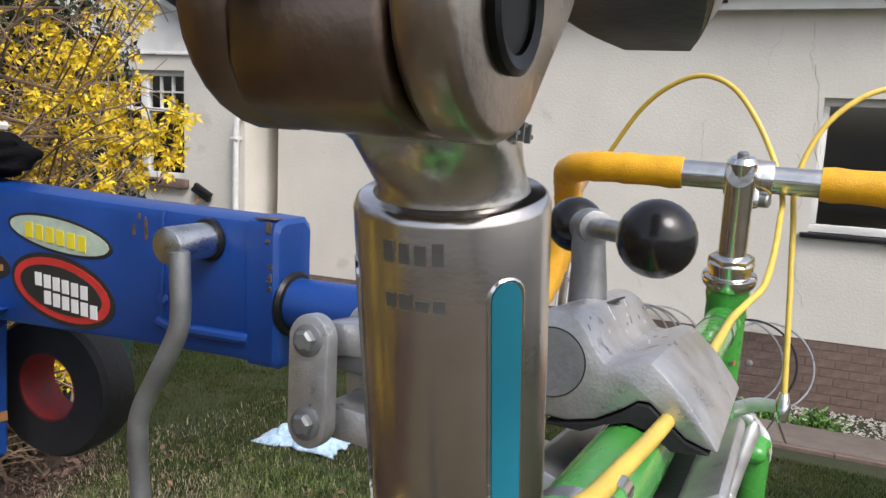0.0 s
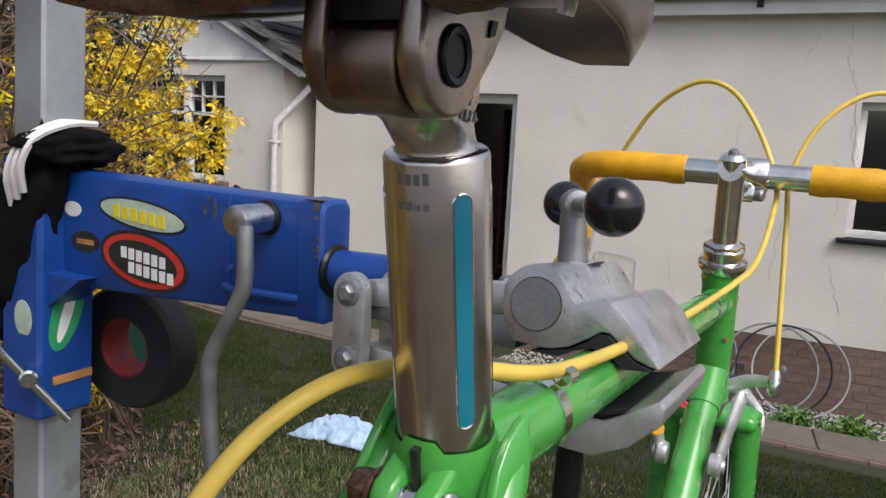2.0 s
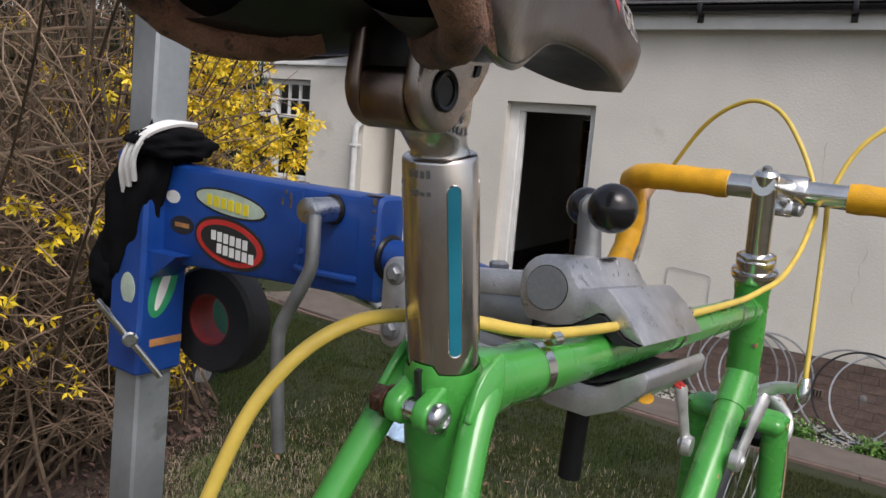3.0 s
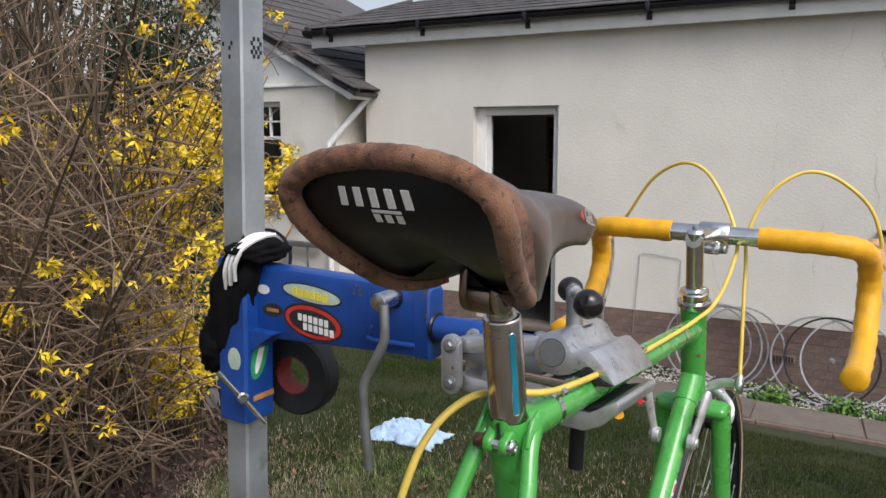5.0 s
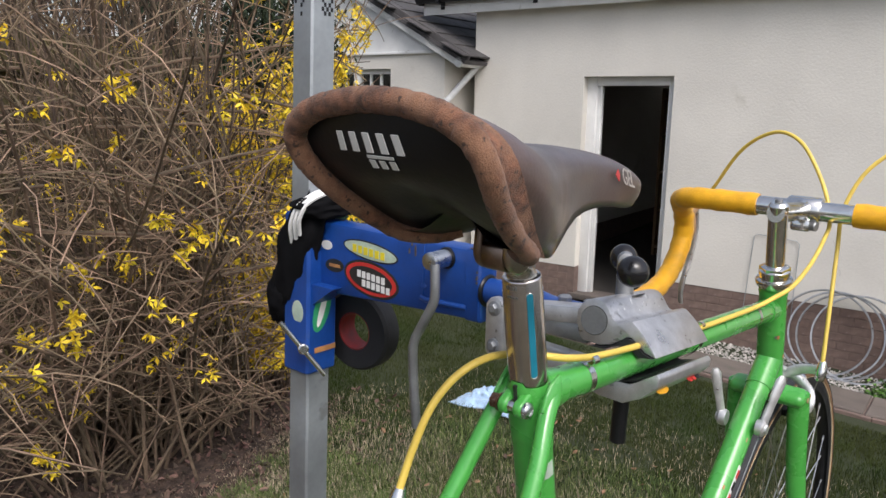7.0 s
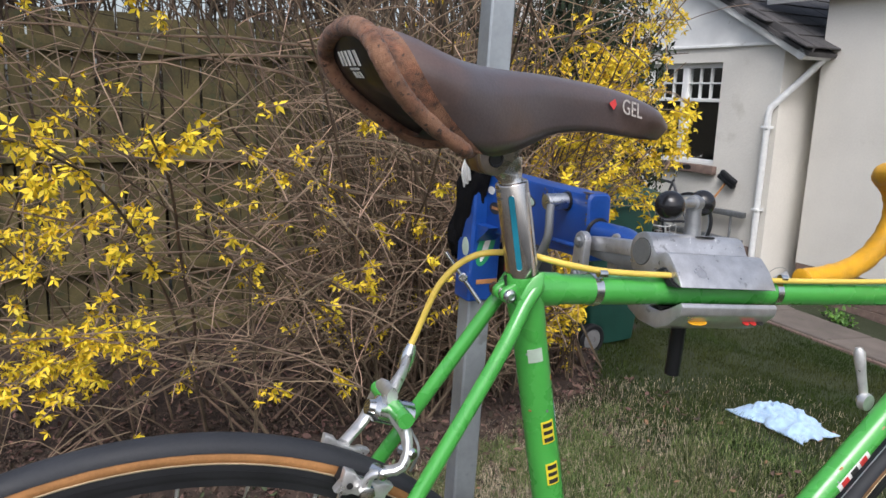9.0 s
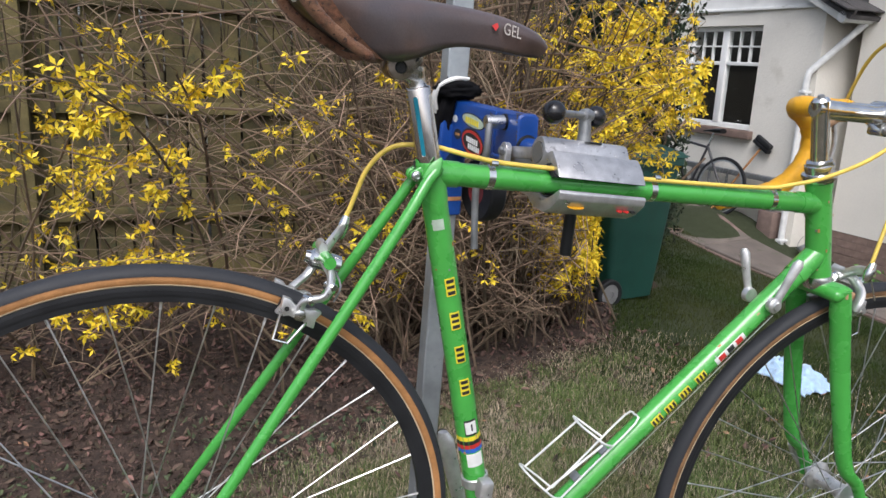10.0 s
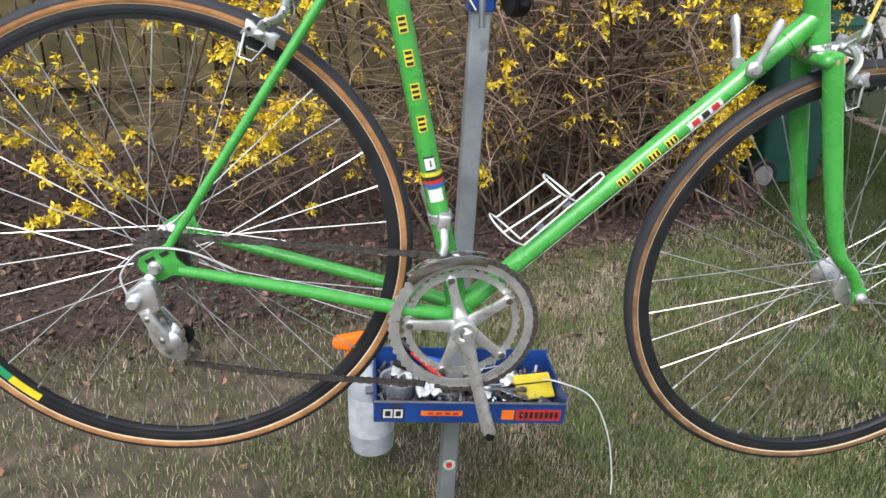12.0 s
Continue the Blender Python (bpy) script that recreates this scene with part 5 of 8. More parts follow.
for s in (-1, 1):
    cheek_line = [(0.1862, 0.581), (0.1862, 0.566)] + [(0.1994 + 0.0132 * math.cos(radians(a)), 0.553 + 0.0132 * math.sin(radians(a))) for a in range(185, 330, 12)] + [(0.214, 0.5505), (0.2185, 0.556), (0.2225, 0.563), (0.2245, 0.572), (0.2255, 0.581)]
    # cheek at s < 0 takes a lighter tone with less of the reflected brown
    cheek = part("cheek", slab(cheek_line, (1, 0, 0), (0, 0, 1), (0, (0.0103 if s > 0 else -0.0124) + 0.003, 0), 0.006, 0.0014), yoke_mat if s > 0 else surface("lighter_forged_alloy", (0.46, 0.4, 0.36), 0.28, 1.0, vary=0.12, scale=110, fine=700, bump=0.03, rough_vary=0.06), yoke, "rounded side cheek of the clamp", smooth=45)
    part("eyelet", lathe([(-0.001, 0.0062), (0.0009, 0.0063), (0.0012, 0.0056), (0.0008, 0.0044), (-0.001, 0.004)], (0.1994, -0.0154 if s < 0 else 0.0133, 0.5525), (0, s, 0), 30, cap=False), MAT["black_plastic"], cheek)
    part("eyelet_bore", lathe([(-0.003, 0.0044), (0.0003, 0.0044)], (0.1994, -0.0154 if s < 0 else 0.0133, 0.5525), (0, s, 0), 20), MAT["black_print"], cheek)
    part("pin_hole", slab([(0.2135, 0.5595), (0.2162, 0.5605), (0.2172, 0.564), (0.2145, 0.5635)], (1, 0, 0), (0, 0, 1), (0, (-0.0156 if s < 0 else 0.0135) + 0.0003, 0), 0.0006), MAT["black_print"], cheek)
part("rail_clamp", merge(box(0.186, 0.223, -0.0265, 0.0265, 0.5805, 0.5845, 0.002), box(0.192, 0.217, -0.0255, -0.0162, 0.57, 0.5805, 0.002), box(0.192, 0.217, 0.0162, 0.0255, 0.57, 0.5805, 0.002)), yoke_mat, bike)
for s in (-1, 1):
    rail = smooth_path([(0.15, s * 0.034, 0.589), (0.158, s * 0.026, 0.58), (0.17, s * 0.0215, 0.5735), (0.225, s * 0.0205, 0.5745), (0.238, s * 0.0195, 0.579), (0.252, s * 0.017, 0.591)], 5)
    part("saddle_rail", tube(rail, 0.0035, 10), MAT["dull_steel"], bike)

# saddle
def curve_at(t, table):
    """A smooth curve through (t, value) pairs."""
    n = len(table)
    i = next((k for k in range(n - 1) if t <= table[k + 1][0]), n - 2)
    slope = lambda k: (table[min(k + 1, n - 1)][1] - table[max(k - 1, 0)][1]) / (table[min(k + 1, n - 1)][0] - table[max(k - 1, 0)][0])
    (a, va), (b, vb) = table[i], table[i + 1]
    h, f = b - a, (t - a) / (b - a)
    return va * (1 + 2 * f) * (1 - f) ** 2 + h * slope(i) * f * (1 - f) ** 2 + vb * f * f * (3 - 2 * f) + h * slope(i + 1) * f * f * (f - 1)


XT = [(0, 0.080), (0.2, 0.127), (0.4, 0.185), (0.6, 0.245), (0.8, 0.305), (0.93, 0.345), (1, 0.361)]
ZT = [(0, 0.6305), (0.12, 0.633), (0.3, 0.6235), (0.6, 0.6215), (0.8, 0.618), (0.93, 0.609), (1, 0.598)]
XB = [(0, 0.156), (0.12, 0.177), (0.25, 0.197), (0.4, 0.222), (0.6, 0.26), (0.8, 0.308), (1, 0.352)]
ZB = [(0, 0.559), (0.12, 0.556), (0.22, 0.558), (0.35, 0.565), (0.5, 0.577), (0.7, 0.583), (0.9, 0.582), (1, 0.583)]
WT = [(0, 0.0655), (0.15, 0.066), (0.3, 0.052), (0.45, 0.036), (0.6, 0.0275), (0.8, 0.0225), (0.93, 0.0185), (1, 0.011)]
YB = [(0, 0.049), (0.12, 0.047), (0.25, 0.040), (0.4, 0.031), (0.6, 0.0235), (0.8, 0.019), (1, 0.009)]


def saddle_point(s, u, side):
    """s from the rear edge to the nose, u from the crown to the lower edge."""
    w, yb = curve_at(s, WT), curve_at(s, YB)
    if u < 0.62:
        y = w * math.sin(u / 0.62 * math.pi / 2) ** 0.92
    else:
        y = w + (yb - w) * ((u - 0.62) / 0.38) ** 1.8
    x = curve_at(s, XT) + (curve_at(s, XB) - curve_at(s, XT)) * u ** (2.2 + 2.2 * max(0.0, 1 - s / 0.25))
    z = curve_at(s, ZT) + (curve_at(s, ZB) - curve_at(s, ZT)) * (0.1 * u + 0.9 * u ** 2.1)
    z -= 0.004 * math.exp(-((s - 0.35) / 0.2) ** 2) * math.exp(-(u / 0.25) ** 2)
    return V((x, side * y, z))


US = [k / 14 for k in range(15)]
SS = [k / 32 for k in range(33)]


def saddle_section(s):
    return [saddle_point(s, u, -1) for u in US[::-1]] + [saddle_point(s, u, 1) for u in US[1:]]


shell = geo()
n = len(US) * 2 - 1
for s in SS:
    shell[0].extend(saddle_section(s))
for i in range(len(SS) - 1):
    for k in range(n - 1):
        shell[1].append([i * n + k, i * n + k + 1, (i + 1) * n + k + 1, (i + 1) * n + k])
shell[1].append([(len(SS) - 1) * n + k for k in range(n)])
saddle = part("saddle", shell, MAT["leather"], bike, "worn brown leather racing saddle with a scuffed suede rear edge", smooth=60)
mod = saddle.modifiers.new("thickness", "SOLIDIFY")
mod.thickness, mod.offset = 0.003, -1
loop_pts = saddle_section(0.0)
loop2 = [p + V((-0.001, 0, 0.0)) for p in loop_pts]
rim_rng = random.Random(4)
tip_a, tip_b = loop2[0], loop2[-1]
# the edging turns in under the rear corners
loop2 = [tip_a + V((0.026, 0.03, 0.004)), tip_a + V((0.013, 0.016, -0.0015)), *loop2, tip_b + V((0.013, -0.016, -0.0015)), tip_b + V((0.026, -0.03, 0.004))]
loop3 = [p + V((rim_rng.uniform(-0.0003, 0.0003), rim_rng.uniform(-0.0003, 0.0003), rim_rng.uniform(-0.0003, 0.0003))) for p in smooth_path(loop2, 5)]
part("rear_trim", tube(loop3, [(0.0048 + 0.002 * math.sin(math.pi * k / (len(loop3) - 1)) ** 0.6) * rim_rng.uniform(0.975, 1.025) for k in range(len(loop3))], 16), MAT["suede"], saddle, "scuffed brown suede edging", smooth=70)
trim2 = []
for s in (0.0, 0.03, 0.06, 0.085):
    trim2.append([p + (p - V((0.17, 0, 0.56))).normalized() * 0.0012 for p in saddle_section(s)])
tg = geo()
for sec in trim2:
    tg[0].extend(sec)
for i in range(3):
    for k in range(n - 1):
        tg[1].append([i * n + k, i * n + k + 1, (i + 1) * n + k + 1, (i + 1) * n + k])
part("suede_band", tg, MAT["suede"], saddle, "rubbed suede band", smooth=70)
# black panel that closes the rear, and the base below
pg = geo()
rows_u = [0.12 + 0.88 * k / 12 for k in range(13)]
for u in rows_u:
    a, b = saddle_point(0.0, u, -1), saddle_point(0.0, u, 1)
    for k in range(17):
        f = k / 16
        q = a + (b - a) * f
        pg[0].append(q + V((0.004 - 0.006 * math.sin(math.pi * f) + 0.04 * max(0.0, u - 0.75) * math.sin(math.pi * f), 0, 0.002 + 0.05 * max(0.0, u - 0.75) * math.sin(math.pi * f) ** 6)))
for i in range(12):
    for k in range(16):
        pg[1].append([i * 17 + k, i * 17 + k + 1, (i + 1) * 17 + k + 1, (i + 1) * 17 + k])
part("rear_panel", pg, MAT["black_plastic"], saddle, "black plastic rear panel", smooth=60)
bg = geo()
for s in SS:
    a, b = saddle_point(s, 0.985, -1), saddle_point(s, 0.985, 1)
    for k in range(17):
        bg[0].append(a + (b - a) * k / 16 + V((0, 0, -0.0008 + (0.018 * max(0.0, 1 - s / 0.6)) * math.sin(math.pi * k / 16) ** 6)))
for i in range(len(SS) - 1):
    for k in range(16):
        bg[1].append([i * 17 + k, i * 17 + k + 1, (i + 1) * 17 + k + 1, (i + 1) * 17 + k])
part("base", bg, MAT["black_plastic"], saddle, "black plastic base", smooth=60)


def on_panel(f, u):
    a, b = saddle_point(0.0, u, -1), saddle_point(0.0, u, 1)
    return a + (b - a) * f + V((0.0035 - 0.006 * math.sin(math.pi * f) - 0.0012, 0, 0.002))


# the maker's mark as plain white bars on the rear panel
bars = [(0.27 + 0.08 * k, 0.27 + 0.08 * k + 0.036, 0.5, 0.62) for k in range(5)] + [(0.42, 0.56, 0.635, 0.65), (0.42, 0.45, 0.66, 0.7), (0.475, 0.505, 0.66, 0.7), (0.53, 0.56, 0.66, 0.7)]
for f0, f1, u0, u1 in bars:
    c = [on_panel(1 - f0, u0), on_panel(1 - f1, u0), on_panel(1 - f1, u1), on_panel(1 - f0, u1)]
    back_off = V((0.0006, 0, 0.0003))
    bar = geo()
    add(bar, [*c, *[p + back_off for p in c]], [[0, 1, 2, 3], [7, 6, 5, 4], [0, 4, 5, 1], [1, 5, 6, 2], [2, 6, 7, 3], [3, 7, 4, 0]])
    part("mark_bar", bar, MAT["white_print"], saddle, smooth=0)


def lettering(text, size, m, material, parent, thick=0.0002):
    cu = bpy.data.curves.new("letters", "FONT")
    cu.body, cu.size, cu.extrude, cu.align_x, cu.align_y = text, size, thick, "CENTER", "CENTER"
    tmp = new("letters_source", cu)
    bpy.context.view_layer.update()
    me = bpy.data.meshes.new_from_object(tmp)
    bpy.data.objects.remove(tmp)
    me.materials.clear()
    me.materials.append(material)
    ob = new("lettering", me)
    ob.parent = parent
    ob.matrix_local = m
    return ob


for s in (-1, 1):
    p0, p1, pu = saddle_point(0.78, 0.64, s), saddle_point(0.85, 0.64, s), saddle_point(0.81, 0.42, s)
    mid = saddle_point(0.81, 0.64, s)
    ax = (p1 - p0).normalized() * (1 if s < 0 else -1)
    upv2 = (pu - mid)
    upv2 = (upv2 - ax * upv2.dot(ax)).normalized()
    nv = ax.cross(upv2)
    m = Matrix(((ax.x, upv2.x, nv.x, 0), (ax.y, upv2.y, nv.y, 0), (ax.z, upv2.z, nv.z, 0), (0, 0, 0, 1)))
    tagged(lettering("GEL", 0.0175, Matrix.Translation(mid + nv * 0.0022) @ m @ Matrix.Diagonal((0.72, 1, 1, 1)), surface("faded_print", (0.45, 0.41, 0.37), 0.6, vary=0.3, scale=400, bump=0.0), saddle), "white word on the saddle nose")
    part("red_mark", slab([(-0.006, -0.001), (-0.001, -0.005), (0.002, 0.0), (0.0, 0.004)], ax, upv2, mid - ax * 0.019 * (1 if s < 0 else -1) + nv * 0.0022, 0.0004), MAT["red_print"], saddle)

# wheels
def wheel(name, label, c, oversize, spokes, hub_y, sprockets):
    w = part(name, hoop(c, (0, 1, 0), [(0.3035, -0.0095), (0.305, -0.0105), (0.312, -0.0105), (0.3165, -0.0098), (0.3165, -0.0085), (0.312, -0.007), (0.312, 0.007), (0.3165, 0.0085), (0.3165, 0.0098), (0.312, 0.0105), (0.305, 0.0105), (0.3035, 0.0095), (0.2995, 0.004), (0.299, 0), (0.2995, -0.004)], 120), MAT["rim_grey"], bike, label)
    part("rim_band", hoop(c, (0, 1, 0), [(0.2992, -0.0098), (0.3115, -0.01085), (0.3115, -0.01065), (0.2992, -0.0095)], 120), MAT["rim_grey"], w)
    tan = [(0.3165, -0.0095), (0.3185, -0.0112), (0.322, -0.0122), (0.3262, -0.0112), (0.3262, 0.0112), (0.322, 0.0122), (0.3185, 0.0112), (0.3165, 0.0095)]
    part("tyre", hoop(c, (0, 1, 0), tan, 120), MAT["tan_wall"] if name == "rear_wheel" else surface("grimy_tan_sidewall", (0.26, 0.14, 0.06), 0.7, vary=0.3, scale=45, fine=400, bump=0.08), w, "tan sidewall tyre", smooth=70)
    part("bead_line", hoop(c, (0, 1, 0), [(0.3163, -0.0108), (0.3176, -0.0116), (0.3176, -0.0104), (0.3163, -0.0096)], 120), surface("pale_bead", (0.62, 0.5, 0.33), 0.7, vary=0.1, scale=40), w)
    tr = [(0.3255, -0.0121), (0.328, -0.0117), (0.331, -0.0097), (0.3335, -0.0065), (0.3348, 0), (0.3335, 0.0065), (0.331, 0.0097), (0.328, 0.0117), (0.3255, 0.0121), (0.325, 0)]
    part("tread", hoop(c, (0, 1, 0), tr, 120), MAT["tread"], w, "dark grey tread", smooth=70)
    hub = merge(lathe([(-hub_y, 0.009), (-hub_y + 0.004, 0.0235), (-hub_y + 0.008, 0.0235), (-hub_y + 0.012, 0.0135), (0, 0.0115), (hub_y - 0.012, 0.0135), (hub_y - 0.008, 0.0235), (hub_y - 0.004, 0.0235), (hub_y, 0.009)], c, (0, 1, 0), 28), rod(V(c) + V((0, -0.068, 0)), V(c) + V((0, 0.068, 0)), 0.0045))
    part("hub", hub, AL, w)
    for k in range(spokes):
        s = -1 if k % 2 else 1
        lead = 1 if (k // 2) % 2 else -1
        a = math.tau * k / spokes + oversize
        ah = a - lead * math.tau * 0.205
        yy = s * (hub_y - 0.006)
        p = V(c) + V((math.cos(ah) * 0.0215, yy, math.sin(ah) * 0.0215))
        q = V(c) + V((math.cos(a) * 0.300, s * 0.002, math.sin(a) * 0.300))
        part("spoke", rod(p, q, 0.0009, sides=6), MAT["spoke"], w)
        part("nipple", rod(q, q + (p - q).normalized() * 0.011, 0.0015, sides=6), AL, w)
    return w


rear = wheel("rear_wheel", "rear racing wheel with tan sidewall tyre", (0, 0, 0), 0.03, 36, 0.032, 6)
front = wheel("front_wheel", "front racing wheel with tan sidewall tyre", tuple(FH), 0.08, 36, 0.036, 0)
# coloured label on the rear rim
for a0, a1, col in ((-2.5, -2.36, "green_print"), (-2.36, -2.2, "yellow_print")):
    for yy in (-0.0112,):
        pts = [(a0 + (a1 - a0) * k / 6) for k in range(7)]
        lab = geo()
        for a in pts:
            lab[0].extend([V((math.cos(a) * r, yy, math.sin(a) * r)) for r in (0.3, 0.312)])
            lab[0].extend([V((math.cos(a) * r, yy + 0.0004, math.sin(a) * r)) for r in (0.312, 0.3)])
        for k in range(6):
            for q in range(4):
                lab[1].append([k * 4 + q, k * 4 + (q + 1) % 4, k * 4 + 4 + (q + 1) % 4, k * 4 + 4 + q])
        part("rim_label", lab, MAT[col], rear, "bright rim label", smooth=0)
# freewheel
for k, r in enumerate((0.026, 0.029, 0.032, 0.036, 0.04)):
    y = -0.052 + k * 0.0048
    teeth = [(rr * math.cos(math.tau * j / 56), rr * math.sin(math.tau * j / 56)) for j in range(56) for rr in [r - (0.003 if j % 2 else 0.0)]]
    part("sprocket", slab(teeth, (1, 0, 0), (0, 0, 1), (0, y + 0.001, 0), 0.002), MAT["chain"], rear)
part("axle_nut", lathe([(0, 0.009), (0.005, 0.009), (0.006, 0.006), (0.012, 0.006)], (0, -0.064, 0), (0, -1, 0), 18), AL, rear)
part("axle_nut", lathe([(0, 0.008), (0.006, 0.0085), (0.009, 0.005), (0.013, 0.004)], FH + V((0, -0.056, 0)), (0, -1, 0), 18), AL, front)
part("skewer_lever", tube([FH + V((0, 0.06, 0)), FH + V((-0.02, 0.066, 0.02)), FH + V((-0.035, 0.064, 0.04))], [0.006, 0.005, 0.004], 10), AL, front)

# crankset
CR = V((BB.x, -0.046, BB.z))


def ring_plate(c, r_out, r_in, y, thick, teeth):
    g = geo()
    m = teeth * 2
    outer_r = [r_out - (0.0035 if j % 2 else 0.0) for j in range(m)]
    for yy in (y, y + thick):
        for j in range(m):
            a = math.tau * j / m
            g[0].append(V((c.x + outer_r[j] * math.cos(a), yy, c.z + outer_r[j] * math.sin(a))))
        for j in range(m):
            a = math.tau * j / m
            g[0].append(V((c.x + r_in * math.cos(a), yy, c.z + r_in * math.sin(a))))
    for j in range(m):
        k = (j + 1) % m
        g[1] += [[j, k, m + k, m + j], [2 * m + j, 3 * m + j, 3 * m + k, 2 * m + k], [j, 2 * m + j, 2 * m + k, k], [m + j, m + k, 3 * m + k, 3 * m + j]]
    return g


part("outer_chainring", ring_plate(CR, 0.1065, 0.0895, -0.0485, 0.003, 52), AL, bike, "polished alloy outer chainring", smooth=20)
part("inner_chainring", ring_plate(CR, 0.0845, 0.073, -0.0415, 0.003, 42), AL, bike, smooth=20)
for k in range(5):
    a = radians(-70.5 + 36 + 72 * k + 72)
    d = V((math.cos(a), 0, math.sin(a)))
    acr = V((-math.sin(a), 0, math.cos(a)))
    part("spider_arm", slab([(0.012, -0.011), (0.05, -0.0065), (0.078, -0.0075), (0.084, 0.0), (0.078, 0.0075), (0.05, 0.0065), (0.012, 0.011)], d, acr, CR + V((0, -0.0065, 0)), 0.006 if d.cross(acr).y > 0 else -0.006, 0.0012), AL, bike)
    part("chainring_bolt", lathe([(0, 0.005), (0.002, 0.005), (0.0025, 0.003)], CR + d * 0.0755 + V((0, -0.006, 0)), (0, -1, 0), 12), CH, bike)
for name, s, tip in (("crank_arm", -1, V((0.468, -0.078, -0.231))), ("left_crank_arm", 1, V((0.352, 0.078, 0.09)))):
    c0 = V((BB.x, s * 0.062, BB.z))
    line = [c0 + (tip - c0) * f for f in (-0.06, 0.0, 0.1, 0.3, 0.6, 0.9, 0.97, 1.04)]
    part(name, tube(line, [0.008, 0.0165, 0.0135, 0.0118, 0.011, 0.0125, 0.0135, 0.007], 16, flat=(0.62, 1.0) if s else (1, 1)), AL, bike, "polished alloy crank arm without a pedal")
    part("crank_boss", lathe([(-0.012, 0.017), (0.008, 0.0185), (0.011, 0.016), (0.011, 0.011), (0.006, 0.0105), (0.006, 0.0)], c0, (0, s, 0), 26), AL, bike)
    part("crank_bolt", lathe([(0.0, 0.0075), (0.0105, 0.0075), (0.011, 0.006)], c0, (0, s, 0), 6), MAT["dull_steel"], bike)
    part("pedal_hole", lathe([(0, 0.0068), (0.0012, 0.0068)], tip + V((0, s * 0.0085, 0)), (0, s, 0), 16), MAT["black_plastic"], bike)

# chain as links


def chain_run(points, pitch=0.0127):
    line = smooth_path(points, 20) if len(points) > 2 else [V(points[0]), V(points[1])]
    dist, acc, samples = [0.0], 0.0, []
    for a, b in zip(line, line[1:]):
        acc += (b - a).length
        dist.append(acc)
    k = 0
    t = 0.0
    while t < acc:
        while dist[k + 1] < t:
            k += 1
        f = (t - dist[k]) / max(1e-9, dist[k + 1] - dist[k])
        samples.append(line[k] + (line[k + 1] - line[k]) * f)
        t += pitch
    return samples


runs = [[V((0.0, -0.044, 0.037)), V((0.385, -0.0462, 0.0345))],
        [CR + V((0.105 * math.cos(a), -0.001, 0.105 * math.sin(a))) for a in [radians(97 - 12 * k) for k in range(18)]],
        [V((0.034, -0.05, -0.151)), V((0.2, -0.0485, -0.1655)), V((0.37, -0.047, -0.1695))],
        [V((0.034, -0.05, -0.151)), V((0.05, -0.05, -0.128)), V((0.03, -0.05, -0.105)), V((0.01, -0.049, -0.075)), V((0.03, -0.048, -0.045)), V((0.046, -0.046, -0.01)), V((0.04, -0.045, 0.025)), V((0.01, -0.044, 0.037))]]
cg = geo()
for r in runs:
    pts = chain_run(r)
    for i, (a, b) in enumerate(zip(pts, pts[1:])):
        d = (b - a).normalized()
        up2 = d.cross(V((0, 1, 0))).normalized()
        wide = 0.0032 if i % 2 else 0.0022
        for s in (-1, 1):
            o = a + V((0, s * wide, 0))
            prof = [(-0.003, 0), (-0.002, 0.0038), (0.002, 0.0038), (0.006, 0.0026), (0.0107, 0.0038), (0.0147, 0.0038), (0.0157, 0), (0.0147, -0.0038), (0.0107, -0.0038), (0.006, -0.0026), (0.002, -0.0038), (-0.002, -0.0038)]
            add(cg, *rings([[o + V((0, w, 0)) + d * p + up2 * q for p, q in prof] for w in (-0.0005, 0.0005)]))
        add(cg, *rod(a + V((0, -0.0036, 0)), a + V((0, 0.0036, 0)), 0.002, sides=6))
tagged(part("chain", cg, MAT["chain"], bike, "oily dark roller chain", smooth=0), kind="stuff")

# rear derailleur
part("derailleur_hanger_bolt", lathe([(-0.004, 0.0085), (0.006, 0.0085), (0.008, 0.0065), (0.008, 0.004), (0.005, 0.003)], (-0.006, -0.066, -0.016), (0, -1, 0), 18), AL, bike)
der = part("rear_derailleur", merge(slab([(-0.034, -0.034), (-0.028, -0.028), (-0.012, -0.012), (0.0, -0.012), (0.006, -0.03), (0.01, -0.05), (0.002, -0.058), (-0.018, -0.058), (-0.03, -0.046)], (1, 0, 0), (0, 0, 1), (0, -0.066, 0), 0.02, 0.003),
                                    lathe([(0, 0.009), (0.012, 0.0085), (0.014, 0.006)], (-0.022, -0.083, -0.04), (0, -1, 0), 18)), AL, bike, "polished alloy rear derailleur")
part("link_arm", slab([(-0.018, -0.056), (-0.004, -0.052), (0.02, -0.086), (0.022, -0.1), (0.01, -0.104), (0.0, -0.092)], (1, 0, 0), (0, 0, 1), (0, -0.082, 0), 0.007, 0.002), AL, der)
part("link_arm", slab([(0.0, -0.054), (0.008, -0.052), (0.034, -0.084), (0.03, -0.092), (0.018, -0.088)], (1, 0, 0), (0, 0, 1), (0, -0.064, 0), 0.006, 0.0015), MAT["chrome"], der)
part("lower_knuckle", lathe([(0, 0.013), (0.024, 0.013), (0.026, 0.01), (0.028, 0.006)], (0.022, -0.06, -0.098), (0, -1, 0), 22), AL, der)
for px, pz in ((-0.006, -0.064), (0.012, -0.094), (-0.022, -0.04)):
    part("pivot_pin", lathe([(0, 0.0034), (0.003, 0.0034), (0.0036, 0.002)], (px, -0.0885, pz), (0, -1, 0), 12), CH, der)
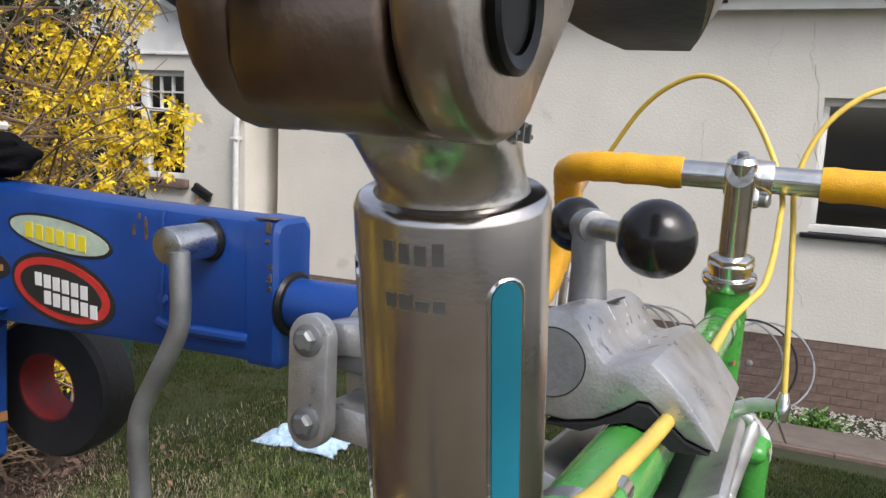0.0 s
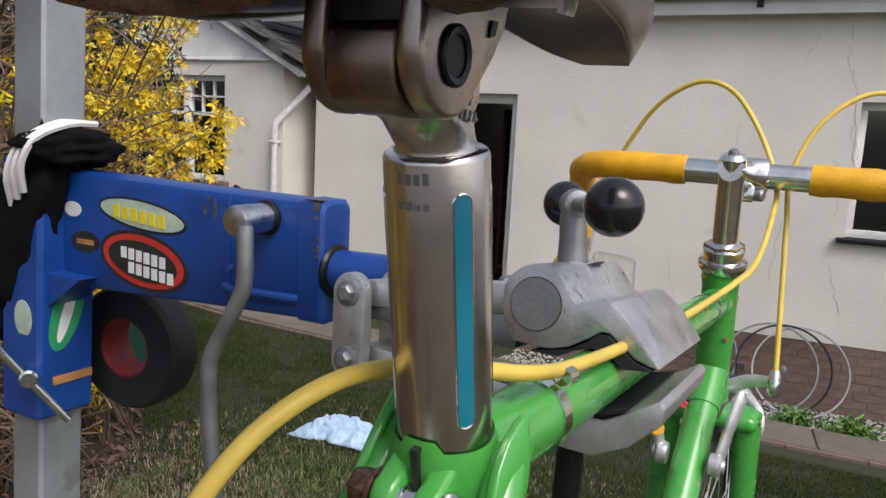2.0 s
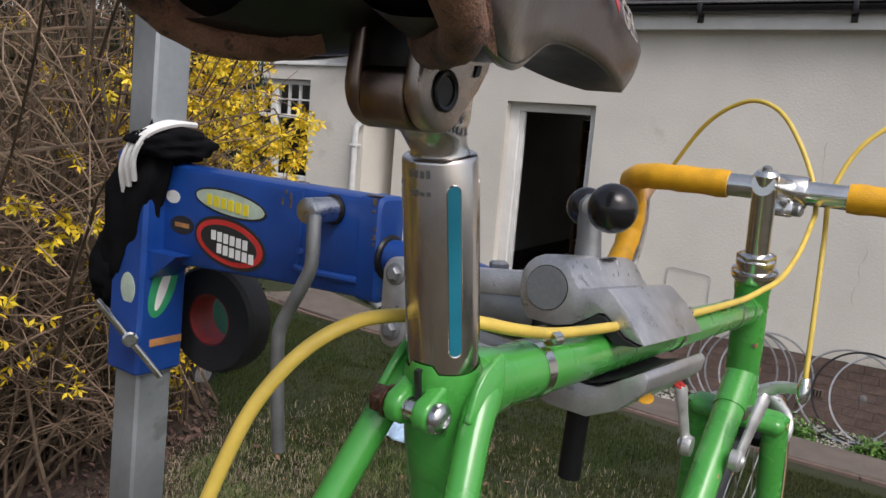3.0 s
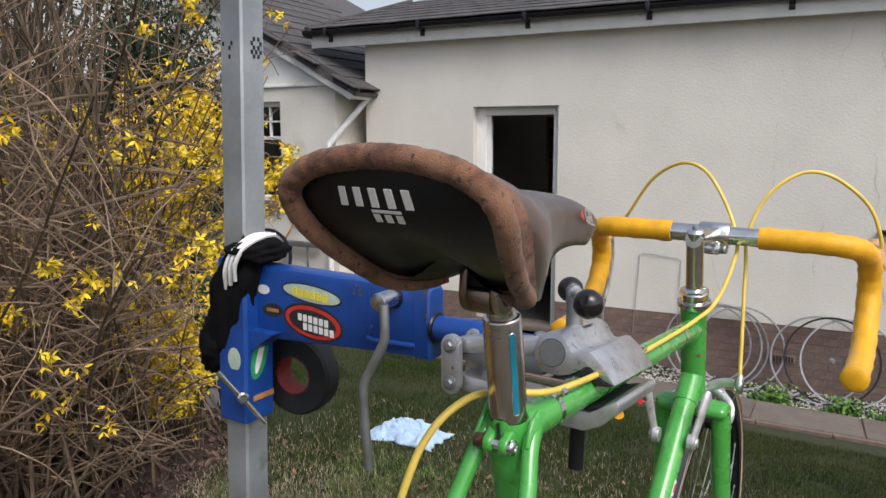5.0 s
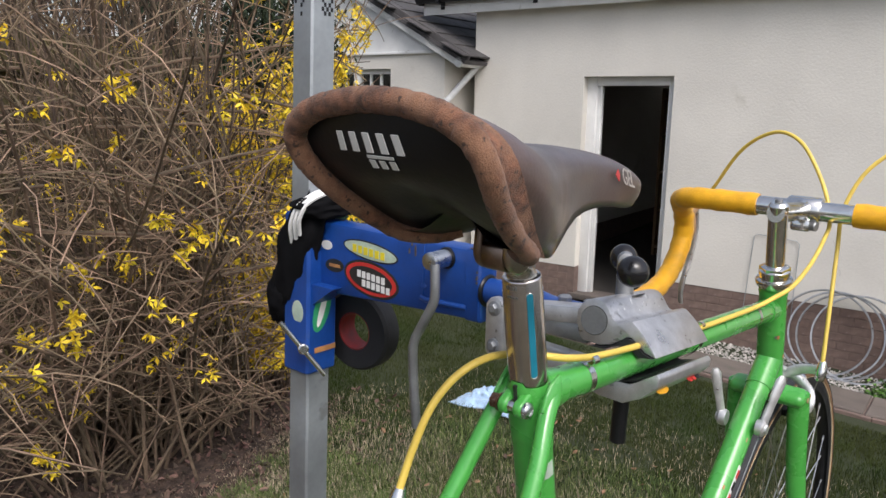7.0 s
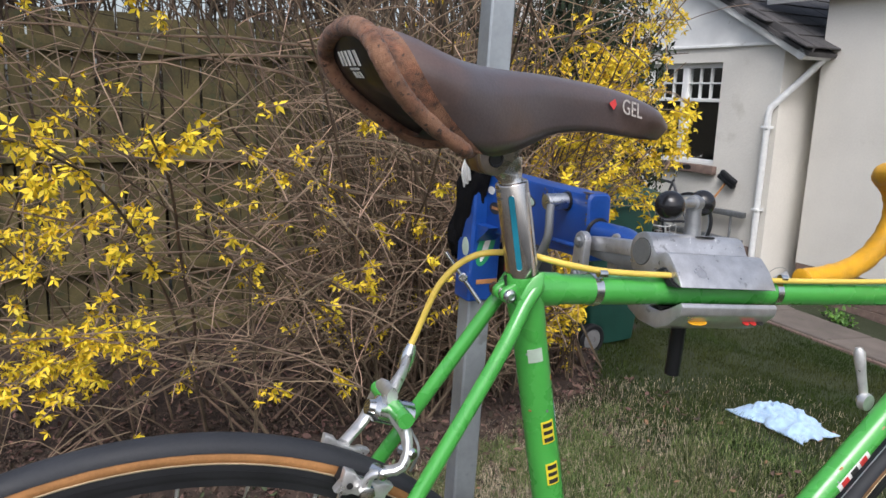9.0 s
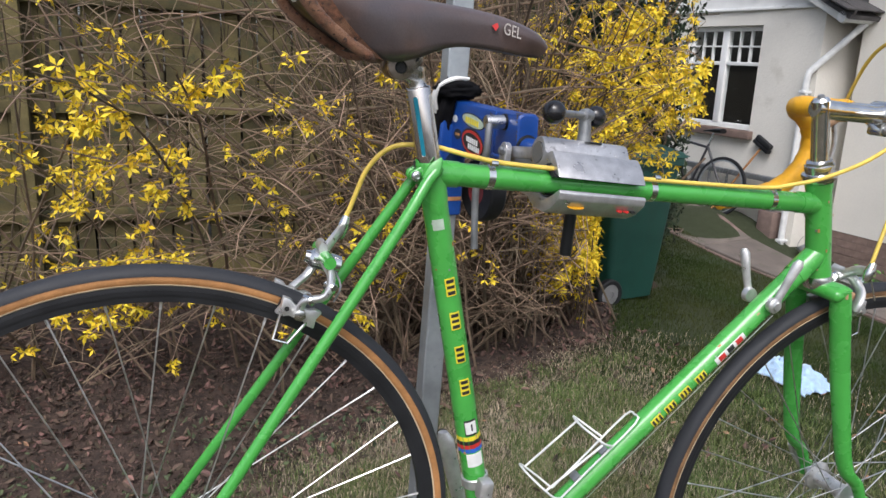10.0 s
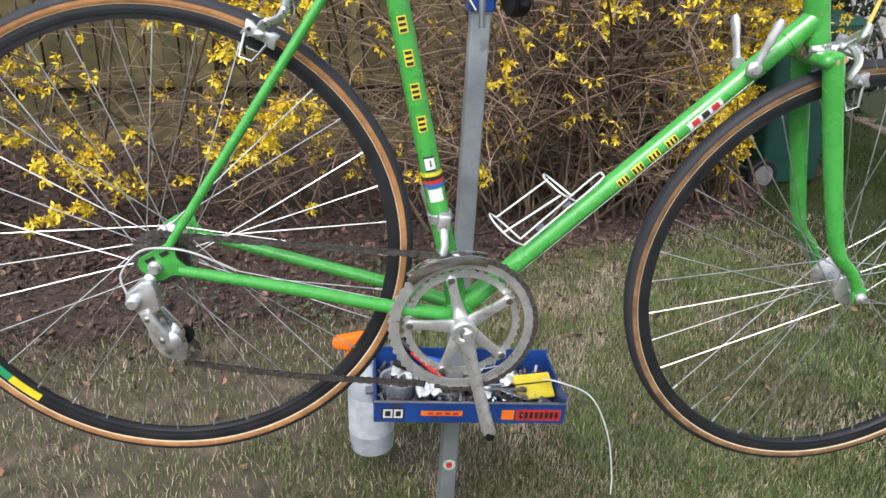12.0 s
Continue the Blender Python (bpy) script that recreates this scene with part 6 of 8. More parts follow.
part("return_spring", tube([(0.008 + 0.0035 * math.cos(k * 0.9), -0.074 + 0.0035 * math.sin(k * 0.9), -0.062 - 0.0009 * k) for k in range(30)], 0.0007, 5), MAT["dull_steel"], der)
cage_o = [(-0.016, -0.1), (-0.004, -0.088), (0.016, -0.086), (0.034, -0.098), (0.04, -0.118), (0.036, -0.138), (0.022, -0.142), (0.004, -0.134), (-0.01, -0.116)]
for y in (-0.0605, -0.0425):
    part("pulley_cage", slab([(p * 0.92, q) for p, q in cage_o], (1, 0, 0), (0, 0, 1), (0.002, y, 0.0), 0.0016, 0.0005), AL if y < -0.05 else MAT["dull_steel"], der)
part("cage_slot", slab([(0.006, -0.128), (0.03, -0.13), (0.026, -0.137), (0.012, -0.134)], (1, 0, 0), (0, 0, 1), (0.001, -0.0608, 0), 0.0006), MAT["black_print"], der)
for px, pz in ((0.032, -0.105), (0.014, -0.124)):
    part("jockey_pulley", lathe([(-0.004, 0.004), (-0.0035, 0.0125), (0.0035, 0.0125), (0.004, 0.004)], (px, -0.051, pz), (0, 1, 0), 22), MAT["black_plastic"], der)
    part("pulley_bolt", lathe([(0, 0.0055), (0.003, 0.0055), (0.004, 0.003)], (px, -0.0625, pz), (0, -1, 0), 14), CH, der)
part("gear_cable", tube(smooth_path([(-0.032, -0.078, -0.036), (-0.039, -0.077, -0.008), (-0.017, -0.072, 0.023), (0.014, -0.069, 0.029), (0.05, -0.066, 0.023), (0.1, -0.056, -0.002)], 6), 0.0016, 12), surface("grey_cable_sleeve", (0.5, 0.5, 0.49), 0.45, vary=0.1), bike, "pale grey loop of gear cable at the dropout")
part("gear_wire", rod((0.1, -0.056, -0.002), (0.37, -0.03, -0.055), 0.0007, sides=5), MAT["spoke"], bike)
part("gear_wire", rod((0.755, -0.021, 0.305), (0.44, -0.016, -0.05), 0.0007, sides=5), MAT["spoke"], bike)
# front derailleur
fd = part("front_derailleur", merge(lathe([(-0.007, 0.0155), (-0.006, 0.0168), (0.006, 0.0168), (0.007, 0.0155)], V((0.3665, 0, 0.075)), seat_way, 24), box(0.36, 0.378, -0.034, -0.016, 0.062, 0.088, 0.004), tube([(0.37, -0.03, 0.066), (0.372, -0.042, 0.048), (0.37, -0.045, 0.035)], 0.006, 10)), AL, bike, "polished front derailleur on a band clamp")
for y in (-0.0545, -0.037):
    arc_o = [(0.112 * math.cos(a), 0.112 * math.sin(a)) for a in [radians(78 + 7 * k) for k in range(10)]] + [(0.098 * math.cos(a), 0.098 * math.sin(a)) for a in [radians(141 - 7 * k) for k in range(10)]]
    part("cage_plate", slab(arc_o, (1, 0, 0), (0, 0, 1), (BB.x, y, BB.z), 0.0014, 0.0003), CH, fd)
# shift levers on the down tube
for s in (-1, 1):
    c0 = V((0.75, s * 0.018, 0.3195))
    part("shifter_boss", lathe([(0, 0.0095), (0.004, 0.0105), (0.008, 0.0105), (0.01, 0.0085), (0.0105, 0.006), (0.013, 0.0055)], c0, (0, s, 0), 20), AL, bike)
    tip = V((0.762, s * 0.03, 0.386)) if s < 0 else V((0.735, 0.03, 0.381))
    lv2 = [c0 + V((0, s * 0.006, 0)) + (tip - c0) * f for f in (0, 0.15, 0.5, 0.9, 1.0)]
    part("shift_lever", tube(lv2, [0.0055, 0.0042, 0.0045, 0.0058, 0.003], 12, flat=(0.7, 1.2)), AL, bike, "polished gear lever")
# brakes
def caliper(name, label, top, m, rim_c, pad, side):
    """A side-pull brake: the arm that the cable pulls starts on the given side and ends at the pad across the wheel."""
    top, across = V(top), V((1, side, 1))
    pad_a, pad_b = V((pad.x, -side * pad.y, pad.z)), V((pad.x, side * pad.y, pad.z))
    arm_a = smooth_path([top, top + (m - top) * 0.45 + V((0, 0, 0.008)), m + V((-0.004, 0, 0.006)), m + V((0.0, -side * 0.03, -0.006)), m + V((-0.006, -side * 0.043, -0.024)), pad_a + V((0.004, -side * 0.006, 0.014)), pad_a + V((0, -side * 0.004, 0))], 4)
    n = len(arm_a)
    c = part(name, tube(arm_a, [0.0046 + 0.0016 * math.sin(math.pi * i / (n - 1)) for i in range(n)], 12, flat=(0.7, 1.25)), AL, bike, label)
    arm_b = smooth_path([m + V((-0.006, -side * 0.008, 0.016)), m + V((-0.004, side * 0.022, 0.012)), m + V((-0.002, side * 0.042, -0.006)), m + V((-0.008, side * 0.044, -0.026)), pad_b + V((0.002, side * 0.004, 0.006))], 4)
    part("caliper_arm", tube(arm_b, 0.0058, 12, flat=(0.75, 1.25)), AL, c)
    for f in (0.36, 0.62, 0.8):
        q = arm_a[int(f * (n - 1))]
        part("arm_bolt", lathe([(-0.007, 0.003), (-0.006, 0.0052), (0.006, 0.0052), (0.008, 0.003)], q, (0.35, -side, 0.1), 10), CH, c)
    part("return_spring", tube(smooth_path([m + V((0.006, -side * 0.02, -0.004)), m + V((0.01, -side * 0.034, -0.016)), m + V((0.004, -side * 0.037, -0.032))], 4), 0.0011, 6), MAT["dull_steel"], c)
    part("anchor_bolt", lathe([(-0.006, 0.004), (-0.005, 0.006), (0.005, 0.006), (0.007, 0.004)], m + V((0, side * 0.03, 0.008)), (1, 0, 0.3), 8), CH, c)
    part("pivot", lathe([(-0.016, 0.006), (-0.014, 0.0105), (0.016, 0.0105), (0.019, 0.007), (0.024, 0.006)], m, (-1, 0, 0.25), 18), CH, c)
    part("cable_adjuster", lathe([(-0.014, 0.004), (-0.01, 0.006), (0.0, 0.0068), (0.006, 0.006), (0.013, 0.004)], top, (0.2, 0, 1), 14), CH, c)
    part("inner_wire", rod(top, pad_b + V((0.02, side * 0.012, 0.02)), 0.0009, sides=5), MAT["spoke"], c)
    for s in (-1, 1):
        px = V((pad.x, s * pad.y, pad.z))
        tang = V((-(px.z - rim_c.z), 0, px.x - rim_c.x)).normalized()
        rad = V((px.x - rim_c.x, 0, px.z - rim_c.z)).normalized()
        place = lambda y: Matrix(((tang.x, 0, rad.x, px.x), (0, 1, 0, y), (tang.z, 0, rad.z, px.z), (0, 0, 0, 1)))
        part("pad_holder", move(slab([(-0.022, -0.0095), (-0.013, -0.0095), (-0.008, -0.0065), (0.008, -0.0065), (0.013, -0.0095), (0.022, -0.0095), (0.0195, 0.0), (0.022, 0.0095), (0.013, 0.0095), (0.008, 0.0065), (-0.008, 0.0065), (-0.013, 0.0095), (-0.022, 0.0095), (-0.0195, 0.0)], (1, 0, 0), (0, 0, 1), (0, 0.005, 0), 0.0085, 0.0015), place(px.y)), AL, c)
        part("brake_pad", move(box(-0.019, 0.019, -0.0045, 0.0045, -0.005, 0.005, 0.001), place(px.y - s * 0.0105)), MAT["rubber"], c)
        part("pad_nut", lathe([(0, 0.0062), (0.006, 0.0062), (0.007, 0.004)], px + V((0, s * 0.005, 0)), (0, s, 0), 6), CH, c)
        part("pad_hole", lathe([(0, 0.0026), (0.0006, 0.0026)], px + tang * 0.014 + V((0, s * 0.0056, 0)), (0, s, 0), 10), MAT["black_print"], c)
        guide = [px + tang * 0.017 - rad * 0.006 + V((0, s * 0.002, 0)), px + tang * 0.012 - rad * 0.034 + V((0, s * 0.005, 0)), px - tang * 0.004 - rad * 0.033 + V((0, s * 0.005, 0)), px - tang * 0.012 - rad * 0.006 + V((0, s * 0.002, 0))]
        part("wheel_guide", tube(guide, 0.0018, 6), CH, c)
    return c


caliper("rear_brake", "polished side-pull rear brake", (0.1755, 0.046, 0.373), V((0.15, 0, 0.345)), V((0, 0, 0)), V((0.121, 0.029, 0.2985)), 1)
caliper("front_brake", "polished side-pull front brake", (0.865, -0.055, 0.381), V((0.88, 0, 0.352)), FH, V((0.889, 0.029, 0.3175)), -1)
# bottle cage of white wire
dt = (DT1 - BB).normalized()
dn = V((-dt.z, 0, dt.x))
ca = lambda along, off, y: BB + dt * along + dn * off + V((0, y, 0))
WIRE = MAT["white_plastic"]
cage = part("bottle_cage", tube(smooth_path([ca(0.137, 0.019, -0.012), ca(0.2, 0.02, -0.012), ca(0.275, 0.021, -0.012), ca(0.283, 0.022, 0), ca(0.275, 0.021, 0.012), ca(0.2, 0.02, 0.012), ca(0.137, 0.019, 0.012)], 3), 0.0014, 12), WIRE, bike, "white wire bottle cage")
part("cage_wire", tube(smooth_path([ca(0.137, 0.019, -0.012), ca(0.132, 0.045, -0.028), ca(0.13, 0.07, -0.026), ca(0.128, 0.078, 0.0), ca(0.128, 0.072, 0.028), ca(0.132, 0.045, 0.03), ca(0.137, 0.019, 0.012)], 4), 0.0014, 12), WIRE, cage)
for s in (-1, 1):
    part("cage_wire", tube([ca(0.13, 0.062, s * 0.029), ca(0.222, 0.05 if s < 0 else 0.056, s * 0.029)], 0.0015, 12), WIRE, cage)
    part("cage_foot", box(-0.006, 0.006, -0.007, 0.007, -0.002, 0.002, 0.001), MAT["dull_steel"], cage).matrix_local = Matrix.Translation(ca(0.17 if s < 0 else 0.22, 0.0175, 0)) @ Matrix.Rotation(-math.atan2(dt.z, dt.x), 4, "Y")
part("cage_wire", tube(smooth_path([ca(0.232, 0.021, -0.012), ca(0.225, 0.05, -0.03), ca(0.222, 0.066, -0.02), ca(0.22, 0.072, 0.0), ca(0.222, 0.066, 0.028), ca(0.225, 0.05, 0.036), ca(0.232, 0.021, 0.012)], 4), 0.0015, 12), WIRE, cage)

# transfers on the tubes: the maker's letters as plain bars, bands and panels
def tube_patch(a, way, r, along0, along1, ang0, ang1, mat_name, lift, name="transfer", label=""):
    w = way.normalized()
    s1 = V((0, -1, 0))
    s2 = w.cross(s1)
    g = geo()
    na = 6
    for al in (along0, along1):
        for rr in (r + lift, r + lift - 0.0006):
            for k in range(na + 1):
                t = radians(ang0 + (ang1 - ang0) * k / na)
                g[0].append(a + w * al + (s1 * math.cos(t) + s2 * math.sin(t)) * rr)
    m = na + 1
    for k in range(na):
        g[1] += [[k, k + 1, 2 * m + k + 1, 2 * m + k], [m + k, 3 * m + k, 3 * m + k + 1, m + k + 1], [k, m + k, m + k + 1, k + 1], [2 * m + k, 2 * m + k + 1, 3 * m + k + 1, 3 * m + k]]
    g[1] += [[0, 2 * m, 3 * m, m], [m - 1, 2 * m - 1, 4 * m - 1, 3 * m - 1]]
    return part(name, g, MAT[mat_name], bike, label, smooth=40)


GLYPH = ((-0.0095, -0.0055, -17, 17), (-0.0022, 0.0012, -17, 17), (0.0045, 0.0085, -17, 17))


def letter(way, r, al, strokes, k):
    """One letter of the maker's mark as plain black bars, each edged in yellow."""
    for d0, d1, a0, a1 in strokes:
        tube_patch(BB, way, r, al + (d0 - 0.0016) * k, al + (d1 + 0.0016) * k, a0 - 6, a1 + 6, "yellow_print", 0.0004, "letter_edge")
        tube_patch(BB, way, r, al + d0 * k, al + d1 * k, a0, a1, "black_print", 0.0008, "letter_bar")


for al in (0.415, 0.3735, 0.331, 0.288):
    letter(seat_way, 0.0145, al, GLYPH, 1.0)
tube_patch(BB, seat_way, 0.0145, 0.222, 0.243, -30, 30, "black_print", 0.0004, "transfer")
tube_patch(BB, seat_way, 0.0145, 0.2245, 0.2405, -26, 26, "white_print", 0.0008, "transfer")
tube_patch(BB, seat_way, 0.0145, 0.2285, 0.2375, 0, 7, "black_print", 0.0012, "transfer")
for k, col in enumerate(("blue_print", "red_print", "black_print", "yellow_print")):
    tube_patch(BB, seat_way, 0.0145, 0.198 + 0.0055 * k, 0.2035 + 0.0055 * k, -90, 90, col, 0.0004, "colour_band")
tube_patch(BB, seat_way, 0.0145, 0.178, 0.196, -40, 40, "white_print", 0.0004, "transfer")
tube_patch(BB, seat_way, 0.0145, 0.482, 0.494, -40, 10, "pale_green_print", 0.0004, "transfer")
for al in (0.3, 0.325, 0.3525, 0.382):
    letter(dt, 0.0146, al, GLYPH, 0.85)
tube_patch(BB, dt, 0.0146, 0.41, 0.464, -20, 24, "white_print", 0.0004, "transfer", "white and red tubing label")
for k in range(3):
    tube_patch(BB, dt, 0.0146, 0.416 + 0.016 * k, 0.427 + 0.016 * k, -14, 18, "red_print" if k != 1 else "black_print", 0.0008, "transfer")

# paint chips and rubbed edges on the frame
for k in range(26):
    base, way, r, l0, l1 = ((BB, dt, 0.0146, 0.06, 0.55), (BB, seat_way, 0.0145, 0.06, 0.5), (HB, head_way, 0.0175, 0.01, 0.11))[k % 3]
    al, ang, ln = rng.uniform(l0, l1), rng.uniform(-80, 80), rng.uniform(0.0015, 0.005)
    tube_patch(base, way, r, al, al + ln, ang, ang + rng.uniform(4, 12), ("tan_wall", "gum", "dull_steel")[rng.randrange(3)], 0.0002, "paint_chip")

# ---- workstand ----
stand = thing("workstand", "bicycle repair stand with galvanised post and blue clamp arm", "workstand", pose(0, 0, 0))
BP, GV, CA = MAT["blue_paint"], MAT["galvanised"], MAT["cast"]
p_top, p_low = V((0.5334, 0.474, 2.12)), V((0.4316, 0.4566, -0.08))
hw = 0.0189
sec = lambda c: [c + V((a * hw, b * hw, 0)) for a, b in ((-1, -0.86), (-0.86, -1), (0.86, -1), (1, -0.86), (1, 0.86), (0.86, 1), (-0.86, 1), (-1, 0.86))]
part("post", rings([sec(p_low), sec(p_low + (p_top - p_low) * 0.5), sec(p_top)]), GV, stand, "square galvanised steel post", smooth=20)
at_post = lambda z: p_low + (p_top - p_low) * ((z - p_low.z) / (p_top.z - p_low.z))
for row in range(5):
    for col in range(5):
        # worn chequered transfer on two faces of the post
        z = 1.672 + 0.0052 * row
        c = at_post(z)
        if (row + col) % 2 and rng.random() < 0.85:
            part("transfer_square", box(c.x - 0.004 + 0.0036 * col, c.x - 0.0006 + 0.0036 * col, c.y - hw - 0.0006, c.y - hw + 0.0004, z, z + 0.005), MAT["rubber"], stand)
        if (row + col) % 2 == 0 and rng.random() < 0.5:
            part("transfer_square", box(c.x - hw - 0.0006, c.x - hw + 0.0004, c.y - 0.004 + 0.0036 * col, c.y - 0.0006 + 0.0036 * col, z - 0.006, z - 0.001), MAT["rubber"], stand)
part("post_sticker", merge(slab(oval(0.03, 0.03, 20), (1, 0, 0), (0, 0, 1), (at_post(0.2).x, at_post(0.2).y - hw, 0.2), 0.0006)), MAT["pale_green_print"], stand, "small round sticker")
part("post_sticker", slab(oval(0.016, 0.016, 16), (1, 0, 0), (0, 0, 1), (at_post(0.2).x, at_post(0.2).y - hw - 0.0006, 0.2), 0.0006), MAT["red_print"], stand)
# blue sleeve and arm
cs = at_post(1.32)
skin = lambda c, w: [c + V((p * w, q * w, 0)) for p, q in ((-1, -0.86), (-0.86, -1), (0.86, -1), (1, -0.86), (1, 0.86), (0.86, 1), (-0.86, 1), (-1, 0.86))]
sleeve = part("sleeve", merge(rings([skin(at_post(1.2215), 0.0238), skin(at_post(1.2235), 0.0248), skin(at_post(1.4265), 0.0248), skin(at_post(1.429), 0.0238)]),
                              slab([(0.0, 0.0), (0.045, 0.0), (0.0, 0.03)], (0, -1, 0), (0, 0, -1), (cs.x - 0.018, cs.y - 0.02, 1.34), 0.03)), BP, stand, "blue painted steel sleeve", smooth=20)
fx = 0.494
arm_ring = lambda y, z0, z1, x0, x1: [V((x0, y, z0 + 0.006)), V((x0 + 0.0018, y, z0 + 0.0018)), V((x0 + 0.006, y, z0)), V((x1 - 0.005, y, z0)), V((x1, y, z0 + 0.005)), V((x1, y, z1 - 0.005)), V((x1 - 0.005, y, z1)), V((x0 + 0.006, y, z1)), V((x0 + 0.0018, y, z1 - 0.0018)), V((x0, y, z1 - 0.006))]
arm = part("arm", rings([arm_ring(0.2065, 1.3385, 1.4175, fx, 0.524), arm_ring(0.30, 1.3345, 1.4183, fx, 0.524), arm_ring(0.452, 1.3265, 1.4212, fx, 0.5245)]), BP, stand, "blue box-section arm with chipped edges", smooth=30)
part("end_block", rings([arm_ring(0.1865, 1.3405, 1.4155, fx + 0.0015, 0.5225), arm_ring(0.1885, 1.3375, 1.418, fx - 0.0008, 0.5248), arm_ring(0.2058, 1.3372, 1.4185, fx - 0.0008, 0.5248)]), BP, arm, smooth=30)
part("pressed_rib", tube([(fx + 0.0005, 0.205, 1.3525), (fx - 0.0008, 0.21, 1.3525), (fx - 0.0008, 0.262, 1.3508), (fx + 0.0005, 0.27, 1.3525)], 0.0032, 10), BP, arm)
part("pressed_rib", tube([(fx + 0.0006, 0.268, 1.352), (fx - 0.0004, 0.2665, 1.36), (fx - 0.0004, 0.2655, 1.412), (fx + 0.0006, 0.2655, 1.4165)], 0.0012, 8), BP, arm)
part("dent", lathe([(-0.0002, 0.0042), (0.0006, 0.0036), (0.0012, 0.0012)], (fx, 0.2665, 1.3665), (-1, 0, 0.3), 14), BP, arm)
for k in range(9):
    wy, wz = 0.1885 + 0.0025 * rng.random(), 1.357 + 0.055 * rng.random() ** 0.5
    part("worn_edge", box(fx - 0.0013, fx - 0.0007, wy, wy + rng.uniform(0.001, 0.004), wz, wz + rng.uniform(0.001, 0.006), 0.0002, 1), MAT["rust"], arm, "bare worn edge")
for k in range(4):
    wy = 0.1885 + 0.0035 * k
    part("worn_edge", box(fx + 0.001, fx + 0.007 - 0.001 * k, wy, wy + 0.003, 1.4181, 1.4188, 0.0002, 1), MAT["rust"], arm)
for wy, wz, tall in ((0.279, 1.405, 0.014), (0.2885, 1.4035, 0.007), (0.2845, 1.4115, 0.004)):
    part("paint_chip", slab([(-0.0016, -tall * 0.5), (0.001, -tall * 0.4), (0.0017, tall * 0.3), (0.0004, tall * 0.5), (-0.001, tall * 0.2)], (0, -1, 0), (0, 0.1, 1), (fx, wy, wz), 0.0004), MAT["rust"], arm, "bare chip in the blue paint")
shaft = smooth_path([V((0.509, 0.19, 1.372)), V((0.509, 0.165, 1.3725)), V((0.508, 0.135, 1.3735))], 3)
part("shaft_collar", lathe([(0, 0.0172), (0.0015, 0.0178), (0.0035, 0.0165), (0.004, 0.0145)], (0.509, 0.1875, 1.372), (0, -1, 0), 24), MAT["black_plastic"], arm)
part("shaft", tube(shaft, 0.0142, 20), BP, arm, "blue pivot shaft")
part("tongue", rings([[V((0.508 + wx * math.cos(math.tau * k / 20), y, 1.3735 + dz + wz * math.sin(math.tau * k / 20))) for k in range(20)] for y, wx, wz, dz in ((0.138, 0.0142, 0.0142, 0), (0.128, 0.0148, 0.0125, 0.0005), (0.118, 0.0158, 0.0085, 0.0005), (0.105, 0.0162, 0.0062, 0), (0.03, 0.0162, 0.006, 0))]), BP, arm, "flattened end of the blue shaft", smooth=50)
for y in (0.09, 0.062):
    part("bolt", lathe([(0, 0.0068), (0.0052, 0.007), (0.0065, 0.0054)], (0.506, y, 1.379), (0, 0, 1), 6), MAT["dull_steel"], arm)
# crank handle
boss = part("crank_boss", lathe([(-0.002, 0.0098), (0.0285, 0.0098), (0.0302, 0.0094), (0.0306, 0.0086)], (fx, 0.2325, 1.4036), (-1, 0, 0), 30), MAT["dull_chrome"], stand, "chromed round boss of the crank")
part("boss_collar", lathe([(-0.002, 0.0118), (0.002, 0.0118), (0.003, 0.0105), (0.0028, 0.0099)], (fx, 0.2325, 1.4036), (-1, 0, 0), 30), MAT["black_plastic"], boss)
part("crank_handle", tube(smooth_path([(0.4665, 0.226, 1.401), (0.4655, 0.2248, 1.388), (0.465, 0.2242, 1.372), (0.4645, 0.2265, 1.358), (0.4635, 0.2395, 1.334), (0.4625, 0.2505, 1.313), (0.462, 0.2525, 1.296), (0.4618, 0.2505, 1.26), (0.4615, 0.2455, 1.213)], 5), 0.0053, 16), MAT["dull_steel"], stand, "bent steel crank handle")
# stickers on the arm: plain shapes in their colours
def sticker(y, z, w, h, tilt, layers):
    for i, (mat_name, kw, kh) in enumerate(layers):
        a = radians(tilt)
        part("sticker", slab(oval(w * kw, h * kh), (0, -math.cos(a), -math.sin(a)), (0, -math.sin(a), math.cos(a)), (fx - 0.0005 * i, y, z), 0.0005), MAT[mat_name], arm, "oval sticker" if i == 0 else "")
sticker(0.3515, 1.3592, 0.094, 0.044, 6, (("black_print", 1, 1), ("red_print", 0.92, 0.86), ("black_print", 0.78, 0.66)))
for k, (dy, dz, w) in enumerate(((0.014, 0.005, 0.034), (0.006, -0.006, 0.034))):
    for q in range(6):
        part("sticker_bar", box(fx - 0.002, fx - 0.0014, 0.3535 + dy - q * 0.0082, 0.3535 + dy - q * 0.0082 + 0.0058, 1.3592 + dz - 0.0042 - q * 0.0007, 1.3592 + dz + 0.0042 - q * 0.0007), MAT["white_print"], arm)
sticker(0.3525, 1.3935, 0.094, 0.023, 5, (("black_print", 1, 1), ("pale_green_print", 0.94, 0.84)))
for q in range(6):
    part("sticker_bar", box(fx - 0.0016, fx - 0.001, 0.375 - q * 0.0095, 0.375 - q * 0.0095 + 0.0065, 1.3898 - q * 0.0008, 1.3992 - q * 0.0008), MAT["yellow_print"], arm)
part("sticker", slab(oval(0.034, 0.017), (0, -1, 0.05), (0, 0.05, 1), (fx, 0.4165, 1.3665), 0.0005), MAT["black_print"], arm, "small black oval sticker")
part("sticker_bar", box(fx - 0.0008, fx - 0.0004, 0.406, 0.426, 1.3645, 1.3685), MAT["tan_wall"], arm)
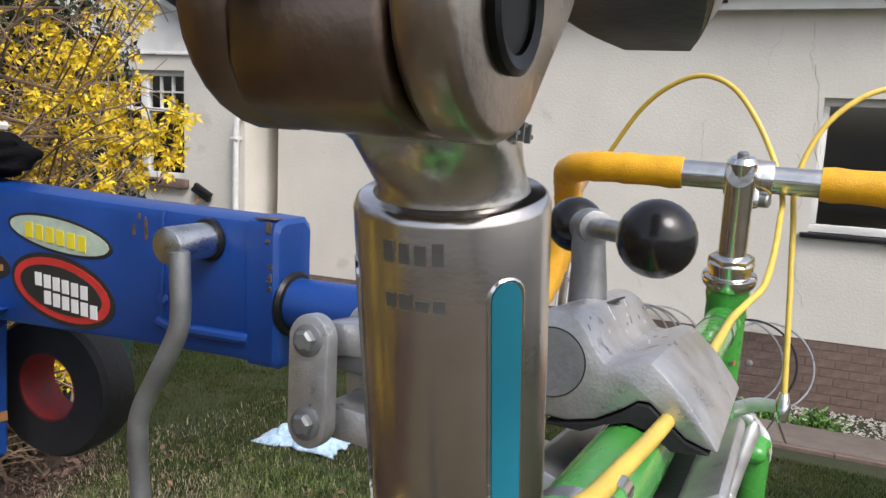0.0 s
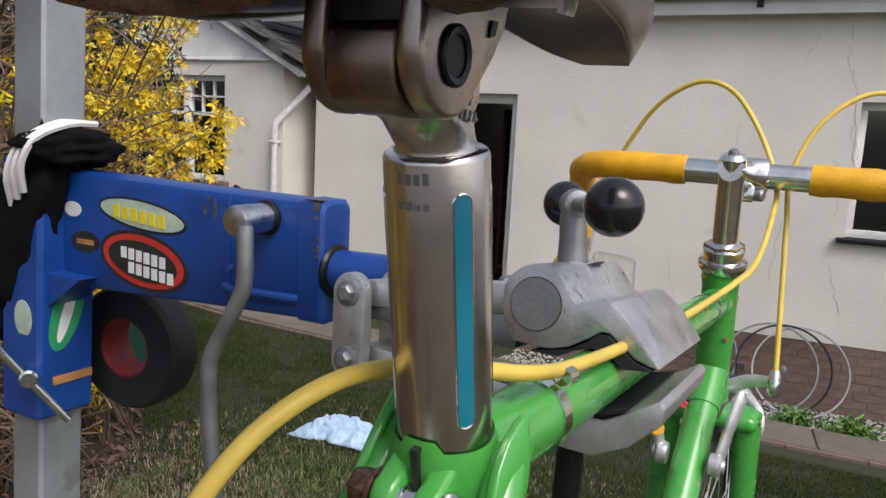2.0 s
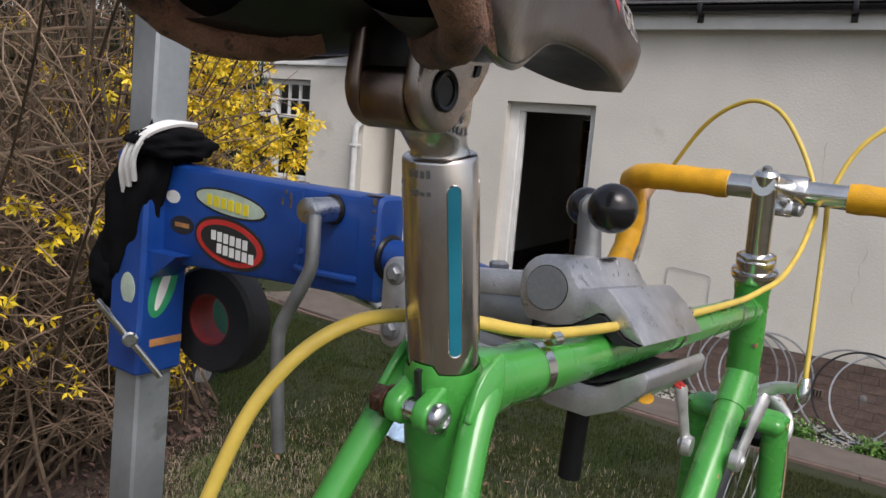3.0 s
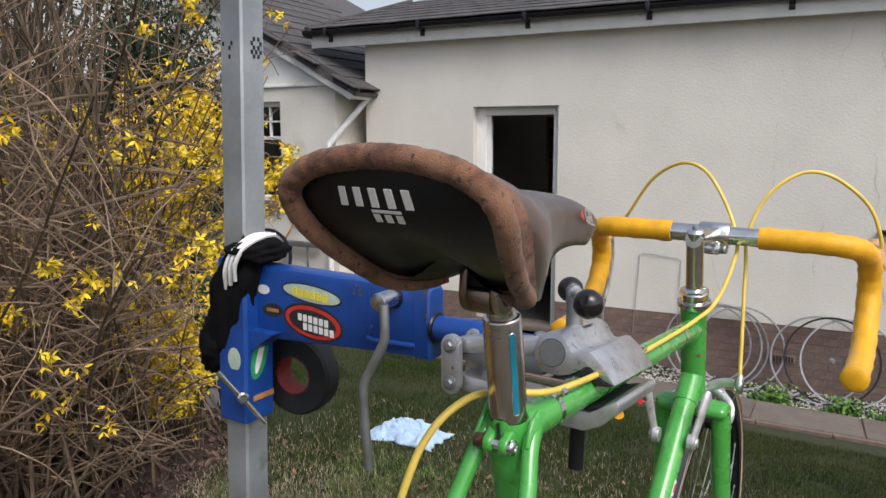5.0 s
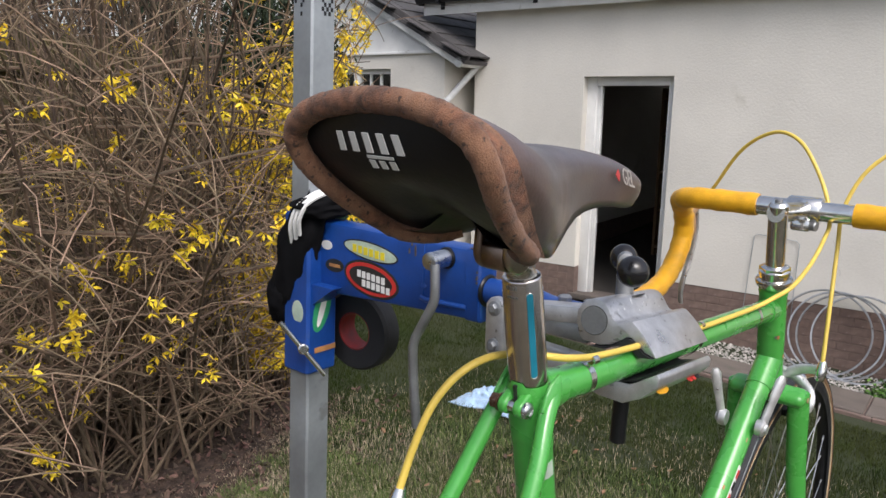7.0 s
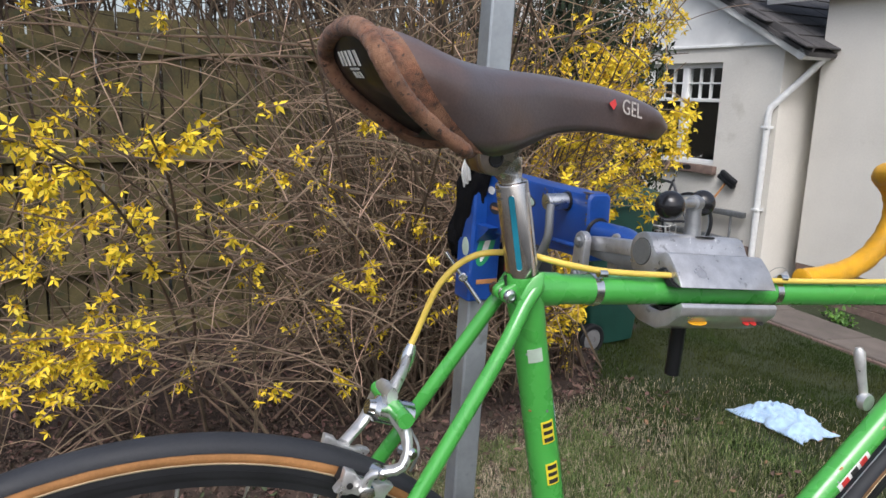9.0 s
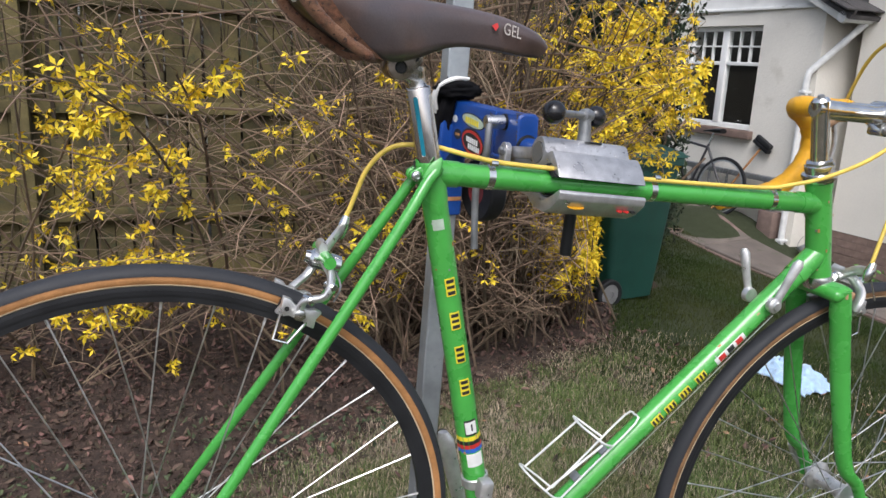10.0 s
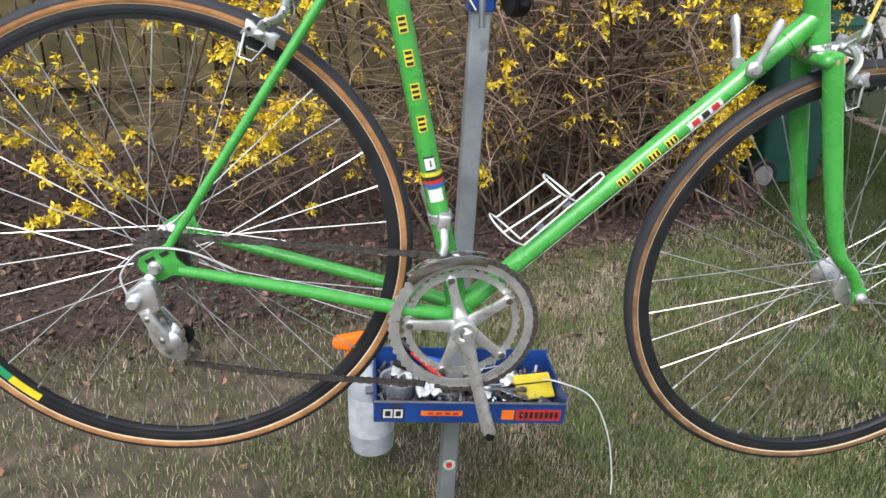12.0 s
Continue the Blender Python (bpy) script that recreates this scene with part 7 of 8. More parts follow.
part("sticker", slab(oval(0.02, 0.012, 18), (0, -1, 0), (0, 0, 1), (fx, 0.4305, 1.391), 0.0005), MAT["white_plastic"], arm, "worn pale label")
# stickers and strips on the sleeve
sx = lambda z: at_post(z).x - 0.0249
sy = lambda z: at_post(z).y - 0.0249
part("sticker", slab(oval(0.026, 0.062), (0.94, 0, -0.34), (0.34, 0, 0.94), (sx(1.305) + 0.0235, sy(1.305), 1.3045), 0.0005), MAT["green_print"], sleeve, "green oval sticker")
part("sticker", slab(oval(0.009, 0.048), (0.94, 0, -0.34), (0.34, 0, 0.94), (sx(1.305) + 0.0235, sy(1.305) - 0.0005, 1.3045), 0.0005), MAT["white_print"], sleeve)
part("sticker", slab(oval(0.022, 0.03), (0, -1, 0), (0, 0, 1), (sx(1.302), 0.4625, 1.302), 0.0005), MAT["pale_green_print"], sleeve, "pale round sticker")
part("label_strip", box(sx(1.25) + 0.012, sx(1.25) + 0.047, sy(1.25) - 0.0007, sy(1.25), 1.2475, 1.2545), MAT["tan_wall"], sleeve, "faded label strip")
# clamping pin
part("tommy_bar", rod((0.4310, 0.4478, 1.2990), (0.4775, 0.4200, 1.2250), 0.0031), CH, stand, "chromed sliding tommy bar")
part("tommy_screw", lathe([(-0.022, 0.005), (0.002, 0.005), (0.003, 0.0068), (0.010, 0.0068), (0.0115, 0.005)], (0.4575, 0.4385, 1.262), (-0.5, -0.86, 0.1), 16), CH, stand)
# clamp on the top tube, laid out along the bicycle's own axes
def clamp_part(name, g, mat, parent, label="", smooth=35):
    return part(name, move(g, BIKE), mat, parent, label, smooth)


upper = [(-0.0291, 0.4614), (-0.0239, 0.4684), (-0.0166, 0.4769), (-0.0096, 0.4829), (-0.0045, 0.4866), (-0.0005, 0.4868), (0.0035, 0.4850), (0.0075, 0.4833), (0.0112, 0.4836), (0.0150, 0.4876), (0.0180, 0.4922), (0.0215, 0.4962), (0.0255, 0.4985), (0.0300, 0.4993), (0.0350, 0.4984),
         (0.0400, 0.4961), (0.0445, 0.4918), (0.0472, 0.4860), (0.0470, 0.4770), (0.0445, 0.4680), (0.0397, 0.4613), (0.0225, 0.4606), (0.0122, 0.4634), (0.0034, 0.4688), (-0.0016, 0.4728), (-0.0053, 0.4731), (-0.0113, 0.4687), (-0.0182, 0.4637), (-0.0246, 0.4618)]
jaw = clamp_part("upper_jaw", slab(upper, (0, 1, 0), (0, 0, 1), (0.391, 0, 0), 0.1145, 0.0009), CA, stand, "cast aluminium upper clamp jaw", smooth=28)
clamp_part("hinge_pin", lathe([(0, 0.0122), (0.1175, 0.0122)], (0.3900, 0.0302, 0.4804), (1, 0, 0), 32), MAT["dull_steel"], jaw)
clamp_part("pin_ring", lathe([(0, 0.0127), (0.0006, 0.0127)], (0.3906, 0.0302, 0.4804), (1, 0, 0), 32), MAT["black_print"], jaw)
clamp_part("slot", slab(oval(0.024, 0.009, 16), (1, 0, 0), (0, 1, -0.42), (0.4585, 0.0246, 0.4978), 0.0007), MAT["black_print"], jaw)
pad_o = [(-0.0265, 0.4606), (-0.0186, 0.4628), (-0.0118, 0.4678), (-0.0056, 0.4722), (-0.0014, 0.4720), (0.0034, 0.4679), (0.012, 0.4625), (0.0225, 0.4597), (0.03, 0.4585), (0.016, 0.4588), (0.008, 0.463), (0.0, 0.4655), (-0.008, 0.4635), (-0.0145, 0.459)]
clamp_part("rubber_pad", slab(pad_o, (0, 1, 0), (0, 0, 1), (0.3885, 0, 0), 0.118), MAT["rubber"], jaw)
for k in range(26):
    q = rng.randrange(3, 13)
    (ya, za), (yb, zb) = upper[q], upper[q + 1]
    f, xn, ln = rng.random(), rng.uniform(0.395, 0.5), rng.uniform(0.001, 0.004)
    d = V((0, yb - ya, zb - za)).normalized()
    nrm = V((0, -d.z, d.y)) if d.y > 0 else V((0, d.z, -d.y))
    nrm = nrm if nrm.z > 0 else -nrm
    c = V((xn, ya + (yb - ya) * f, za + (zb - za) * f)) + nrm * 0.0001
    clamp_part("nick", slab([(0, -0.0003), (ln, -0.0002), (ln * 1.1, 0.0003), (0, 0.0004)], V((0.6, d.y * 0.8, d.z * 0.8)), nrm.cross(V((0.6, d.y * 0.8, d.z * 0.8))), c, 0.0002), MAT["white_plastic"] if k % 2 else MAT["dull_steel"], jaw, smooth=0)
lower = [(-0.034, 0.4455), (-0.031, 0.4485), (-0.019, 0.4405), (-0.008, 0.4345), (0.004, 0.434), (0.02, 0.438), (0.034, 0.442), (0.04, 0.436), (0.038, 0.424), (0.02, 0.417), (-0.004, 0.4165), (-0.02, 0.4245), (-0.033, 0.4375)]
ljaw = clamp_part("lower_jaw", slab(lower, (0, 1, 0), (0, 0, 1), (0.392, 0, 0), 0.1145, 0.0014), CA, stand, "cast aluminium lower clamp jaw")
clamp_part("rubber_pad", slab([(-0.018, 0.441), (-0.008, 0.4365), (0.006, 0.436), (0.014, 0.441), (0.008, 0.4385), (-0.006, 0.4375)], (0, 1, 0), (0, 0, 1), (0.39, 0, 0), 0.118), MAT["rubber"], ljaw)
clamp_part("patch", slab(oval(0.022, 0.008, 14), (1, 0, 0), (0, -0.86, -0.5), (0.42, -0.026, 0.4295), 0.0006), MAT["tape"], ljaw, "patch of orange paint")
for k in range(3):
    clamp_part("patch", slab(oval(0.008, 0.007, 10), (1, 0, 0), (0, -0.86, -0.5), (0.478 + 0.009 * k, -0.0265, 0.4295), 0.0006), MAT["red_print" if k < 2 else "black_print"], ljaw)
for z0, z1, y1 in ((0.4790, 0.4665, 0.1385), (0.4275, 0.4305, 0.1365)):
    clamp_part("jaw_arm", merge(slab([(0.04, z0 + 0.0075), (y1, z1 + 0.0075), (y1 + 0.006, z1), (y1, z1 - 0.0075), (0.04, z0 - 0.0075)], (0, 1, 0), (0, 0, 1), (0.41, 0, 0), 0.034, 0.001)), CA, stand, "aluminium jaw arm")
link_o = [(0.0104 * math.cos(a) + (0.0017 if math.sin(a) > 0 else -0.0017), 0.0112 * math.sin(a) + (0.0182 if math.sin(a) > 0 else -0.0182)) for a in [math.tau * (k + 0.5) / 28 for k in range(28)]]
for x in (0.3985, 0.446):
    lk = clamp_part("link_plate", slab(link_o, (0, 1, 0), (0, 0, 1), (x, 0.1388, 0.4488), 0.0085, 0.0012), CA, stand, "aluminium link plate")
    for y, z in ((0.1402, 0.4668), (0.1372, 0.4306)):
        clamp_part("link_bolt", merge(lathe([(0, 0.0072), (0.0012, 0.0072), (0.0016, 0.006)], (x, y, z), (-1, 0, 0), 22), lathe([(0.001, 0.0052), (0.0042, 0.005), (0.0052, 0.0036)], (x, y, z), (-1, 0, 0), 6)), MAT["dull_steel"], lk)
    clamp_part("link_washer", lathe([(-0.011, 0.0098), (0.0, 0.0098)], (x - 0.001, 0.1402, 0.4668), (-1, 0, 0), 24), CA, lk) if x > 0.42 else None
clamp_part("clamp_block", box(0.412, 0.452, 0.045, 0.15, 0.452, 0.472, 0.004), MAT["dull_steel"], stand)
clamp_part("clamp_screw", rod((0.443, 0.02, 0.425), (0.4465, 0.02, 0.362), 0.0072), MAT["black_plastic"], stand, "black clamp screw below the jaws")
KA, KB = V((0.3852, -0.0016, 0.5288)), V((0.4696, 0.0485, 0.529))
along = (KB - KA).normalized()
hub = KA + (KB - KA) * 0.76
stem_line = [V((0.4517, 0.0343, 0.488)), V((0.4515, 0.0345, 0.498)), V((0.4505, 0.0355, 0.512)), V((hub.x, hub.y, 0.521)), V((hub.x, hub.y, 0.531)), V((hub.x, hub.y, 0.5362)), V((hub.x, hub.y, 0.5372))]
clamp_part("handle_stem", tube(stem_line, [0.0086, 0.0084, 0.0076, 0.0073, 0.0072, 0.0045, 0.0015], 20), MAT["dull_steel"], stand, "grey cast handle stem", smooth=60)
clamp_part("handle_socket", lathe([(-0.0088, 0.0058), (-0.0084, 0.0072), (0.0084, 0.0072), (0.0088, 0.0058)], hub, along, 22), MAT["dull_steel"], stand)
clamp_part("handle_bar", rod(KA, KB, 0.0042), MAT["tool_grey"], stand, "bare steel cross bar")
clamp_part("ball_knob", ball(KA, 0.0132, 32), MAT["knob_black"], stand, "glossy black ball knob", smooth=80)
clamp_part("ball_knob", ball(KB, 0.0128, 32), MAT["knob_black"], stand, "glossy black ball knob", smooth=80)

# tool tray on the post, a little out of level
TRAY = pose(0.48, 0.36, 0.37, 0, 4.2, 0)
tray = part("tray", merge(box(-0.21, 0.208, 0, 0.004, 0.004, 0.053, 0.001), box(-0.21, 0.208, 0.196, 0.2, 0.004, 0.075, 0.001), box(-0.21, -0.206, 0.004, 0.196, 0.004, 0.065, 0.001), box(0.204, 0.208, 0.004, 0.196, 0.004, 0.065, 0.001), box(-0.206, 0.204, 0.004, 0.196, 0.003, 0.007)), surface("blue_sheet_metal", (0.014, 0.06, 0.26), 0.45, vary=0.2, scale=20, bump=0.05, dirt=(0.05, 0.05, 0.06), dirt_at=0.62), stand, "dark blue sheet metal tool tray", smooth=0)
tray.matrix_local = TRAY
part("tray_lip", box(-0.212, 0.21, -0.002, 0.005, 0.0535, 0.0565, 0.001), MAT["dull_steel"], tray, "worn bare metal lip")
for x0, x1, z0, z1, col in ((-0.195, -0.145, 0.013, 0.04, "black_print"), (-0.11, -0.02, 0.022, 0.034, "orange"), (0.098, 0.198, 0.012, 0.04, "red_print"), (0.066, 0.094, 0.014, 0.038, "orange")):
    part("tray_sticker", box(x0, x1, -0.0008, 0.0, z0, z1), MAT[col], tray, "printed sticker")
for q in range(8):
    part("sticker_bar", box(0.106 + q * 0.0112, 0.1135 + q * 0.0112, -0.0014, -0.0008, 0.018, 0.034), MAT["black_print"], tray)
for q in range(4):
    part("sticker_bar", box(-0.095 + q * 0.018, -0.083 + q * 0.018, -0.0014, -0.0008, 0.025, 0.031), MAT["red_print"], tray)
for x0, x1 in ((-0.191, -0.171), (-0.168, -0.149)):
    for u0, u1, w0, w1 in ((x0, x1, 0.016, 0.0195), (x0, x1, 0.0335, 0.037), (x0, x0 + 0.004, 0.0195, 0.0335), (x1 - 0.004, x1, 0.0195, 0.0335)):
        part("sticker_bar", box(u0, u1, -0.0014, -0.0008, w0, w1), MAT["white_print"], tray)
# things lying in the tray
for k in range(14):
    L = rng.uniform(0.08, 0.17)
    w = part("spanner", merge(box(-L / 2, L / 2, -0.004, 0.004, 0, 0.004, 0.001), lathe([(0, 0.009), (0.005, 0.009)], (L / 2, 0, 0), (0, 0, 1), 10), lathe([(0, 0.008), (0.005, 0.008)], (-L / 2, 0, 0), (0, 0, 1), 10)), MAT["tool_grey"] if k % 3 else MAT["chrome"], None, "steel spanner lying in the tool tray")
    w.matrix_world = TRAY @ pose(rng.uniform(-0.1, 0.1), rng.uniform(0.05, 0.15), 0.0085 + 0.0036 * k, 0, 0, rng.uniform(-40, 40))
    tagged(w, category="spanner", group="tools in the tray")
for k in range(5):
    L = rng.uniform(0.1, 0.15)
    sd = thing("screwdriver", "screwdriver with a coloured handle lying in the tray", "screwdriver", TRAY @ pose(rng.uniform(-0.1, 0.08), 0.05 + 0.024 * k, 0.066, 0, rng.uniform(-6, 6), rng.uniform(-35, 35)), group="tools in the tray")
    part("handle", tube([(-L / 2, 0, 0), (-L / 2 + 0.01, 0, 0), (-0.01, 0, 0), (0, 0, 0)], [0.006, 0.009, 0.0085, 0.005], 10), (MAT["black_plastic"], MAT["red_print"], MAT["black_plastic"], MAT["white_plastic"], MAT["blue_print"])[k], sd)
    part("shaft", rod((0, 0, 0), (L / 2, 0, 0), 0.0028), MAT["chrome"], sd)
for k in range(4):
    rag = part("crumpled_wrapper", geo(), MAT["white_plastic"], None, "crumpled white wrapper lying among the tools")
    rag_g = geo()
    for i in range(9):
        for j in range(9):
            rag_g[0].append(V(((i - 4) * 0.0065, (j - 4) * 0.006, 0.012 + 0.018 * noise.noise((i * 0.45, j * 0.45, k * 5.0)) + 0.006 * noise.noise((i * 1.3, j * 1.3, k * 3.0)))))
    for i in range(8):
        for j in range(8):
            rag_g[1].append([i * 9 + j, i * 9 + 9 + j, i * 9 + 10 + j, i * 9 + j + 1])
    rag.data = mesh_of("crumpled_wrapper", rag_g, MAT["white_plastic"], 60)
    thick = rag.modifiers.new("thickness", "SOLIDIFY")
    thick.thickness = 0.001
    rag.matrix_world = TRAY @ pose((-0.15, -0.09, 0.02, 0.09)[k], (0.1, 0.04, 0.05, 0.1)[k], 0.05, rng.uniform(-15, 15), rng.uniform(-15, 15), rng.uniform(0, 90))
    tagged(rag, category="wrapper", group="loose parts in the tray")
card = part("yellow_packet", merge(box(-0.045, 0.045, -0.03, 0.03, 0, 0.012, 0.004), box(-0.046, 0.046, 0.004, 0.008, -0.001, 0.0132)), MAT["yellow_plastic"], None, "bright yellow packet with a dark band in the tool tray")
card.matrix_world = TRAY @ pose(0.152, 0.085, 0.042, 38, 0, 12)
tagged(card, category="packet")
part("band", box(-0.0465, 0.0465, 0.0045, 0.0075, -0.0015, 0.0137, 0.0005), MAT["black_plastic"], card)
pot = part("parts_tub", merge(lathe([(0, 0.034), (0.003, 0.036), (0.046, 0.04), (0.05, 0.043), (0.052, 0.043), (0.05, 0.038), (0.012, 0.034)], (0, 0, 0), (0, 0, 1), 24)), MAT["clear_bottle"], None, "open grey plastic tub of small parts")
pot.matrix_world = TRAY @ pose(-0.155, 0.09, 0.0075)
tagged(pot, category="tub")
brush = thing("brush", "small brush with dark bristles lying in the tray", "brush", TRAY @ pose(-0.1, 0.15, 0.07, 0, -14, 130))
part("handle", tube([(-0.08, 0, 0), (0, 0, 0), (0.03, 0, 0)], [0.006, 0.008, 0.009], 10), MAT["red_print"], brush)
part("bristles", tube([(0.03, 0, 0), (0.07, 0, 0)], [0.01, 0.014], 14), MAT["black_plastic"], brush)
for k in range(60):
    nt2 = part("nut", lathe([(0, 0.0022), (0, 0.005), (0.004, 0.005), (0.004, 0.0022)], (0, 0, 0), (0, 0, 1), 6, cap=False), MAT["tool_grey"] if k % 2 else MAT["chrome"], None, "small loose nut in the tool tray")
    nt2.matrix_world = TRAY @ pose(rng.uniform(-0.19, 0.19), rng.uniform(0.008, 0.04), rng.uniform(0.0075, 0.045), rng.uniform(-30, 30), 0, rng.uniform(0, 60))
    tagged(nt2, category="nut", group="loose parts in the tray")
heap = geo()
for k in range(420):
    p = V((rng.uniform(-0.2, 0.198), rng.uniform(0.008, 0.19), rng.uniform(0.009, 0.042)))
    m = Matrix.Translation(p) @ Euler((rng.uniform(0, 6), rng.uniform(0, 6), rng.uniform(0, 6))).to_matrix().to_4x4()
    add(heap, *move(box(-rng.uniform(0.003, 0.016), rng.uniform(0.003, 0.016), -0.003, 0.003, -0.0025, 0.0025), m))
heap_ob = part("small_parts", heap, surface("mixed_small_parts", (0.3, 0.3, 0.3), 0.4, 0.6, vary=0.3, scale=60, island=0.9), None, "heap of small steel parts filling the tray", smooth=0)
heap_ob.matrix_world = TRAY
tagged(heap_ob, category="parts", kind="stuff")
bottle = thing("spray_bottle", "clear spray bottle with an orange trigger hung behind the tray", "spray bottle", pose(0.265, 0.628, 0.125))
part("bottle_body", lathe([(0, 0.045), (0.006, 0.055), (0.05, 0.058), (0.19, 0.056), (0.22, 0.045), (0.245, 0.02), (0.26, 0.016), (0.275, 0.016)], (0, 0, 0), (0, 0, 1), 28), MAT["clear_bottle"], bottle)
part("label", lathe([(0.06, 0.0586), (0.17, 0.0572)], (0, 0, 0), (0, 0, 1), 28, cap=False), surface("pale_bottle_label", (0.55, 0.58, 0.62), 0.5, vary=0.15, scale=30), bottle)
part("collar", lathe([(0.262, 0.02), (0.29, 0.019), (0.295, 0.015)], (0, 0, 0), (0, 0, 1), 20), MAT["white_plastic"], bottle)
part("trigger_head", merge(slab([(-0.085, 0.298), (-0.09, 0.315), (-0.08, 0.325), (-0.02, 0.335), (0.015, 0.33), (0.022, 0.3), (0.0, 0.295), (-0.03, 0.29)], (1, 0, 0), (0, 0, 1), (0, 0.014, 0), 0.028, 0.005), tube([(-0.045, 0, 0.296), (-0.055, 0, 0.265), (-0.05, 0, 0.245)], [0.008, 0.007, 0.005], 8)), MAT["orange"], bottle, "orange trigger head")
part("hanger", box(-0.012, 0.012, -0.075, -0.05, 0.205, 0.215, 0.002), MAT["dull_steel"], bottle)
wire = part("loose_cable", tube(smooth_path([(0.655, 0.44, 0.425), (0.685, 0.40, 0.44), (0.755, 0.39, 0.405), (0.80, 0.385, 0.31), (0.822, 0.385, 0.195), (0.826, 0.386, 0.13)], 6), 0.0017, 8), MAT["white_plastic"], None, "loose length of white cable hanging out of the tray")
tagged(wire, category="cable")

# black cap draped over the arm, tape roll hung behind it
def lump(c, axes, rough_amp, seed):
    """A soft fold of cloth: an ellipsoid with creases."""
    g = geo()
    nu, nv = 22, 30
    ax = [V(a) for a in axes]
    for i in range(nu + 1):
        t = math.pi * i / nu
        for k in range(nv):
            a = math.tau * k / nv
            d = (math.sin(t) * math.cos(a), math.sin(t) * math.sin(a), math.cos(t))
            r = 1 + rough_amp * (noise.noise((d[0] * 2.2, d[1] * 2.2, d[2] * 3 + seed)) + 0.5 * noise.noise((d[0] * 5, d[1] * 5, d[2] * 6 + seed)))
            g[0].append(V(c) + (ax[0] * d[0] + ax[1] * d[1] + ax[2] * d[2]) * r)
    for i in range(nu):
        for k in range(nv):
            g[1].append([i * nv + k, i * nv + (k + 1) % nv, (i + 1) * nv + (k + 1) % nv, (i + 1) * nv + k])
    return g


cap = thing("cloth_cap", "black cloth cap with white stripes hung over the blue arm", "cap", pose(0, 0, 0))
part("fabric", merge(lump((0.486, 0.478, 1.372), ((0.02, 0, 0), (0, 0.03, 0.012), (0, -0.028, 0.08)), 0.25, 1.0), lump((0.503, 0.447, 1.438), ((0.042, 0, 0), (0, 0.034, 0), (0, 0, 0.017)), 0.25, 4.0), lump((0.482, 0.508, 1.312), ((0.016, 0, 0), (0, 0.022, 0.006), (0, -0.008, 0.04)), 0.35, 7.0)), MAT["cloth_black"], cap, smooth=80)
for q in range(3):
    line = smooth_path([(0.470 - 0.001 * q, 0.470 - 0.009 * q, 1.392 + 0.006 * q), (0.462, 0.462 - 0.009 * q, 1.418 + 0.004 * q), (0.468, 0.452 - 0.009 * q, 1.442 + 0.002 * q), (0.492, 0.446 - 0.009 * q, 1.4565), (0.515, 0.445 - 0.008 * q, 1.457)], 4)
    part("white_stripe", tube(line, 0.0028, 6), MAT["white_print"], cap)
roll = thing("tape_roll", "roll of black tape with a red core hung behind the arm", "tape roll", pose(0.552, 0.43, 1.268) @ pose(0, 0, 0, 0, 0, 8))
part("tape", hoop((0, 0, 0), (1, 0, 0), [(0.026, -0.016), (0.051, -0.016), (0.0545, -0.012), (0.0555, 0), (0.0545, 0.012), (0.051, 0.016), (0.026, 0.016)], 48), MAT["rubber"], roll)
part("core", hoop((0, 0, 0), (1, 0, 0), [(0.0245, -0.0155), (0.0262, -0.0155), (0.0262, 0.0155), (0.0245, 0.0155)], 40), surface("dark_red_card", (0.2, 0.012, 0.012), 0.6, vary=0.2, scale=80), roll, "dark red card core")
part("hook", tube([(0, 0, 0.0245), (0.0, 0.0, 0.055), (-0.02, 0.0, 0.075)], 0.003, 8), MAT["dull_steel"], roll)

# ---- towel on the lawn ----
tw = geo()
N = 44
for i in range(N):
    for j in range(N):
        u, v = i / (N - 1) * 2 - 1, j / (N - 1) * 2 - 1
        r = 1 + 0.16 * noise.noise((u * 1.6, v * 1.6, 5))
        x, y = u * 0.165 * r, v * 0.205 * r
        h = 0.045 * max(0, 1 - (u * u * 0.8 + v * v * 0.8)) + 0.035 * abs(noise.noise((u * 2.6, v * 2.6, 2))) + 0.022 * abs(noise.noise((u * 6, v * 6, 7)))
        edge = max(abs(u), abs(v))
        tw[0].append(V((x + 0.03 * noise.noise((u * 3, v * 3, 9)), y + 0.03 * noise.noise((u * 3, v * 3, 12)), 0.012 + h * (1 - edge ** 6) * 1.25)))
for i in range(N - 1):
    for j in range(N - 1):
        a = i * N + j
        tw[1].append([a, a + N, a + N + 1, a + 1])
towel = part("towel", tw, MAT["cloth_blue"], None, "crumpled pale blue cloth lying on the lawn", smooth=70)
towel.matrix_world = pose(3.03, 1.97, ground_z(3.03, 1.97) + 0.005, 0, 7, 8)
tmod = towel.modifiers.new("thickness", "SOLIDIFY")
tmod.thickness = 0.006
tagged(towel, category="towel")

# ---- wheelie bin ----
bin_t = thing("wheelie_bin", "dark green plastic wheelie bin with a closed lid", "bin", pose(2.62, 3.13, ground_z(2.9, 3.3) - 0.005, 0, 0, 8))
BG = MAT["bin_green"]


def frustum(x0, x1, y0, y1, z0, X0, X1, Y0, Y1, z1, r=0.04):
    def ringp(a, b, c, d, z):
        out = []
        for cx, cy, s in ((b - r, d - r, 0), (a + r, d - r, 90), (a + r, c + r, 180), (b - r, c + r, 270)):
            for k in range(4):
                t = radians(s + 30 * k)
                out.append(V((cx + r * math.cos(t), cy + r * math.sin(t), z)))
        return out
    return rings([ringp(x0, x1, y0, y1, z0), ringp(X0, X1, Y0, Y1, z1)])


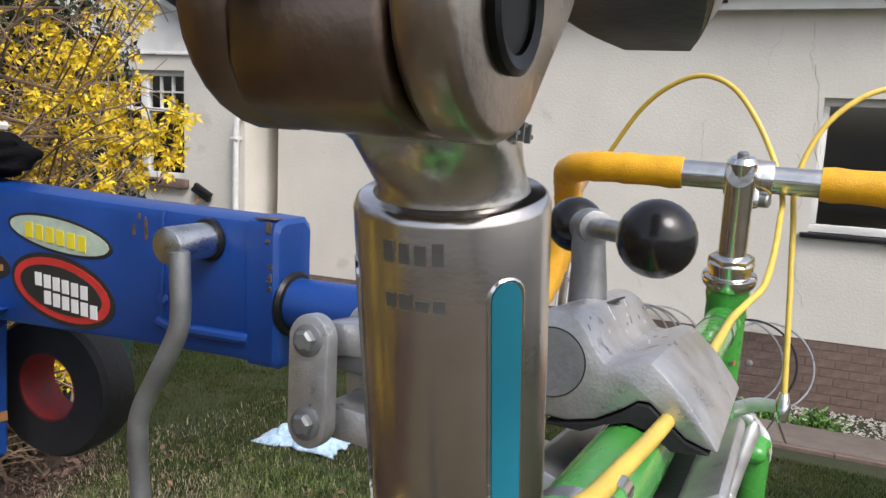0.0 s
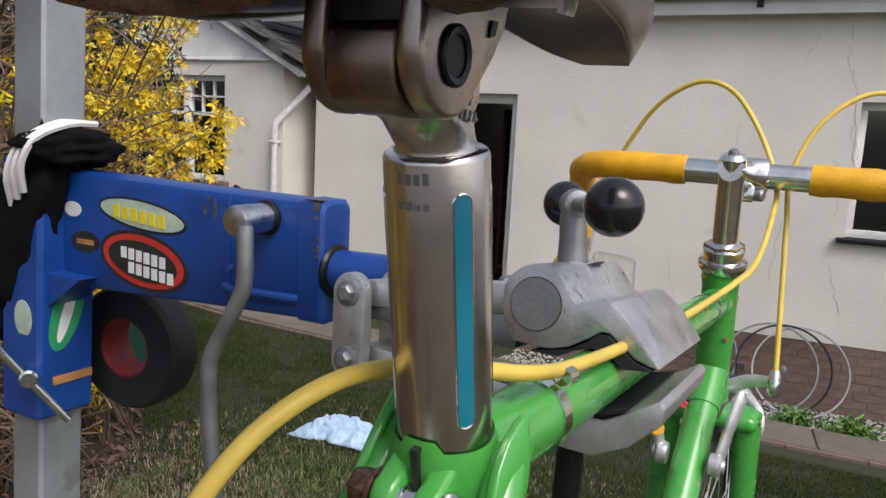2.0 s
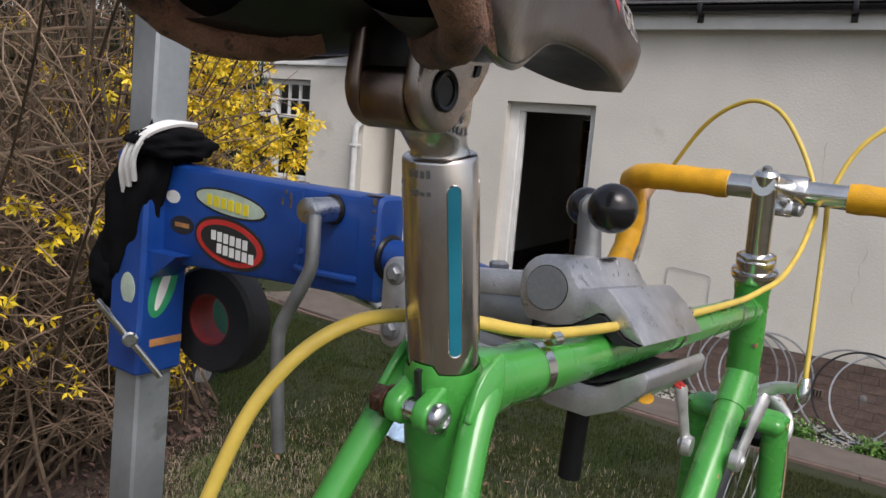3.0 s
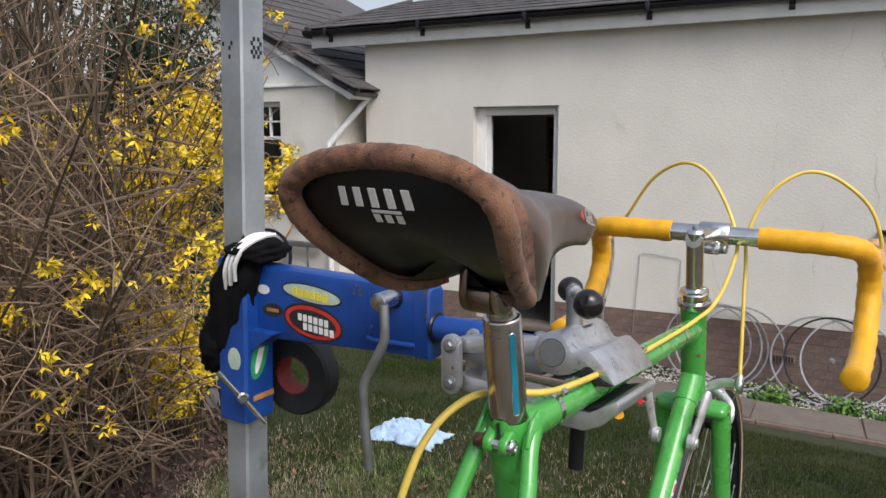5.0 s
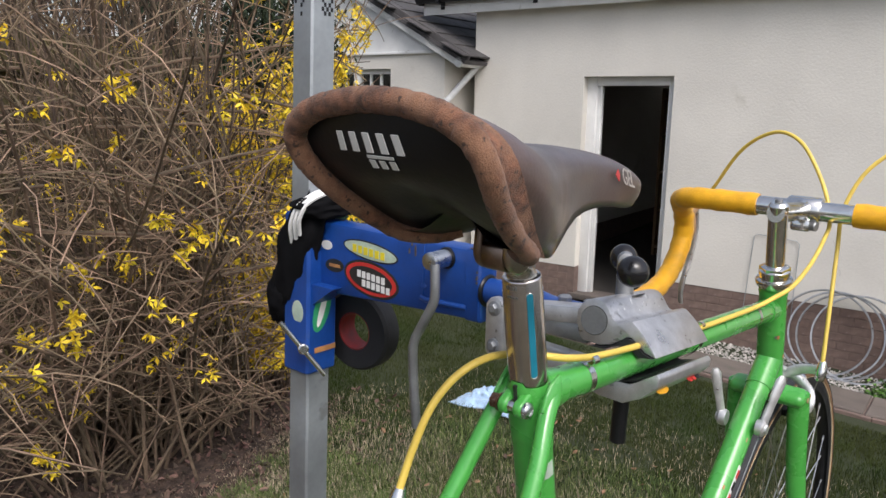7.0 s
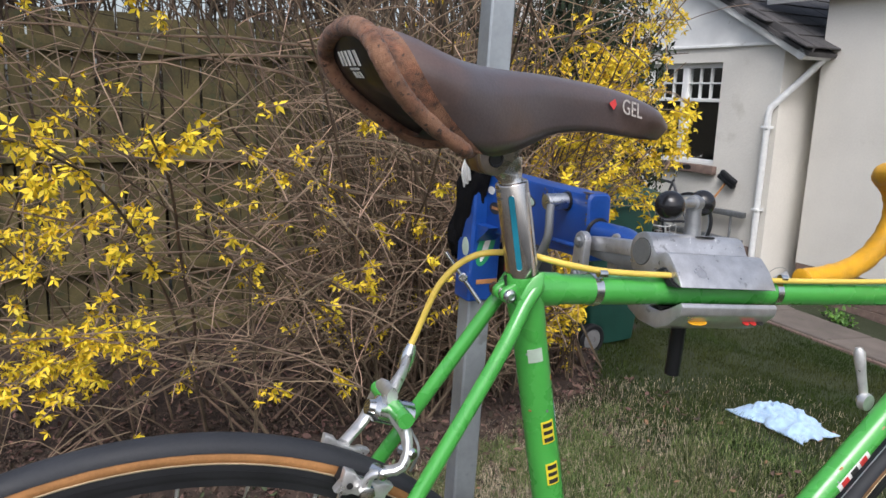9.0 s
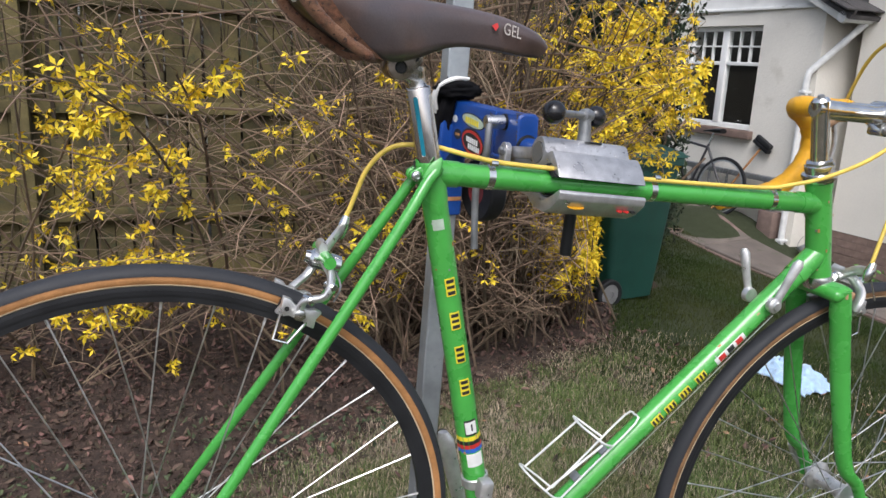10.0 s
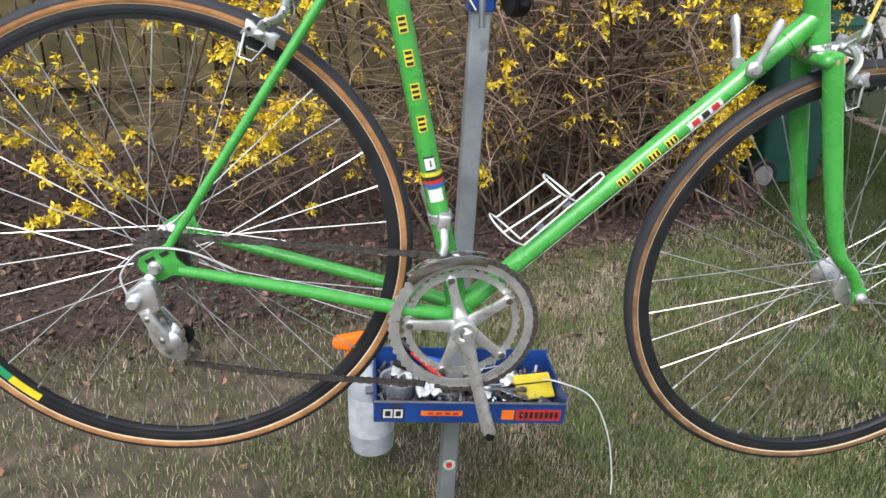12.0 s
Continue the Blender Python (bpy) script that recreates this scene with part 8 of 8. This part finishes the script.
part("body", frustum(0.08, 0.47, 0.04, 0.5, 0.03, 0.0, 0.56, 0.0, 0.56, 0.93), BG, bin_t)
part("rim", frustum(-0.02, 0.58, -0.02, 0.58, 0.92, -0.02, 0.58, -0.02, 0.58, 0.97), BG, bin_t)
part("lid", merge(frustum(-0.03, 0.61, -0.025, 0.585, 0.972, 0.0, 0.58, 0.0, 0.56, 1.0), frustum(0.0, 0.58, 0.0, 0.56, 1.0, 0.1, 0.48, 0.1, 0.46, 1.04)), BG, bin_t, "slightly domed lid")
part("handle", tube([(-0.02, 0.05, 0.95), (-0.08, 0.05, 0.97), (-0.08, 0.51, 0.97), (-0.02, 0.51, 0.95)], 0.016, 10), BG, bin_t)
part("axle", rod((0.03, -0.01, 0.1), (0.03, 0.57, 0.1), 0.011), MAT["dull_steel"], bin_t)
for y in (-0.03, 0.55):
    wl_ = part("wheel", hoop((0.03, y + 0.02, 0.1), (0, 1, 0), [(0.07, -0.022), (0.092, -0.024), (0.1, -0.016), (0.1, 0.016), (0.092, 0.024), (0.07, 0.022)], 36), MAT["rubber"], bin_t)
    part("wheel_disc", lathe([(-0.014, 0.072), (-0.018, 0.05), (-0.02, 0.025), (0.02, 0.025), (0.018, 0.05), (0.014, 0.072)], (0.03, y + 0.02, 0.1), (0, 1, 0), 28), surface("grey_wheel_disc", (0.2, 0.2, 0.2), 0.6, vary=0.1) if y < 0 else MAT["rubber"], wl_)

# ---- along the garage wall ----
wall_pt = lambda X, Y, Z: GARAGE @ V((X, Y, Z))


def spare_rim(X, r, lean, Z0, hub, mat_name, turn=0.0):
    w = thing("spare_wheel", "bare bicycle wheel rim leaning on the brick plinth", "wheel", GARAGE @ pose(X, 0, Z0, 0, 0, turn) @ pose(0, -0.30, 0, -lean, 0, 0), group="wheels along the wall")
    part("rim", hoop((0, 0, r), (0, 1, 0), [(r - 0.012, -0.009), (r, -0.01), (r, 0.01), (r - 0.012, 0.009), (r - 0.016, 0)], 72), MAT[mat_name], w)
    if hub:
        part("hub", lathe([(-0.035, 0.01), (-0.032, 0.028), (0.032, 0.028), (0.035, 0.01)], (0, 0, r), (0, 1, 0), 20), MAT["chain"], w)
        for k in range(24):
            a = math.tau * k / 24
            part("spoke", rod((0.02 * math.cos(a + 0.9), -0.02 if k % 2 else 0.02, r + 0.02 * math.sin(a + 0.9)), ((r - 0.014) * math.cos(a), 0, r + (r - 0.014) * math.sin(a)), 0.0006, sides=4), MAT["dull_steel"], w)
    return w


def foot_z(X, Y):
    """Height of the ground beside the garage, in the garage's own scale."""
    w = wall_pt(X, Y, 0)
    return (ground_z(w.x, w.y) - 0.0067) / 0.95


for X, r, lean, hub, finish, turn in ((3.74, 0.37, 16, False, "rim_silver", 0), (3.82, 0.37, 18, False, "rim_silver", 3), (3.9, 0.365, 15, False, "rim_silver", -3), (4.0, 0.37, 17, False, "rim_silver", 4),
                                      (4.73, 0.37, 15, True, "rim_grey", 2), (4.64, 0.37, 16, False, "rim_silver", -2), (4.86, 0.37, 18, False, "rim_silver", 2)):
    spare_rim(X, r, lean, foot_z(X, -0.3) + 0.004, hub, finish, turn)
wf = part("bent_wire", tube([wall_pt(3.03, -0.02, -0.25), wall_pt(3.07, -0.012, 0.52), wall_pt(3.1, -0.012, 0.54), wall_pt(3.42, -0.012, 0.515), wall_pt(3.45, -0.012, 0.49), wall_pt(3.44, -0.02, -0.3)], 0.003, 6), MAT["galvanised"], None, "thin grey bent wire standing against the wall")
tagged(wf, category="wire")
vent = thing("air_vent", "dark slotted air brick in the plinth", "air vent", GARAGE)
part("frame", box(4.22, 4.46, -0.006, 0.012, -0.365, -0.292, 0.003), MAT["brick"], vent)
for k in range(9):
    part("slot", box(4.235 + k * 0.0245, 4.247 + k * 0.0245, -0.0085, -0.0055, -0.356, -0.301), MAT["black_print"], vent)
bucket = thing("bucket", "grey plastic bucket lying tipped by the wall", "bucket", GARAGE @ pose(0.1, -0.3, foot_z(0.1, -0.3) + 0.1, 0, -40, 20) @ Matrix.Scale(0.85, 4))
part("body", merge(lathe([(-0.14, 0.1), (-0.138, 0.105), (0.13, 0.14), (0.135, 0.146), (0.14, 0.146), (0.138, 0.136), (-0.13, 0.1)], (0, 0, 0), (0, 0, 1), 30, cap=True)), surface("grey_bucket_plastic", (0.42, 0.44, 0.46), 0.5, vary=0.1, scale=10), bucket)
part("handle", tube([(0.14 * math.cos(a), 0.02 + 0.05 * math.sin(a), 0.13 + 0.1 * math.sin(a)) for a in [math.pi * k / 12 for k in range(13)]], 0.003, 6), MAT["dull_steel"], bucket)

# old bicycle and clutter by the gable wall
def parked(m, label, paint):
    o = thing("parked_bicycle", label, "bicycle", m)
    for x in (0, 1.02):
        w = part("wheel", hoop((x, 0, 0.33), (0, 1, 0), [(0.3, -0.012), (0.33, -0.014), (0.335, 0), (0.33, 0.014), (0.3, 0.012)], 56), MAT["rubber"], o)
        part("rim", hoop((x, 0, 0.33), (0, 1, 0), [(0.285, -0.01), (0.3, -0.01), (0.3, 0.01), (0.285, 0.01)], 56), MAT["rim_silver"], w)
        for k in range(20):
            a = math.tau * k / 20
            part("spoke", rod((x, 0.02 if k % 2 else -0.02, 0.33), (x + 0.29 * math.cos(a), 0, 0.33 + 0.29 * math.sin(a)), 0.0012, sides=4), MAT["spoke"], w)
    for a, b in (((0.42, 0, 0.28), (0.27, 0, 0.78)), ((0.42, 0, 0.28), (0.83, 0, 0.72)), ((0.29, 0, 0.74), (0.81, 0, 0.8)), ((0, 0, 0.33), (0.42, 0, 0.28)), ((0, 0, 0.33), (0.28, 0, 0.75)), ((0.8, 0, 0.86), (1.02, 0, 0.33))):
        part("frame_tube", rod(a, b, 0.015), paint, o)
    part("seat_post", rod((0.27, 0, 0.78), (0.235, 0, 0.92), 0.0125), MAT["chrome"], o)
    part("saddle", tube([(0.12, 0, 0.94), (0.2, 0, 0.935), (0.3, 0, 0.93), (0.38, 0, 0.915)], [0.06, 0.065, 0.035, 0.018], 14, flat=(1.0, 0.45)), MAT["black_plastic"], o)
    part("handlebar", tube([(0.78, -0.28, 0.96), (0.8, -0.1, 0.94), (0.8, 0.1, 0.94), (0.78, 0.28, 0.96)], 0.011, 10), MAT["chrome"], o)
    part("crank", rod((0.42, -0.08, 0.28), (0.5, -0.08, 0.13), 0.01), AL, o)
    part("chainring", lathe([(-0.045, 0.09), (-0.042, 0.09)], (0.42, 0, 0.28), (0, 1, 0), 30), MAT["chain"], o)
    return o


pk1 = surface("dark_bicycle_paint", (0.03, 0.03, 0.035), 0.4, vary=0.1)
parked(GARAGE @ pose(-1.0, gw - 0.32, -0.05, 0, 0, 186) @ pose(0, 0, 0, 8, 0, 0), "dark old bicycle leaning below the window", pk1)
pk2 = surface("silver_bicycle_paint", (0.45, 0.46, 0.48), 0.4, 0.5, vary=0.1)
parked(GARAGE @ pose(-1.5, gw - 0.6, -0.01, 0, 0, 178) @ pose(0, 0, 0, -6, 0, 0), "silver old bicycle leaning among clutter by the house", pk2)
crate = thing("wire_basket", "white wire basket standing on the ground", "basket", GARAGE @ pose(-1.35, gw - 0.35, 0.0, 0, 0, 15))
for z in (0.0, 0.1, 0.2):
    part("hoop", tube([(-0.16, -0.12, z), (0.16, -0.12, z), (0.16, 0.12, z), (-0.16, 0.12, z)], 0.006, 6, closed=True), MAT["white_plastic"], crate)
for k in range(5):
    for s in (-1, 1):
        part("wire", rod((-0.16 + 0.08 * k, s * 0.12, 0), (-0.16 + 0.08 * k, s * 0.12, 0.2), 0.004, sides=6), MAT["white_plastic"], crate)
ladder = thing("ladder", "grey metal ladder lying along the house wall", "ladder", GARAGE @ pose(-0.75, gw - 0.08, 0.1, 0, 0, 0))
for z in (0.0, 0.3):
    part("rail", box(-1.0, 0.35, -0.03, 0.03, z, z + 0.06, 0.004), MAT["dull_steel"], ladder)
for k in range(5):
    part("rung", rod((-0.9 + 0.27 * k, 0, 0.03), (-0.9 + 0.27 * k, 0, 0.33), 0.014), MAT["dull_steel"], ladder)
for z, x in ((-0.46, -0.9), (-0.46, 0.2)):
    part("block", box(x, x + 0.2, -0.06, 0.07, z, 0.0, 0.01), MAT["mortar"], ladder)

broom = thing("broom", "dark-bristled broom leaning upside down on the house wall", "broom", GARAGE)
part("handle", rod((-1.05, gw - 0.35, -0.02), (-0.72, gw - 0.045, 0.74), 0.012), MAT["tan_wall"], broom)
part("head", move(box(-0.12, 0.12, -0.03, 0.03, -0.02, 0.02, 0.006), pose(-0.71, gw - 0.045, 0.76, 0, 28, 0)), MAT["black_plastic"], broom)
part("bristles", move(box(-0.115, 0.115, -0.025, 0.025, 0.02, 0.08, 0.01), pose(-0.71, gw - 0.045, 0.76, 0, 28, 0)), MAT["rubber"], broom)

# weeds and gravel at the foot of the wall
def tuft_place():
    X = rng.choice((4.28, 4.36, 4.83, 4.88, 5.22, 5.28, 0.9))
    p = wall_pt(rng.gauss(X, 0.07), -0.55 + rng.gauss(0, 0.06), 0)
    return p.x, p.y, ground_z(p.x, p.y) + 0.01 + abs(rng.gauss(0, 0.06))


tagged(soup("wall_weeds", leaf_soup(1300, tuft_place, 0.026, 0.7), 4, MAT["leaf_green"]), "bright green weeds growing at the foot of the plinth", "weeds", kind="stuff")


def stone_place():
    p = wall_pt(rng.uniform(2.4, 6.0), rng.uniform(-0.7, -0.02), 0)
    return p.x, p.y, ground_z(p.x, p.y) + 0.006


stones = scatter(2600, stone_place)
sv = []
for p in stones:
    s = rng.uniform(0.008, 0.018)
    a, b, c, d = [V(p) + V(q) * s for q in ((1, 0, 0), (-0.5, 0.9, 0), (-0.5, -0.9, 0), (rng.uniform(-0.3, 0.3), 0, 0.9))]
    sv += [a, b, d, b, c, d, c, a, d]
tagged(soup("gravel", np.array([tuple(v) for v in sv]), 3, MAT["gravel"]), "scattered white gravel at the foot of the wall", "gravel", kind="stuff")

# ---- paving slabs ----
paving = thing("pavement", "brownish concrete slab path along the garage", "pavement", GARAGE, kind="structure")


def flag(x0, x1, y0, y1, lift):
    """A slab that lies along the fall of the ground."""
    g = box(x0, x1, y0, y1, -0.05, 0.0, 0.008, 1)
    for v in g[0]:
        w = GARAGE @ v
        v.z += ground_z(w.x, w.y) + lift
    return g


part("bedding", merge(*[flag(-1.25 + 0.5 * k, -0.751 + 0.5 * k, -1.43, -0.72, 0.002) for k in range(20)]), MAT["mortar"], paving)
X = -1.2
while X < 8.5:
    w = rng.choice((0.6, 0.75, 0.9))
    part("paving_slab", flag(X + 0.006, X + w - 0.006, -1.41, -0.74, 0.018 + rng.uniform(-0.004, 0.004)), MAT["slab"], paving)
    X += w
# ---- bricks of the plinth ----
brick_me = mesh_of("brick", box(0, 0.217, 0, 0.05, 0, 0.067, 0.002, 1), MAT["brick"], smooth=0)
half_me = mesh_of("brick", box(0, 0.1025, 0, 0.05, 0, 0.065, 0.004, 1), MAT["brick"], smooth=0)
for c in range(9):
    z = -0.695 + 0.075 * c
    X = 0.0
    if c % 2:
        ob = new("brick", half_me)
        ob.parent, ob.location = plinth, (0.0, 0.004, z)
        X = 0.1125
    while X < 6.6:
        if X + 0.215 <= 1.3 or X >= 2.235:
            ob = new("brick", brick_me)
            ob.parent, ob.location = plinth, (X, 0.004 + rng.uniform(-0.0015, 0.0015), z)
        X += 0.225
